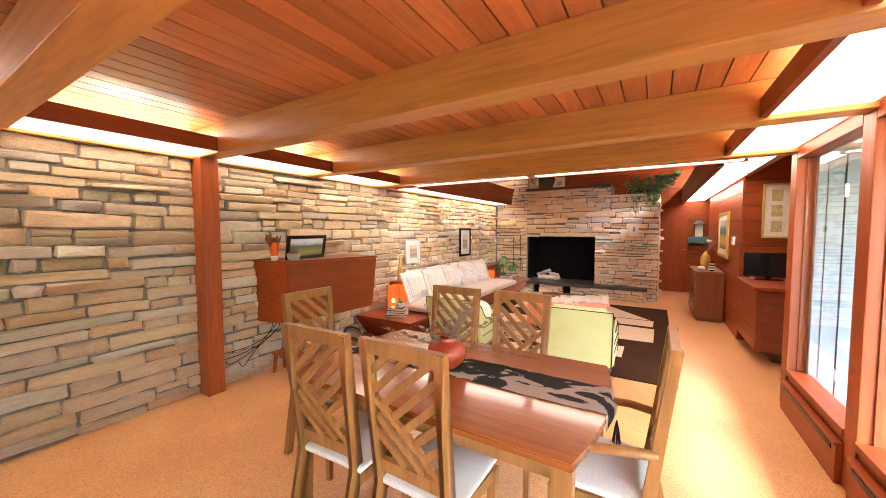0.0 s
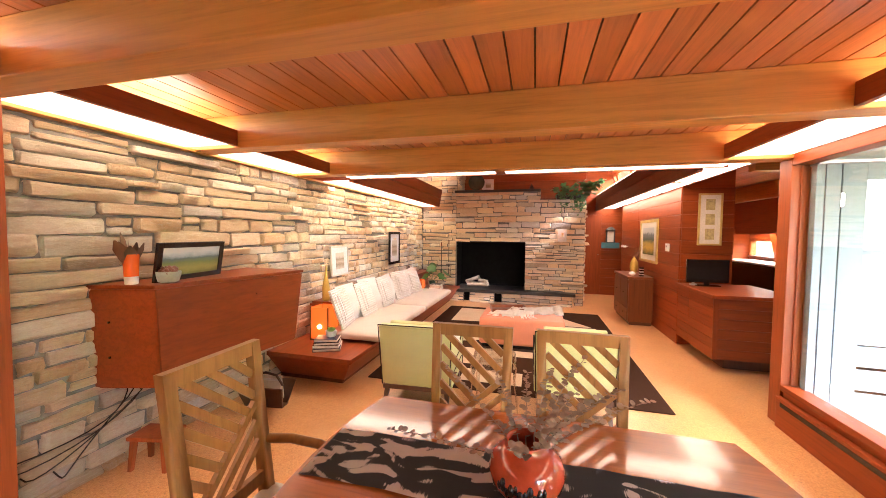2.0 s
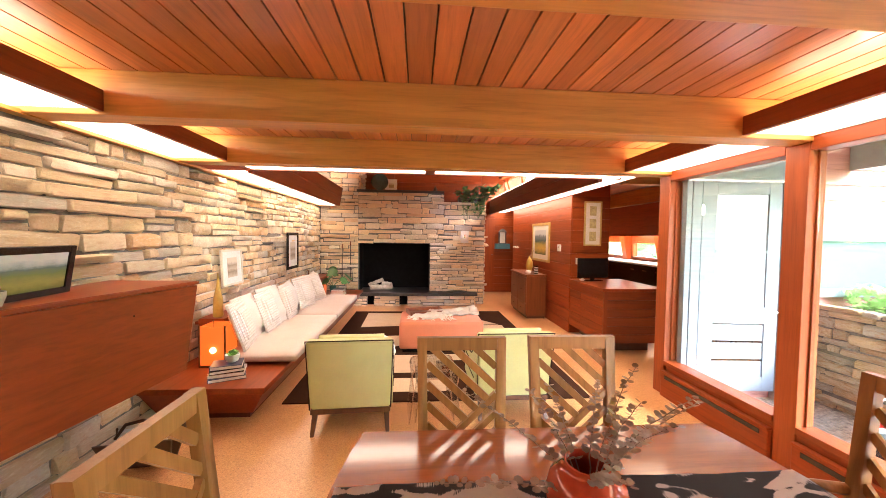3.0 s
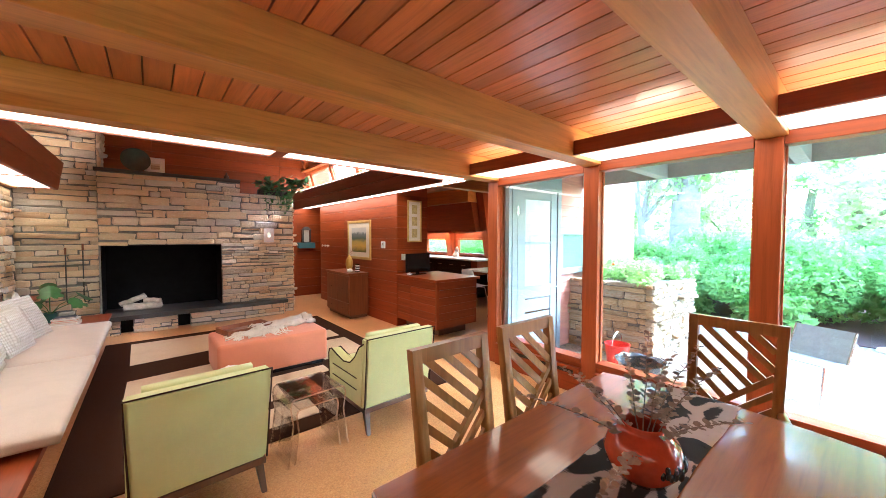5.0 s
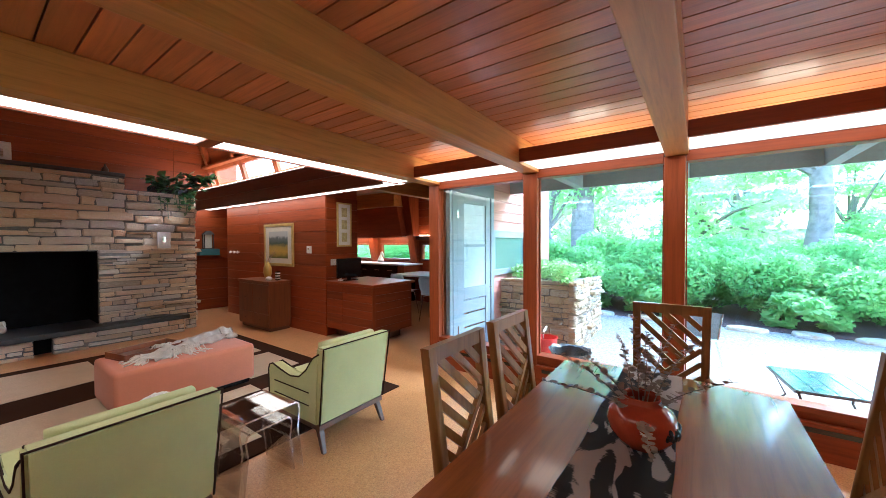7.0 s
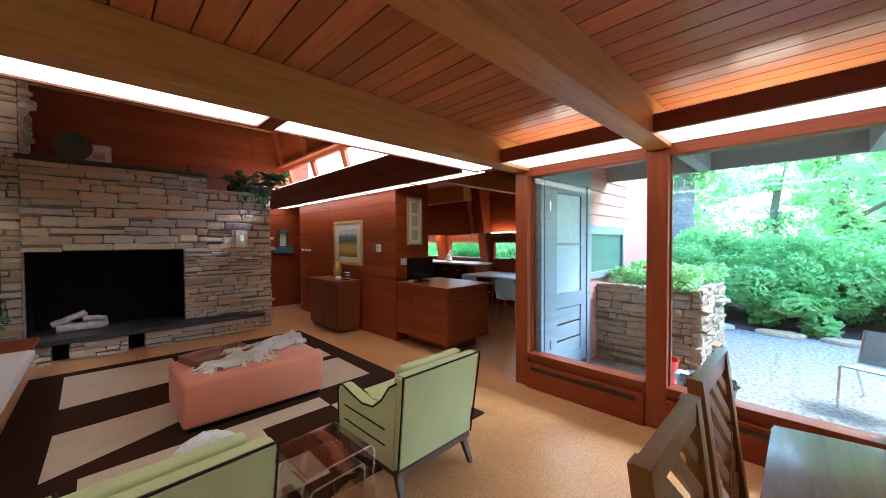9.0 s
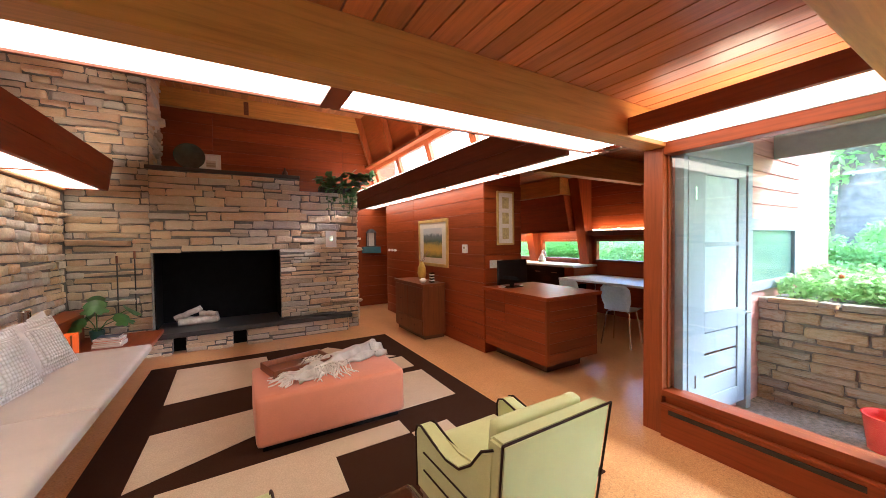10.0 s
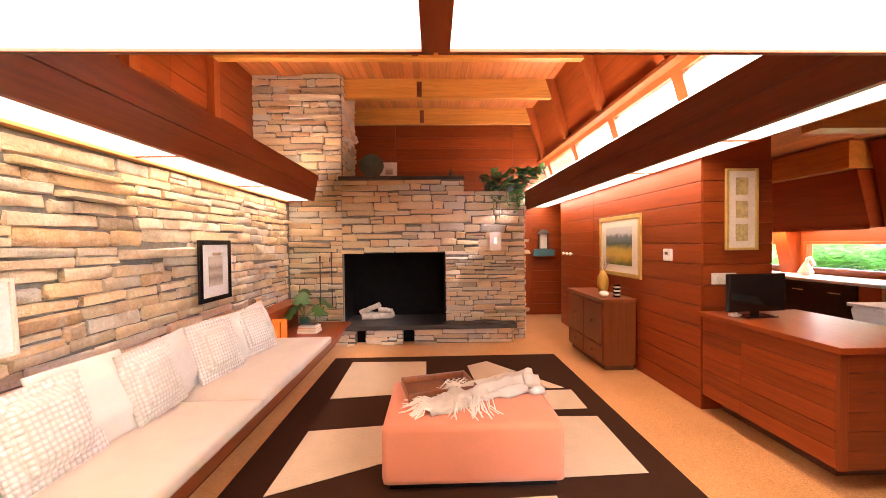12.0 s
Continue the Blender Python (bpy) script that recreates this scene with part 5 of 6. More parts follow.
chess = thing("chess_board", -0.972, 5.81, 0.334, "small black and cream chess board in the tray", "game board", turn=14)
part("base", box(-0.09, 0.09, -0.09, 0.09, 0, 0.01), M["oak_dark"], chess)
for i in range(8):
    for j in range(8):
        part("square", box(-0.088 + 0.022 * i, -0.066 + 0.022 * i, -0.088 + 0.022 * j, -0.066 + 0.022 * j, 0.0105, 0.013), M["black"] if (i + j) % 2 else M["paper"], chess)
throw = thing("throw_blanket", -0.865, 5.596, 0.32, "cream knitted throw with a fringe lying crumpled", "blanket", turn=0)
bm = bmesh.new()
rows = []
path = [Vector((0.46, 0.2)), Vector((0.34, 0.19)), Vector((0.2, 0.13)), Vector((0.06, 0.09)), Vector((-0.08, 0.01)), Vector((-0.2, -0.09)), Vector((-0.33, -0.14))]
for i in range(73):
    q = i / 72 * (len(path) - 1)
    k = min(int(q), len(path) - 2)
    p = path[k].lerp(path[k + 1], q - k)
    d = (path[k + 1] - path[k]).normalized()
    s = Vector((-d.y, d.x))
    w = 0.165 - 0.06 * (i / 72) + 0.02 * noise.noise(Vector((i * 0.11, 4, 0)))
    row = []
    for j in range(37):
        v = (j / 36 - 0.5) * 2
        fold = 0.5 + 0.5 * math.sin(v * 8 + 1.6 * math.sin(i * 0.09) + 2.2 * noise.noise(Vector((i * 0.06, v * 1.2, 7))))
        z = 0.006 + (0.09 - 0.045 * i / 72) * (1 - v * v) ** 0.5 * (0.4 + 0.6 * fold) + 0.022 * noise.noise(Vector((i * 0.16, v * 3.5, 2)))
        vv = v + 0.12 * noise.noise(Vector((i * 0.2, v * 0.5, 11)))
        row.append(bm.verts.new((p.x + s.x * vv * w, p.y + s.y * vv * w, max(0.003, z))))
    rows.append(row)
for a, b in zip(rows, rows[1:]):
    for j in range(36):
        bm.faces.new((a[j], a[j + 1], b[j + 1], b[j]))
bmesh.ops.solidify(bm, geom=bm.faces[:], thickness=0.005)
part("cloth", bm, M["throw"], throw, smooth="all")
rnd = random.Random(21)
for k in range(84):
    if k < 34:
        a = Vector((-0.31 + rnd.uniform(-0.02, 0.03), -0.13 + rnd.uniform(-0.09, 0.09), 0.03))
        d = Vector((-rnd.uniform(0.08, 0.17), rnd.uniform(-0.1, 0.08), 0))
    elif k < 66:
        a = Vector((-0.04 + rnd.uniform(-0.12, 0.12), -0.07 + rnd.uniform(-0.05, 0.05), 0.045))
        d = Vector((rnd.uniform(-0.09, 0.1), -rnd.uniform(0.12, 0.2), 0))
    else:
        a = Vector((-0.1 + rnd.uniform(-0.05, 0.1), 0.1 + rnd.uniform(-0.03, 0.05), 0.045))
        d = Vector((-rnd.uniform(0.05, 0.14), rnd.uniform(0.0, 0.09), 0))
    b = Vector((rnd.uniform(-0.025, 0.025), rnd.uniform(-0.025, 0.025), 0))
    pts = [a, a + d * 0.35 + Vector((0, 0, 0.012)), a + d * 0.7 + b + Vector((0, 0, -a.z + 0.012)), a + d + b * 0.3 + Vector((0, 0, -a.z + 0.006))]
    part("fringe", tube(pts, rnd.uniform(0.003, 0.0045), 5), M["throw"], throw)

throw.scale = (1.07, 1.07, 1.07)

# ---- fireplace things ----
logs = thing("fire_logs", -2.08, 8.9, 0.191, "pale birch logs stacked in the fireplace", "logs")
LOG = mottled("pale_log", (0.42, 0.35, 0.28), 0.9, 10, 0.4, relief=0.6)
for a, b, r in (((-0.24, -0.06, 0.05), (0.24, -0.03, 0.05), 0.052), ((-0.2, 0.08, 0.05), (0.26, 0.06, 0.05), 0.05), ((-0.28, 0.0, 0.1), (0.04, 0.02, 0.23), 0.042), ((0.02, 0.05, 0.14), (0.24, -0.02, 0.12), 0.045)):
    a, b = Vector(a), Vector(b)
    bm = tube([a.lerp(b, q / 6) + Vector((0, 0, 0.006 * math.sin(q * 2.3))) for q in range(7)], r, 12)
    for v in bm.verts:
        v.co += Vector((0, 0, 1)) * 0.008 * noise.noise(v.co * 22)
    part("log", bm, LOG, logs)
for x, l in ((-2.92, 0.72), (-2.74, 0.78)):
    tool = thing("fire_tool", x, FY + 0.02, 0.42, "slim iron fire tool hanging on the stones", "fire tool", "fire tools")
    part("shaft", tube([(0, 0, 0.06), (0, 0, l)], 0.008, 8), M["slab"], tool)
    part("grip", tube([(0, 0, l + 0.001), (0, 0, l + 0.1)], 0.013, 8), M["cabinet"], tool, "wooden grip")
    part("hook", tube([(0, 0, 0.06), (0.01, -0.01, 0.01), (0.045, -0.02, 0.0), (0.06, -0.02, 0.03)], 0.008, 8), M["slab"], tool)
dish = thing("hearth_dish", -0.36, 8.47, 0.191, "shallow dark metal dish on the hearth slab", "dish")
part("dish", lathe([(0.06, 0), (0.16, 0.012), (0.215, 0.026), (0.21, 0.03), (0.15, 0.018), (0.05, 0.008)], 36), material("pewter", (0.12, 0.12, 0.12), 0.3, 0.8), dish)
dish.scale = (1.0, 0.48, 1.0)
pl = thing("glass_plate", -2.12, 8.78, 2.456, "round dark iridescent glass plate on the mantel", "plate", turn=8)
bm = lathe([(0.01, 0), (0.1, 0.004), (0.185, 0.03), (0.19, 0.034), (0.18, 0.034), (0.09, 0.014), (0.01, 0.01)], 40)
bmesh.ops.transform(bm, matrix=pose(0, 0, 0.19, 82, 0, 0), verts=bm.verts)
part("plate", bm, mottled("dark_glass", (0.03, 0.055, 0.05), 0.08, 6, 0.6), pl)
part("red_spot", box(-0.015, 0.075, -0.03, -0.026, 0.2, 0.27, m=pose(0, 0, 0, -6, 18, 0)), M["orange"], pl, "red glass patch")
part("stand", box(-0.06, 0.06, -0.02, 0.05, 0, 0.012), M["black"], pl)
picture("white_print", pose(-1.88 * K, 8.98 * K, 2.456 * K, -8, 0, 0), 0.28, 0.3, 0.012, 0, (SKETCH, [(-0.05, 0.07, 0.09, 0.2)]), M["white"], "white framed print leaning on the mantel", "", M["white"])
ck = thing("mantel_figure", -0.86, 8.72, 2.456, "small dark bottle on the mantel slab", "ornament")
part("bottle", lathe([(0.035, 0), (0.045, 0.02), (0.04, 0.06), (0.014, 0.1), (0.012, 0.13)], 20), M["oak_dark"], ck)
card = thing("wall_plaque", -0.19, FY - 0.055, 1.3, "small white plaque with a drawn mark on a stone ledge", "plaque")
part("plate", box(-0.09, 0.09, -0.012, 0.0, 0, 0.27, 0.003), M["white"], card)
part("mark", box(-0.022, 0.026, -0.0135, -0.0125, 0.1, 0.19), M["steel"], card)
part("ledge_stone", box(-0.16, 0.17, -0.05, 0.03, -0.03, -0.001, 0.008), M["stone"], card)

pothos = thing("trailing_pothos", -0.02, 8.74, 2.23, "trailing pothos spilling over the fireplace top", "plant")
rnd = random.Random(14)
part("planter_box", box(-0.3, 0.3, -0.04, 0.16, 0, 0.1, 0.01), M["slab"], pothos)


def leaf_blade(bm, p, d, size, roll):
    side = d.cross(Vector((0, 0, 1))).normalized()
    up = side.cross(d)
    side = side * math.cos(roll) + up * math.sin(roll)
    nrm = side.cross(d)
    a = [p, p + d * size * 0.3 + side * size * 0.36, p + d * size * 0.65 + side * size * 0.3, p + d * size, p + d * size * 0.65 - side * size * 0.3, p + d * size * 0.3 - side * size * 0.36]
    m1, m2 = p + d * size * 0.35 - nrm * size * 0.07, p + d * size * 0.7 - nrm * size * 0.05
    v = [bm.verts.new(q) for q in a + [m1, m2]]
    for f in ((0, 6, 1), (1, 6, 7, 2), (2, 7, 3), (3, 7, 4), (4, 7, 6, 5), (5, 6, 0)):
        bm.faces.new([v[i] for i in f])


for k in range(19):
    x0 = rnd.uniform(-0.3, 0.4)
    tops = k < 9
    pts = [Vector((x0, 0.04, 0.08))]
    a = rnd.uniform(-0.6, 0.9)
    for s in range(1, 8):
        q = s / 7
        if tops:
            pts.append(Vector((x0 + 0.3 * q * a, -0.06 * q, 0.08 + (0.3 + 0.25 * x0) * q - 0.1 * q * q)))
        else:
            pts.append(Vector((x0 + 0.12 * q * a, -0.1 - 0.05 * q, 0.1 + 0.06 * math.sin(3 * q) - 0.55 * q * rnd.uniform(0.6, 1.0) * (0.6 + 0.1 * k % 0.5))))
    vine = part("vine", tube(pts, 0.004, 5), M["leaf"], pothos)
    bm = bmesh.new()
    for s in range(1, 8):
        for w in range(3 if tops else 2):
            d = Vector((rnd.uniform(-1, 1), rnd.uniform(-1, 0.2), rnd.uniform(-0.7, 0.5))).normalized()
            leaf_blade(bm, pts[s], d, rnd.uniform(0.09, 0.16) if tops else rnd.uniform(0.05, 0.09), rnd.uniform(-0.7, 0.7))
    part("leaves", bm, M["leaf"], pothos, smooth="all")

# ---- hall wall ----
chest = thing("chest", 1.005, 7.68, FLOOR, "dark wooden chest with doors and a lower drawer", "cabinet")
part("body", box(-0.19, 0.19, -0.52, 0.52, 0.06, 0.80, 0.004), M["cabinet"], chest)
part("top", box(-0.215, 0.192, -0.54, 0.54, 0.801, 0.84, 0.005), M["cabinet"], chest)
part("plinth", box(-0.16, 0.18, -0.49, 0.49, 0, 0.059), M["oak_dark"], chest)
for a, b, z0, z1 in ((-0.505, -0.005, 0.3, 0.78), (0.005, 0.505, 0.3, 0.78), (-0.505, -0.005, 0.085, 0.285), (0.005, 0.505, 0.085, 0.285)):
    d = part("door" if z0 > 0.2 else "drawer", box(-0.206, -0.1905, a, b, z0, z1, 0.004), M["cabinet"], chest)
    part("knob", lathe([(0.005, 0), (0.011, 0.01), (0.008, 0.018)], 12, at=(0, 0, 0)), M["oak_dark"], d).matrix_local = pose(-0.206 * K, (a + b) / 2 * K, (z0 + z1) / 2 * K, 0, -90, 0)
v = thing("disc_vase", 0.97, 7.5, 0.741, "flat round ochre pottery vase with bare twigs", "vase")
bm = lathe([(0.04, 0), (0.09, 0.05), (0.125, 0.13), (0.115, 0.22), (0.05, 0.295), (0.022, 0.31), (0.025, 0.325), (0.015, 0.32)], 32)
bmesh.ops.scale(bm, vec=(1, 0.55, 1), verts=bm.verts)
bmesh.ops.rotate(bm, cent=(0, 0, 0), matrix=Matrix.Rotation(1.2, 3, "Z"), verts=bm.verts)
part("body", bm, M["ochre"], v, smooth="all")
bm = bmesh.new()
rnd = random.Random(6)
for k in range(12):
    a = rnd.uniform(0, 6.28)
    p = [Vector((0, 0, 0.3))]
    for s in range(5):
        p.append(p[-1] + Vector((math.cos(a) * 0.035 + rnd.uniform(-0.02, 0.02), math.sin(a) * 0.035 + rnd.uniform(-0.02, 0.02), rnd.uniform(0.02, 0.06))))
    tube(p, 0.0022, 4, bm, 0.001)
part("twigs", bm, M["twig"], v)
s = thing("white_ball", 0.9, 7.33, 0.741, "smooth white oval stone on the chest", "ornament")
bm = bmesh.new()
bmesh.ops.create_uvsphere(bm, u_segments=20, v_segments=12, radius=0.05)
bmesh.ops.scale(bm, vec=(1.1, 1.1, 0.75), verts=bm.verts)
bmesh.ops.translate(bm, vec=(0, 0, 0.0375), verts=bm.verts)
part("stone", bm, M["white"], s, smooth="all")
s = thing("striped_stack", 1.04, 7.3, 0.741, "small black and white striped column on the chest", "ornament")
for k in range(7):
    part("layer", box(-0.03, 0.03, -0.03, 0.03, 0.022 * k, 0.022 * k + 0.0215, 0.002), M["black"] if k % 2 == 0 else M["white"], s)
picture("hill_painting", pose((EAST + 0.0) * K, 7.57 * K, 0.97 * K, 0, 0, -90), 0.98, 0.76, 0.05, 0, (HILLS, [(-0.31, 0.31, 0.14, 0.62)]), M["gilt"], "hill landscape painting in a gilt frame")
picture("triple_print", pose(1.575 * K, 6.198 * K, 1.32 * K, 0, 0, 0), 0.29, 0.72, 0.024, 0, (mottled("yellow_print", (0.52, 0.44, 0.20), 0.8, 30, 0.4), [(-0.055, 0.055, 0.08, 0.23), (-0.055, 0.055, 0.285, 0.435), (-0.055, 0.055, 0.49, 0.64)]),
        M["gilt"], "tall gilt frame with three small yellow prints", "", M["paper"])
th = thing("thermostat", EAST, 6.62, 1.21, "white wall thermostat on redwood boards", "thermostat")
part("plate", box(-0.03, 0.0, -0.055, 0.055, 0, 0.12, 0.008), M["white"], th)
part("dial", box(-0.033, -0.0301, -0.02, 0.02, 0.06, 0.09), M["steel"], th)
for k, (y, z) in enumerate(((9.1, 1.2), (9.25, 1.2), (9.42, 1.2))):
    kn = thing("wall_hook", EAST, y, z, "round white knob on the redwood wall", "hook", "wall knobs")
    bm = lathe([(0.012, 0), (0.012, 0.02), (0.03, 0.035), (0.024, 0.05)], 16)
    bmesh.ops.rotate(bm, cent=(0, 0, 0), matrix=Matrix.Rotation(-math.pi / 2, 3, "Y"), verts=bm.verts)
    part("knob", bm, M["white"], kn)
sw = thing("switch_plate", 1.42, 6.199, 1.02, "ivory double switch plate on the redwood pier", "switch")
part("plate", box(-0.11, 0.11, -0.014, 0, 0.0, 0.1, 0.004), M["paper"], sw)
for x in (-0.055, 0.0, 0.055):
    part("toggle", box(x - 0.008, x + 0.008, -0.026, -0.0145, 0.035, 0.065, 0.002), M["white"], sw)
sh = thing("wall_shelf", 1.1, BACK - 0.02, 1.12, "small teal wall shelf at the hall end", "shelf")
part("box", box(-0.2, 0.2, -0.16, 0, 0, 0.14, 0.004), mottled("teal_paint", (0.05, 0.16, 0.19), 0.5, 5, 0.2), sh)
la = thing("lantern", 1.1, BACK - 0.1, 1.262, "green-grey metal lantern with glass on the shelf", "lantern")
for sx in (-1, 1):
    for sy in (-1, 1):
        part("post", box(sx * 0.09 - 0.008, sx * 0.09 + 0.008, sy * 0.05 - 0.008, sy * 0.05 + 0.008, 0, 0.32), M["slab"], la)
part("base", box(-0.1, 0.1, -0.06, 0.06, 0, 0.014), M["slab"], la)
part("roof", prism([(-0.11, -0.07, 0.32), (0.11, -0.07, 0.32), (0.11, 0.07, 0.32), (-0.11, 0.07, 0.32)], [(-0.04, -0.03, 0.4), (0.04, -0.03, 0.4), (0.04, 0.03, 0.4), (-0.04, 0.03, 0.4)]), M["slab"], la)
part("glass", box(-0.082, 0.082, 0.03, 0.034, 0.014, 0.32), M["paper"], la)
dr = thing("door_hall", 0.62, BACK - 0.02, 0, "closed dark redwood door at the hall end", "door", kind="structure")
part("leaf", box(-0.3, 0.27, -0.03, 0, FLOOR + 0.01, 1.95, 0.004), M["red_z"], dr)
part("door_handle", lathe([(0.01, 0), (0.022, 0.02), (0.018, 0.04)], 14, at=(0, 0, 0)), M["steel"], dr).matrix_local = pose(0.2 * K, -0.03 * K, 0.95 * K, 90, 0, 0)

# ---- desk ----
desk = thing("desk_counter", 1.62, 5.66, 0, "redwood board counter at the end of the kitchen", "counter")
part("toe_kick", box(-0.22, 0.34, -0.36, 0.52, FLOOR, 0.049), M["oak_dark"], desk)
part("carcass", box(-0.395, 0.41, -0.52, 0.53, 0.05, 0.745), M["red_y"], desk)
part("top", box(-0.44, 0.46, -0.57, 0.535, 0.746, 0.785, 0.005), M["red_y"], desk, "polished redwood counter top")
# south, end and corner pieces in a darker redwood than the west boards
for k in range(6):
    z0, z1 = 0.054 + 0.115 * k, 0.166 + 0.115 * k
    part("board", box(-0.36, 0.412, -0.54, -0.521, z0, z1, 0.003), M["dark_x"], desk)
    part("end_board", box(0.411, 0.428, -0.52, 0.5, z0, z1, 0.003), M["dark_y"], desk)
    for a, b in ((-0.519, 0.12), (0.122, 0.5)):
        part("board", box(-0.411, -0.396, a, b, z0, z1, 0.003), M["red_y"], desk)
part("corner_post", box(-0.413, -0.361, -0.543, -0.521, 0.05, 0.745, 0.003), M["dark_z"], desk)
tv = thing("television", 1.465, 5.93, 0.786, "small black flat television on the counter", "television", turn=4)
part("base", box(-0.14, 0.14, -0.06, 0.06, 0, 0.012, 0.004), M["black"], tv)
part("neck", box(-0.03, 0.03, 0.0, 0.02, 0.012, 0.06), M["black"], tv)
part("case", box(-0.25, 0.25, -0.015, 0.02, 0.045, 0.35, 0.006), M["black"], tv)
part("screen", box(-0.238, 0.238, -0.0175, -0.0155, 0.058, 0.338), M["screen"], tv, "dark glossy screen")
ph = thing("phone_handset", 1.31, 5.95, 0.786, "small cordless phone in a white cradle", "telephone")
part("cradle", box(-0.035, 0.035, -0.03, 0.03, 0, 0.025, 0.006), M["white"], ph)
part("handset", box(-0.014, 0.014, -0.01, 0.01, 0.02, 0.15, 0.004, m=pose(0, 0, 0, -8, 6, 0)), M["paper"], ph)

# ---- kitchen ----
for y0, y1 in ((5.95, 7.09), (7.4, 8.54), (8.85, 9.99), (10.3, 11.44)):
    w = thing("kitchen_window", 4.7, y0, 0.93, "low kitchen window in a redwood frame", "window", "kitchen windows", "structure")
    n = y1 - y0
    for nm, a in (("frame", (0.001, 0.05, 0.0, 0.44)), ("frame", (n - 0.05, n - 0.001, 0.0, 0.44))):
        part(nm, box(-0.03, 0.06, a[0], a[1], a[2] + 0.001, a[3] - 0.001, 0.004), M["post"], w)
    part("head", box(-0.04, 0.06, 0.051, n - 0.051, 0.4, 0.439, 0.004), M["post"], w)
    part("window_sill", box(-0.08, 0.06, 0.051, n - 0.051, 0.001, 0.04, 0.004), M["dark_y"], w)
    part("latch", box(-0.06, -0.04, n / 2 - 0.05, n / 2 + 0.05, 0.041, 0.06, 0.003), M["steel"], w)
    part("pane", box(0.02, 0.026, 0.051, n - 0.051, 0.041, 0.399), M["glass"], w).visible_shadow = False
for y in (5.72, 7.16, 8.61, 10.06):
    q0, q1 = 4.62, 4.36
    bm = prism([(q0, y, 0.7), (4.699, y, 0.7), (4.699, y + 0.2, 0.7), (q0, y + 0.2, 0.7)], [(q1 - 0.12, y - 0.02, 2.6), (4.699, y - 0.02, 2.6), (4.699, y + 0.22, 2.6), (q1 - 0.12, y + 0.22, 2.6)], 0.003)
    tagged(part("kitchen_pilaster", bm, M["red_z"], None), "slanting redwood pilaster between the kitchen windows", "post", "kitchen pilasters", "structure")
we = bpy.data.objects["wall_kitchen_east"]
boards(we, "y", 4.25, 7.14, 1.62, 2.6, 4.66, -1, M["red_y"], 0.2)
ws = thing("window_ledge", 4.62, 5.92, 1.45, "redwood ledge above the kitchen window", "shelf")
part("board", box(-0.1, 0.075, 0.0, 1.22, 0, 0.1, 0.004), M["dark_y"], ws)
# made-up strip on the ledge, added to brighten the kitchen
st2 = thing("ledge_light", 4.6, 6.0, 1.551, "slim warm strip added on the window ledge to brighten the kitchen", "lamp")
part("strip", box(-0.03, 0.0, 0.0, 1.05, 0, 0.015), M["strip"], st2)
pk = thing("puck_light", 4.56, 6.5, 1.551, "small warm uplight on the window ledge", "lamp")
part("can", lathe([(0.03, 0), (0.035, 0.02), (0.03, 0.025)], 16), M["white"], pk)
part("bulb", lathe([(0.025, 0.026), (0.02, 0.034)], 16), M["bulb"], pk, "glowing bulb")
uc = thing("upper_cabinet", 4.3, 8.0, 1.55, "dark redwood kitchen cabinet above the counter", "cabinet")
part("body", prism([(-0.02, -0.62, 0), (0.39, -0.62, 0), (0.39, 3.3, 0), (-0.02, 3.3, 0)], [(-0.2, -0.62, 0.72), (0.39, -0.62, 0.72), (0.39, 3.3, 0.72), (-0.2, 3.3, 0.72)], 0.003), M["red_y"], uc)
part("strip_light", box(0.0, 0.05, -0.55, 3.2, -0.02, -0.002), M["strip"], uc, "warm strip light")
part("valance", box(-0.03, -0.021, -0.62, 3.3, -0.03, 0.02), M["red_y"], uc)
tagged(part("kitchen_bulkhead", box(4.0, 4.69, 7.38, 11.4, 2.28, 2.62), M["beam_y"], None), "orange wood bulkhead above the cabinets", "bulkhead", kind="structure")
tagged(part("kitchen_beam", box(1.9, 4.69, 5.84, 5.99, 2.28, 2.62, 0.005), M["beam"], None), "golden wood beam across the kitchen", "beam", kind="structure")
ct = thing("kitchen_counter", 4.33, 7.9, 0, "white kitchen worktop on a black cabinet", "counter")
part("top", box(-0.36, 0.36, -0.86, 3.5, 0.83, 0.87, 0.008), M["white"], ct, "white worktop")
part("cabinet", box(-0.32, 0.36, -0.6, 3.5, FLOOR, 0.829), M["black"], ct)
part("end_panel", box(-0.32, 0.36, -0.84, -0.62, 0.5, 0.829), M["red_x"], ct)
for k in range(4):
    part("handle", box(-0.345, -0.322, -0.45 + 0.45 * k, -0.3 + 0.45 * k, 0.7, 0.715, 0.003), M["steel"], ct)
fc = thing("white_faucet", 4.35, 8.2, 0.871, "curved white faucet and swan-shaped ornament", "faucet")
part("spout", tube([(0, 0, 0), (0, 0, 0.16), (-0.02, -0.04, 0.25), (-0.05, -0.1, 0.27), (-0.07, -0.16, 0.22), (-0.07, -0.18, 0.15)], 0.022, 10), M["white"], fc)
part("body", lathe([(0.07, 0), (0.09, 0.05), (0.05, 0.14), (0.02, 0.2)], 20), M["white"], fc)
kt = thing("kitchen_table", 4.0, 6.0, 0, "long white kitchen table below the window", "table")
part("top", box(-0.42, 0.6, -1.0, 1.05, 0.64, 0.675, 0.006), M["white"], kt)
for x in (-0.3, 0.5):
    for y in (-0.9, 0.95):
        part("leg", lathe([(0.02, FLOOR), (0.02, 0.639)], 12, at=(x, y, 0)), M["steel"], kt)


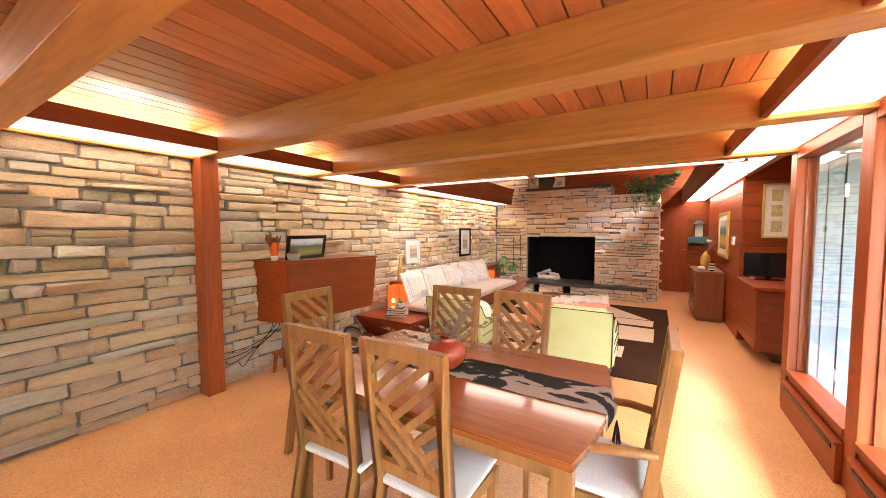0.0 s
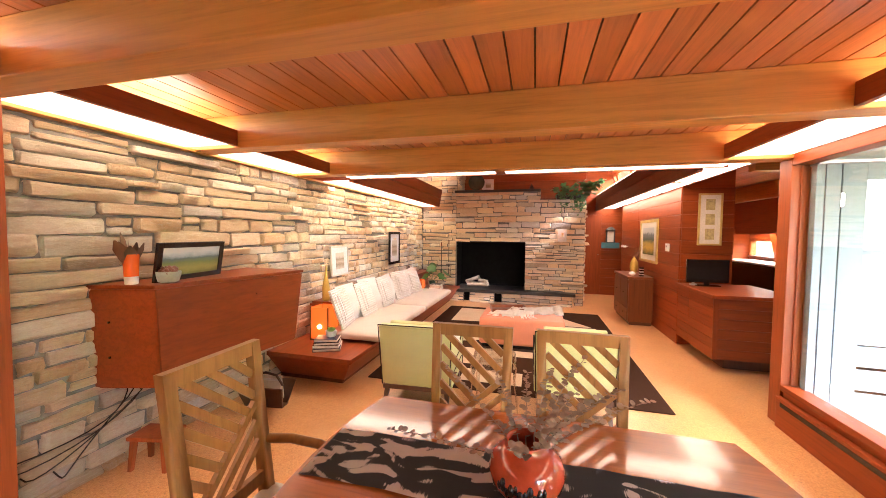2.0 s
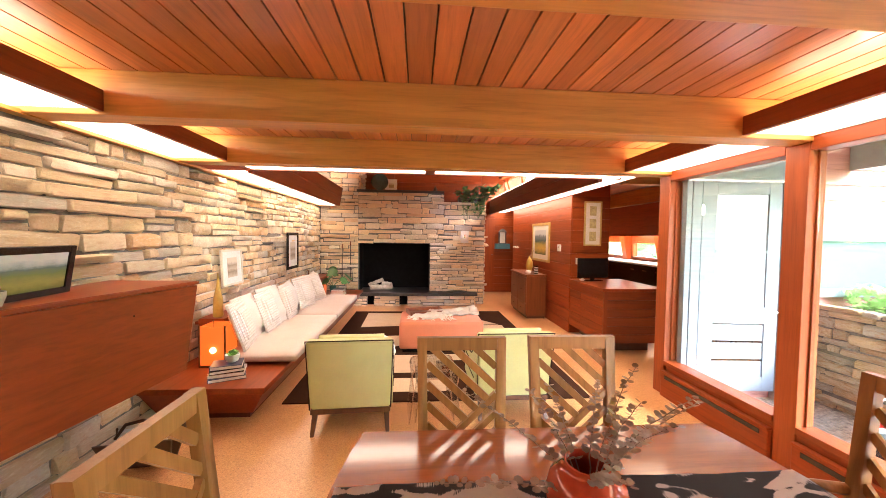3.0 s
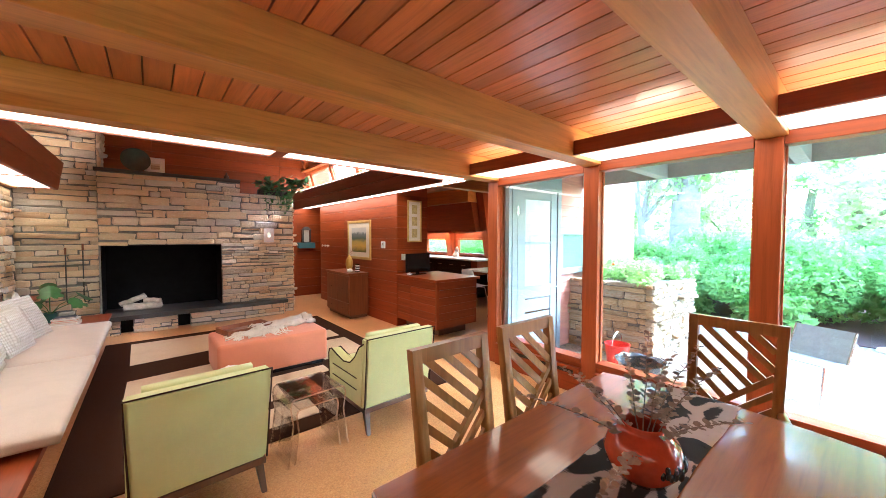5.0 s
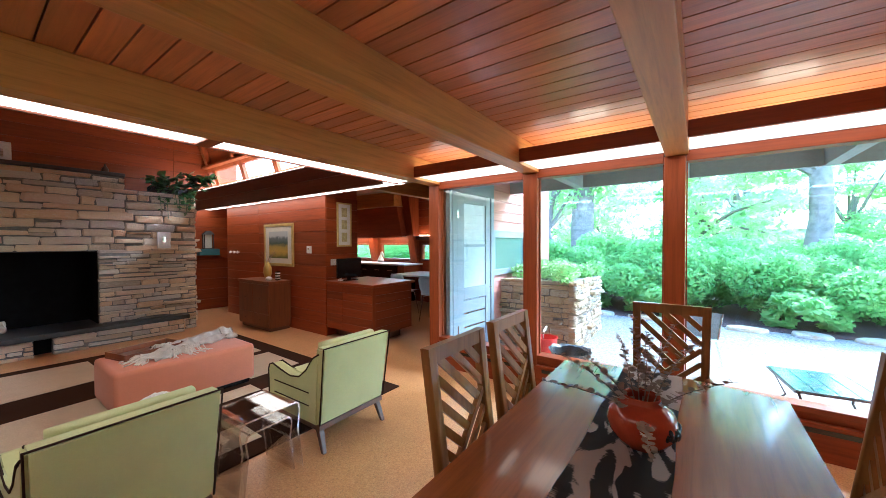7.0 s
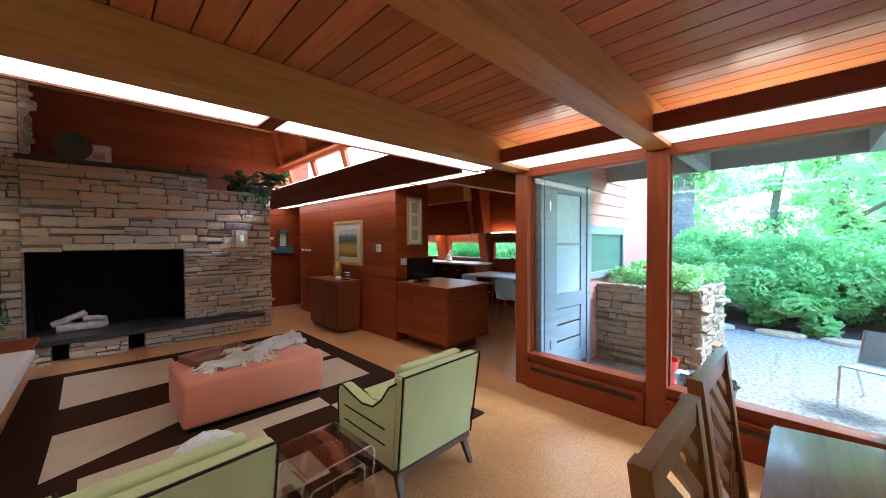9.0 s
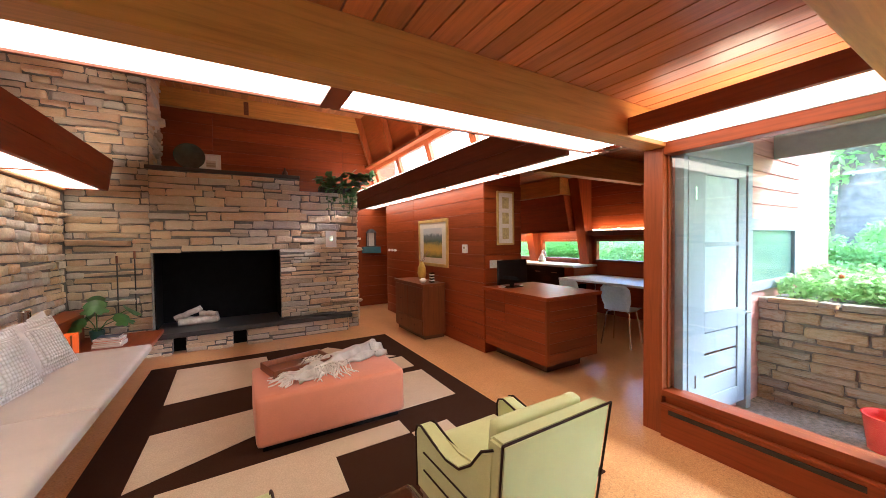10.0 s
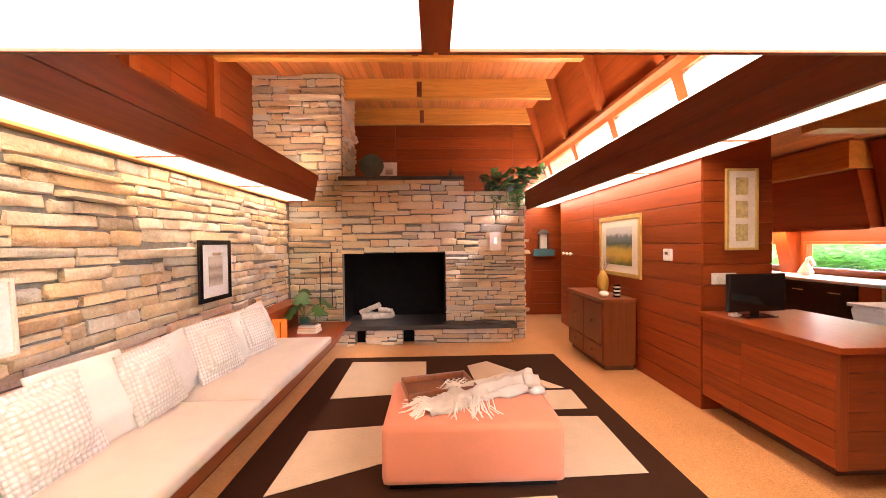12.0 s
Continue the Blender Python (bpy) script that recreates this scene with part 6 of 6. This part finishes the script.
def shell_chair(x, y, turn):
    c = thing("shell_chair", x, y, 0, "white bent-ply chair on steel legs", "chair", "kitchen chairs", turn=turn)
    bm = bmesh.new()
    rows = []
    for i in range(15):
        q = i / 14
        if q < 0.5:
            yy, zz = 0.2 - 0.38 * q / 0.5, 0.4 - 0.02 * math.sin(math.pi * q)
        else:
            e = (q - 0.5) / 0.5
            yy, zz = -0.18 - 0.09 * e, 0.41 + 0.34 * e
        wd = 0.2 * (1 - 0.18 * math.exp(-((q - 0.52) / 0.1) ** 2)) * (1 if q < 0.9 else 1 - 0.25 * ((q - 0.9) / 0.1) ** 2)
        rows.append([bm.verts.new((wd * v, yy + (0.03 * v * v if q > 0.5 else 0), zz + (0.012 * v * v if q < 0.5 else 0))) for v in (-1, -0.6, -0.2, 0.2, 0.6, 1)])
    for a, b in zip(rows, rows[1:]):
        for j in range(5):
            bm.faces.new((a[j], a[j + 1], b[j + 1], b[j]))
    bmesh.ops.solidify(bm, geom=bm.faces[:], thickness=0.012)
    part("shell", bm, M["white"], c, "white moulded shell", smooth="all")
    for sx in (-1, 1):
        for sy in (-1, 1):
            part("leg", tube([(sx * 0.08, sy * 0.05, 0.375), (sx * 0.15, sy * 0.12, 0.36), (sx * 0.2, sy * 0.2, FLOOR)], 0.01, 8), M["steel"], c, "steel leg")
    return c


k0 = shell_chair(3.1, 5.5, -80)
for x, y, t in ((3.25, 6.35, -95), (3.0, 4.75, -85)):
    copy_thing(k0, pose(x * K, y * K, 0, 0, 0, t))
bx = thing("orange_box", 4.35, 5.55, 0.676, "small orange carton on the kitchen table", "box")
part("carton", box(-0.06, 0.06, -0.06, 0.06, 0, 0.13, 0.003), M["salmon"], bx)

# ---- outside ----
wd = thing("door_outside", 1.46, 3.86, -0.02, "white exterior door with two glass panes", "door", kind="structure", turn=-4)
DW = 0.76
for nm, a in (("stile", (0, 0.14, 0, 2.05)), ("stile", (DW - 0.12, DW, 0, 2.05)), ("rail", (0.14, DW - 0.12, 1.90, 2.05)), ("rail", (0.14, DW - 0.12, 1.34, 1.375)), ("rail", (0.14, DW - 0.12, 0.66, 0.82)), ("rail", (0.14, DW - 0.12, 0, 0.14))):
    part(nm, box(a[0], a[1], 0, 0.035, a[2], a[3], 0.003), M["white_dimmed"], wd)
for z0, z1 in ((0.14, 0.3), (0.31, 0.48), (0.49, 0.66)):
    part("panel", box(0.14, DW - 0.12, 0.01, 0.025, z0, z1 - 0.01, 0.004), M["white_dimmed"], wd)
for z0, z1 in ((0.82, 1.34), (1.375, 1.90)):
    part("pane", box(0.14, DW - 0.12, 0.014, 0.02, z0, z1), mottled("blue_glass", (0.42, 0.48, 0.52), 0.15, 2, 0.1), wd, "pale frosted pane")
part("door_handle", tube([(DW - 0.05, -0.01, 0.78), (DW - 0.05, -0.05, 0.78), (DW - 0.11, -0.05, 0.78)], 0.01, 8), M["steel"], wd)
for z in (0.25, 1.7):
    part("hinge", box(-0.008, 0.012, -0.008, 0.004, z, z + 0.1), M["steel"], wd)
dt = thing("door_trim", 1.46, 3.86, -0.1, "white painted door casing outside", "trim", kind="structure", turn=-4)
part("jamb", box(-0.10, -0.012, -0.01, 0.1, 0, 2.1, 0.004), M["white_dimmed"], dt)
part("side_board", box(-0.155, -0.104, -0.005, 0.06, 0, 2.1, 0.004), M["white_dimmed"], dt)
part("jamb", box(DW + 0.01, DW + 0.085, -0.01, 0.1, 0, 2.1, 0.004), M["white_dimmed"], dt)
part("head", box(-0.15, DW + 0.085, -0.012, 0.1, 2.101, 2.3, 0.004), M["white_dimmed"], dt)
sk = bpy.data.objects["wall_kitchen_south"]
z = -0.1
while z < 2.3:
    for a, b in (((2.32, 3.70),) if not 0.85 < z < 1.5 else ((3.54, 3.70),)):
        bm = prism([(a, -0.022, 0), (b, -0.022, 0), (b, 0, 0), (a, 0, 0)], [(a, -0.006, 0.15), (b, -0.006, 0.15), (b, 0, 0.15), (a, 0, 0.15)])
        ob = part("clapboard", bm, M["siding"], sk)
        ob.location = Vector((0, 3.869, z)) * K
    z += 0.15
gw = thing("window_outside", 2.33, 3.86, 0.9, "white framed window in the clapboard wall", "window", kind="structure")
for a in ((0, 1.2, 0, 0.08), (0, 1.2, 0.55, 0.66), (0, 0.07, 0.08, 0.55), (1.13, 1.2, 0.08, 0.55)):
    part("frame", box(a[0], a[1], -0.04, 0.02, a[2], a[3], 0.004), M["white_dimmed"], gw)
part("pane", box(0.07, 1.13, -0.01, 0.0, 0.08, 0.55), material("dark_pane", (0.10, 0.16, 0.13), 0.05), gw, "dark reflecting pane")

planter = thing("stone_planter", 2.6, 2.74, -0.12, "dry-stone planter wall full of green plants", "planter")
part("core", box(0.05, 1.7, 0.05, 1.1, 0, 0.93), M["mortar"], planter, smooth=False)
PL = planter


def leaf_cloud(blobs, n, size, seed, flat=0.3):
    """Many small leaves scattered through uneven blobs (centre, radii)."""
    r = np.random.RandomState(seed)
    vs, fs = [], []
    w = np.array([b[1][0] * b[1][1] * b[1][2] for b in blobs]) ** 0.67
    pick = r.choice(len(blobs), n, p=w / w.sum())
    c = np.array([b[0] for b in blobs])[pick]
    rad = np.array([b[1] for b in blobs])[pick]
    d = r.normal(size=(n, 3))
    d /= np.linalg.norm(d, axis=1)[:, None]
    p = c + d * rad * (r.uniform(0.45, 1.05, n) ** 0.6)[:, None]
    a = r.normal(size=(n, 3))
    a[:, 2] *= 0.6
    a /= np.linalg.norm(a, axis=1)[:, None]
    b = np.cross(a, d + 0.4 * r.normal(size=(n, 3)))
    b /= np.linalg.norm(b, axis=1)[:, None] + 1e-6
    s = (size * r.uniform(0.6, 1.4, n))[:, None]
    quad = np.stack([p - a * s, p + b * s * 0.5, p + a * s, p - b * s * 0.5], 1).reshape(-1, 3)
    me = bpy.data.meshes.new("leaves")
    me.from_pydata((quad * K).tolist(), [], [(4 * i, 4 * i + 1, 4 * i + 2, 4 * i + 3) for i in range(n)])
    return me


def foliage(name, me, mat, parent=None, label=""):
    if not me.materials:
        me.materials.append(mat)
    ob = new(name, me)
    ob.parent = parent
    return tagged(ob, label) if label else ob


rnd = random.Random(31)
bl = [((rnd.uniform(0.1, 1.6), rnd.uniform(0.1, 1.0), 0.97 + rnd.uniform(0, 0.12)), (0.16, 0.16, 0.13)) for k in range(30)]
foliage("plants", leaf_cloud(bl, 7000, 0.03, 1), M["bush"], planter, "dense green planting")
flw = bmesh.new()
for k in range(3):
    bmesh.ops.create_icosphere(flw, subdivisions=1, radius=0.022, matrix=Matrix.Translation((rnd.uniform(0.02, 0.5), rnd.uniform(0.1, 0.9), 1.08 + rnd.uniform(0, 0.08))))
part("flowers", flw, M["orange"], planter, "orange blossoms")
bk = thing("red_bucket", 2.28, 3.02, -0.1, "red plastic bucket with a wire handle", "bucket")
part("pail", lathe([(0.1, 0), (0.105, 0.004), (0.135, 0.24), (0.142, 0.25), (0.13, 0.25), (0.1, 0.02)], 28), material("red_plastic", (0.62, 0.03, 0.02), 0.4), bk)
part("handle", tube([(-0.135, 0, 0.24), (-0.1, 0, 0.34), (0, 0, 0.39), (0.1, 0, 0.34), (0.135, 0, 0.24)], 0.005, 6), M["steel"], bk)
tb = thing("plastic_bag_bin", 1.86, 2.6, -0.1, "low bin lined with a crumpled silver-black bag", "bin")
bm = lathe([(0.17, 0), (0.18, 0.01), (0.21, 0.22), (0.235, 0.26), (0.2, 0.24), (0.17, 0.05)], 36)
for v in bm.verts:
    v.co *= 1 + 0.10 * noise.noise(v.co * 12)
part("bag", bm, material("bag_film", (0.035, 0.04, 0.045), 0.2), tb)
gc = thing("garden_chair", 2.87, 1.5, -0.1, "pale wire garden chair with a slung back", "garden chair", turn=70)
for s in (-1, 1):
    part("frame", tube([(s * 0.22, 0.26, 0), (s * 0.22, 0.22, 0.36), (s * 0.22, -0.16, 0.33), (s * 0.22, -0.3, 0.62)], 0.01, 8), M["steel"], gc)
    part("rear_leg", tube([(s * 0.22, -0.1, 0.33), (s * 0.22, -0.3, 0)], 0.01, 8), M["steel"], gc)
part("sling", prism([(-0.21, 0.22, 0.36), (0.21, 0.22, 0.36), (0.21, -0.16, 0.33), (-0.21, -0.16, 0.33)], [(-0.21, 0.22, 0.37), (0.21, 0.22, 0.37), (0.21, -0.16, 0.342), (-0.21, -0.16, 0.342)]), M["eave"], gc)
part("sling_back", prism([(-0.21, -0.16, 0.33), (0.21, -0.16, 0.33), (0.21, -0.3, 0.62), (-0.21, -0.3, 0.62)], [(-0.21, -0.15, 0.335), (0.21, -0.15, 0.335), (0.21, -0.29, 0.625), (-0.21, -0.29, 0.625)]), M["eave"], gc)
gt = thing("garden_table", 1.74, 0.6, -0.1, "low garden table with a teal tiled top", "garden table", turn=8)
TEAL = mottled("teal_tile", (0.03, 0.12, 0.13), 0.15, 6, 0.5)
part("rim", box(-0.3, 0.3, -0.3, 0.3, 0.36, 0.372), M["slab"], gt)
for i in range(5):
    for j in range(5):
        part("tile", box(-0.29 + 0.117 * i, -0.178 + 0.117 * i, -0.29 + 0.117 * j, -0.178 + 0.117 * j, 0.373, 0.38, 0.002), TEAL, gt)
for sx in (-1, 1):
    for sy in (-1, 1):
        part("leg", tube([(sx * 0.27, sy * 0.27, 0.36), (sx * 0.2, sy * 0.2, 0.18), (sx * 0.3, sy * 0.3, 0)], 0.009, 8), M["slab"], gt)
rnd = random.Random(41)
for k in range(14):
    y = -6 + 0.75 * k
    w, d = rnd.uniform(0.25, 0.34), rnd.uniform(0.16, 0.22)
    ring = [(w * math.cos(q) * rnd.uniform(0.85, 1.1), d * math.sin(q) * rnd.uniform(0.85, 1.1)) for q in [2 * math.pi * i / 9 for i in range(9)]]
    sst = thing("edging_stone", 5.5 + rnd.uniform(-0.1, 0.15), y, -0.1, "flat grey edging stone by the bed", "stone", "edging stones", turn=90)
    part("slab", prism([(a, b, 0) for a, b in ring], [(a * 0.94, b * 0.94, 0.05) for a, b in ring], 0.008), M["stone_out"], sst)
setting("mulch_bed", box(5.6, 11, -14, 9, -0.139, -0.09), mottled("mulch", (0.10, 0.055, 0.045), 0.95, 40, 0.5, relief=0.9), "dark mulch bed below the hedge", "soil")
HB = []
for v in range(3):
    r = random.Random(50 + v)
    bl = [((r.uniform(-0.6, 0.6), r.uniform(-0.7, 0.7), r.uniform(0.3, 1.0)), (r.uniform(0.3, 0.5), r.uniform(0.35, 0.55), r.uniform(0.3, 0.42))) for q in range(9)]
    HB.append(leaf_cloud(bl, 9500, 0.045, 60 + v))
for k in range(20):
    y = -12 + 1.05 * k
    for row in range(2):
        b = thing("hedge_bush", 6.9 + 1.5 * row + rnd.uniform(-0.3, 0.3), y + rnd.uniform(-0.3, 0.3), -0.1, "dense green hedge bush beyond the terrace", "bush", "hedge bushes", turn=rnd.uniform(0, 360))
        foliage("leaves", HB[(k + row) % 3], M["bush"], b)
        b.scale = (1, 1, rnd.uniform(0.95, 1.18) + 0.15 * row)
bl = [((rnd.uniform(-0.3, 0.3), rnd.uniform(-0.3, 0.3), rnd.uniform(0.15, 0.5)), (0.22, 0.22, 0.18)) for q in range(7)]
HY = leaf_cloud(bl, 1500, 0.075, 77)
for x, y in ((6.0, -0.1), (6.0, 2.2), (6.1, -2.6), (6.2, 3.6), (5.9, -5.0)):
    b = thing("hydrangea", x, y, -0.1, "pale green leafy shrub in front of the hedge", "shrub", "front shrubs", turn=rnd.uniform(0, 360))
    foliage("leaves", HY, M["light_leaf"], b)

TREES = []
for v in range(5):
    r = random.Random(90 + v)
    bl = []
    low = 3.2 if v < 3 else 0.5
    for q in range(26):
        a, rr = r.uniform(0, 6.28), r.uniform(0.3, 2.6)
        bl.append(((rr * math.cos(a), rr * math.sin(a), r.uniform(low, 6.8)), (r.uniform(0.5, 1.0), r.uniform(0.5, 1.0), r.uniform(0.4, 0.7))))
    TREES.append((leaf_cloud(bl, 5500 if v < 3 else 8000, 0.11, 120 + v), bl))


def tree(x, y, size, v, bend=0.0, label="tall leafy tree beyond the hedge", girth=0.24):
    t = thing("tree", x, y, -0.15, label, "tree", "garden trees", turn=v * 77 + x * 10)
    pts = [(bend * math.sin(q * 0.9) * 0.5, 0.12 * math.sin(q * 1.7), q) for q in (0, 0.8, 1.6, 2.4, 3.2, 4.2)]
    bm = tube(pts, girth, 12, r_end=girth * 0.6)
    for ctr, _ in TREES[v][1][:7]:
        tube([pts[3], (Vector(pts[4]) + Vector(ctr)) * 0.5 + Vector((0, 0, -0.2)), ctr], girth * 0.4, 6, bm, 0.03)
    part("trunk", bm, M["bark"], t)
    foliage("crown", TREES[v][0], M["tree_leaf"] if v < 3 else M["hazed_leaf"], t)
    t.scale = (size,) * 3


tree(9.6, 4.35, 1.3, 0, 0.1, "stout old tree with pale bark beyond the hedge", 0.32)
tree(9.5, 5.3, 0.8, 1, 0.9, "bent young tree beyond the hedge", 0.16)
tree(11.2, -0.9, 1.35, 2, 0.5, "leaning old tree with pale bark beyond the hedge", 0.22)
tree(12.5, 1.3, 0.8, 4)
tree(13.5, -5.0, 1.2, 1)
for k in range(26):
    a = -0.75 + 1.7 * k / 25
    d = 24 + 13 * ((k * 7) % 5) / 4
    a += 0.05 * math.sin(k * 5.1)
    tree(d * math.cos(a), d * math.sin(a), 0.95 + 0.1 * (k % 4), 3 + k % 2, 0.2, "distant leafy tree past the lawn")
for k in range(34):
    a = -0.8 + 1.8 * k / 33 + rnd.uniform(-0.02, 0.02)
    d = 21 + rnd.uniform(0, 14)
    b = thing("far_shrub", d * math.cos(a), d * math.sin(a), -0.15, "rounded green shrub far across the lawn", "shrub", "far shrubs", turn=rnd.uniform(0, 360))
    foliage("leaves", HB[k % 3], M["bush"], b)
    b.scale = (1.6, 2.2, rnd.uniform(0.9, 1.7))
hs = thing("far_house", 34, -4, -0.15, "low far house with a red roof", "house")
part("wall", box(-3, 3, -5, 5, 0, 2.4), M["white"], hs)
part("roof", prism([(-3.4, -5.4, 2.4), (3.4, -5.4, 2.4), (3.4, 5.4, 2.4), (-3.4, 5.4, 2.4)], [(0, -4, 3.6), (0.2, -4, 3.6), (0.2, 4, 3.6), (0, 4, 3.6)]), M["siding"], hs)

# ---- stones, laid last ----
X, Y, Z = Vector((1, 0, 0)), Vector((0, 1, 0)), Vector((0, 0, 1))
lay(wall_west, courses(-2.3, 8.62, FLOOR, 2.06, 1, low=0.065, high=0.135, long=1.1, ledges=0.05), lambda u, z: (Vector((WEST, u, z)), Y, X), lambda u, z: abs(u - 2.2), M["stone"], M["stone_j"], 1)


def face(name, u0, u1, z0, z1, seed, place, skip=None, near=lambda u, z: 0, high=0.12, label=""):
    holder = thing(name, 0, 0, 0, label or "coursed ledge stones of the fireplace", "stonework", kind="structure")
    lay(holder, courses(u0, u1, z0, z1, seed, skip, high * 0.55, high, 1.1, 0.16), place, near, M["stone_pale"], M["stone_pale_j"], seed)


face("breast_stones", FX1, 0.27, FLOOR, FZ1, 3, lambda u, z: (Vector((u, FY, z)), X, -Y), high=0.09)
face("breast_stones", -2.57, 0.27, FZ1, 2.22, 4, lambda u, z: (Vector((u, FY, z)), X, -Y), near=lambda u, z: abs(u + 1) + abs(z - 1.5), high=0.14)
face("breast_stones", -2.57, -0.66, 2.222, 2.395, 5, lambda u, z: (Vector((u, FY, z)), X, -Y))
face("breast_end_stones", FY, 9.5, FLOOR, 2.22, 6, lambda u, z: (Vector((0.27, u, z)), Y, X))
face("chimney_stones", -3.42, -2.57, FLOOR, 2.5, 7, lambda u, z: (Vector((u, FY + 0.1, z)), X, -Y))
face("chimney_stones", -3.95, -2.57, 2.5, 4.04, 8, lambda u, z: (Vector((u, FY + 0.1, z)), X, -Y))
face("chimney_side_stones", FY + 0.1, 9.6, 2.46, 4.04, 9, lambda u, z: (Vector((-2.57, u, z)), Y, X))
for a, b in HEARTH:
    face("hearth_stones", a, b, FLOOR, 0.122, 10 + int(a * 10), lambda u, z: (Vector((u, 8.44, z)), X, -Y), high=0.08)
face("hearth_stones", 8.44, FY, FLOOR, 0.122, 44, lambda u, z: (Vector((0.03, u, z)), Y, X), high=0.08)
PO = Vector((2.6, 2.74, -0.12))
lay(PL, courses(0.0, 1.12, 0.0, 0.95, 51, None, 0.05, 0.1, 0.9), lambda u, z: (PO + Vector((0.05, u, z)), Y, -X), lambda u, z: 0, M["stone_out"], M["stone_j"], 51)
lay(PL, courses(0.0, 1.7, 0.0, 0.95, 52, None, 0.05, 0.1, 0.9), lambda u, z: (PO + Vector((u, 0.05, z)), X, -Y), lambda u, z: 0, M["stone_out"], M["stone_j"], 52)
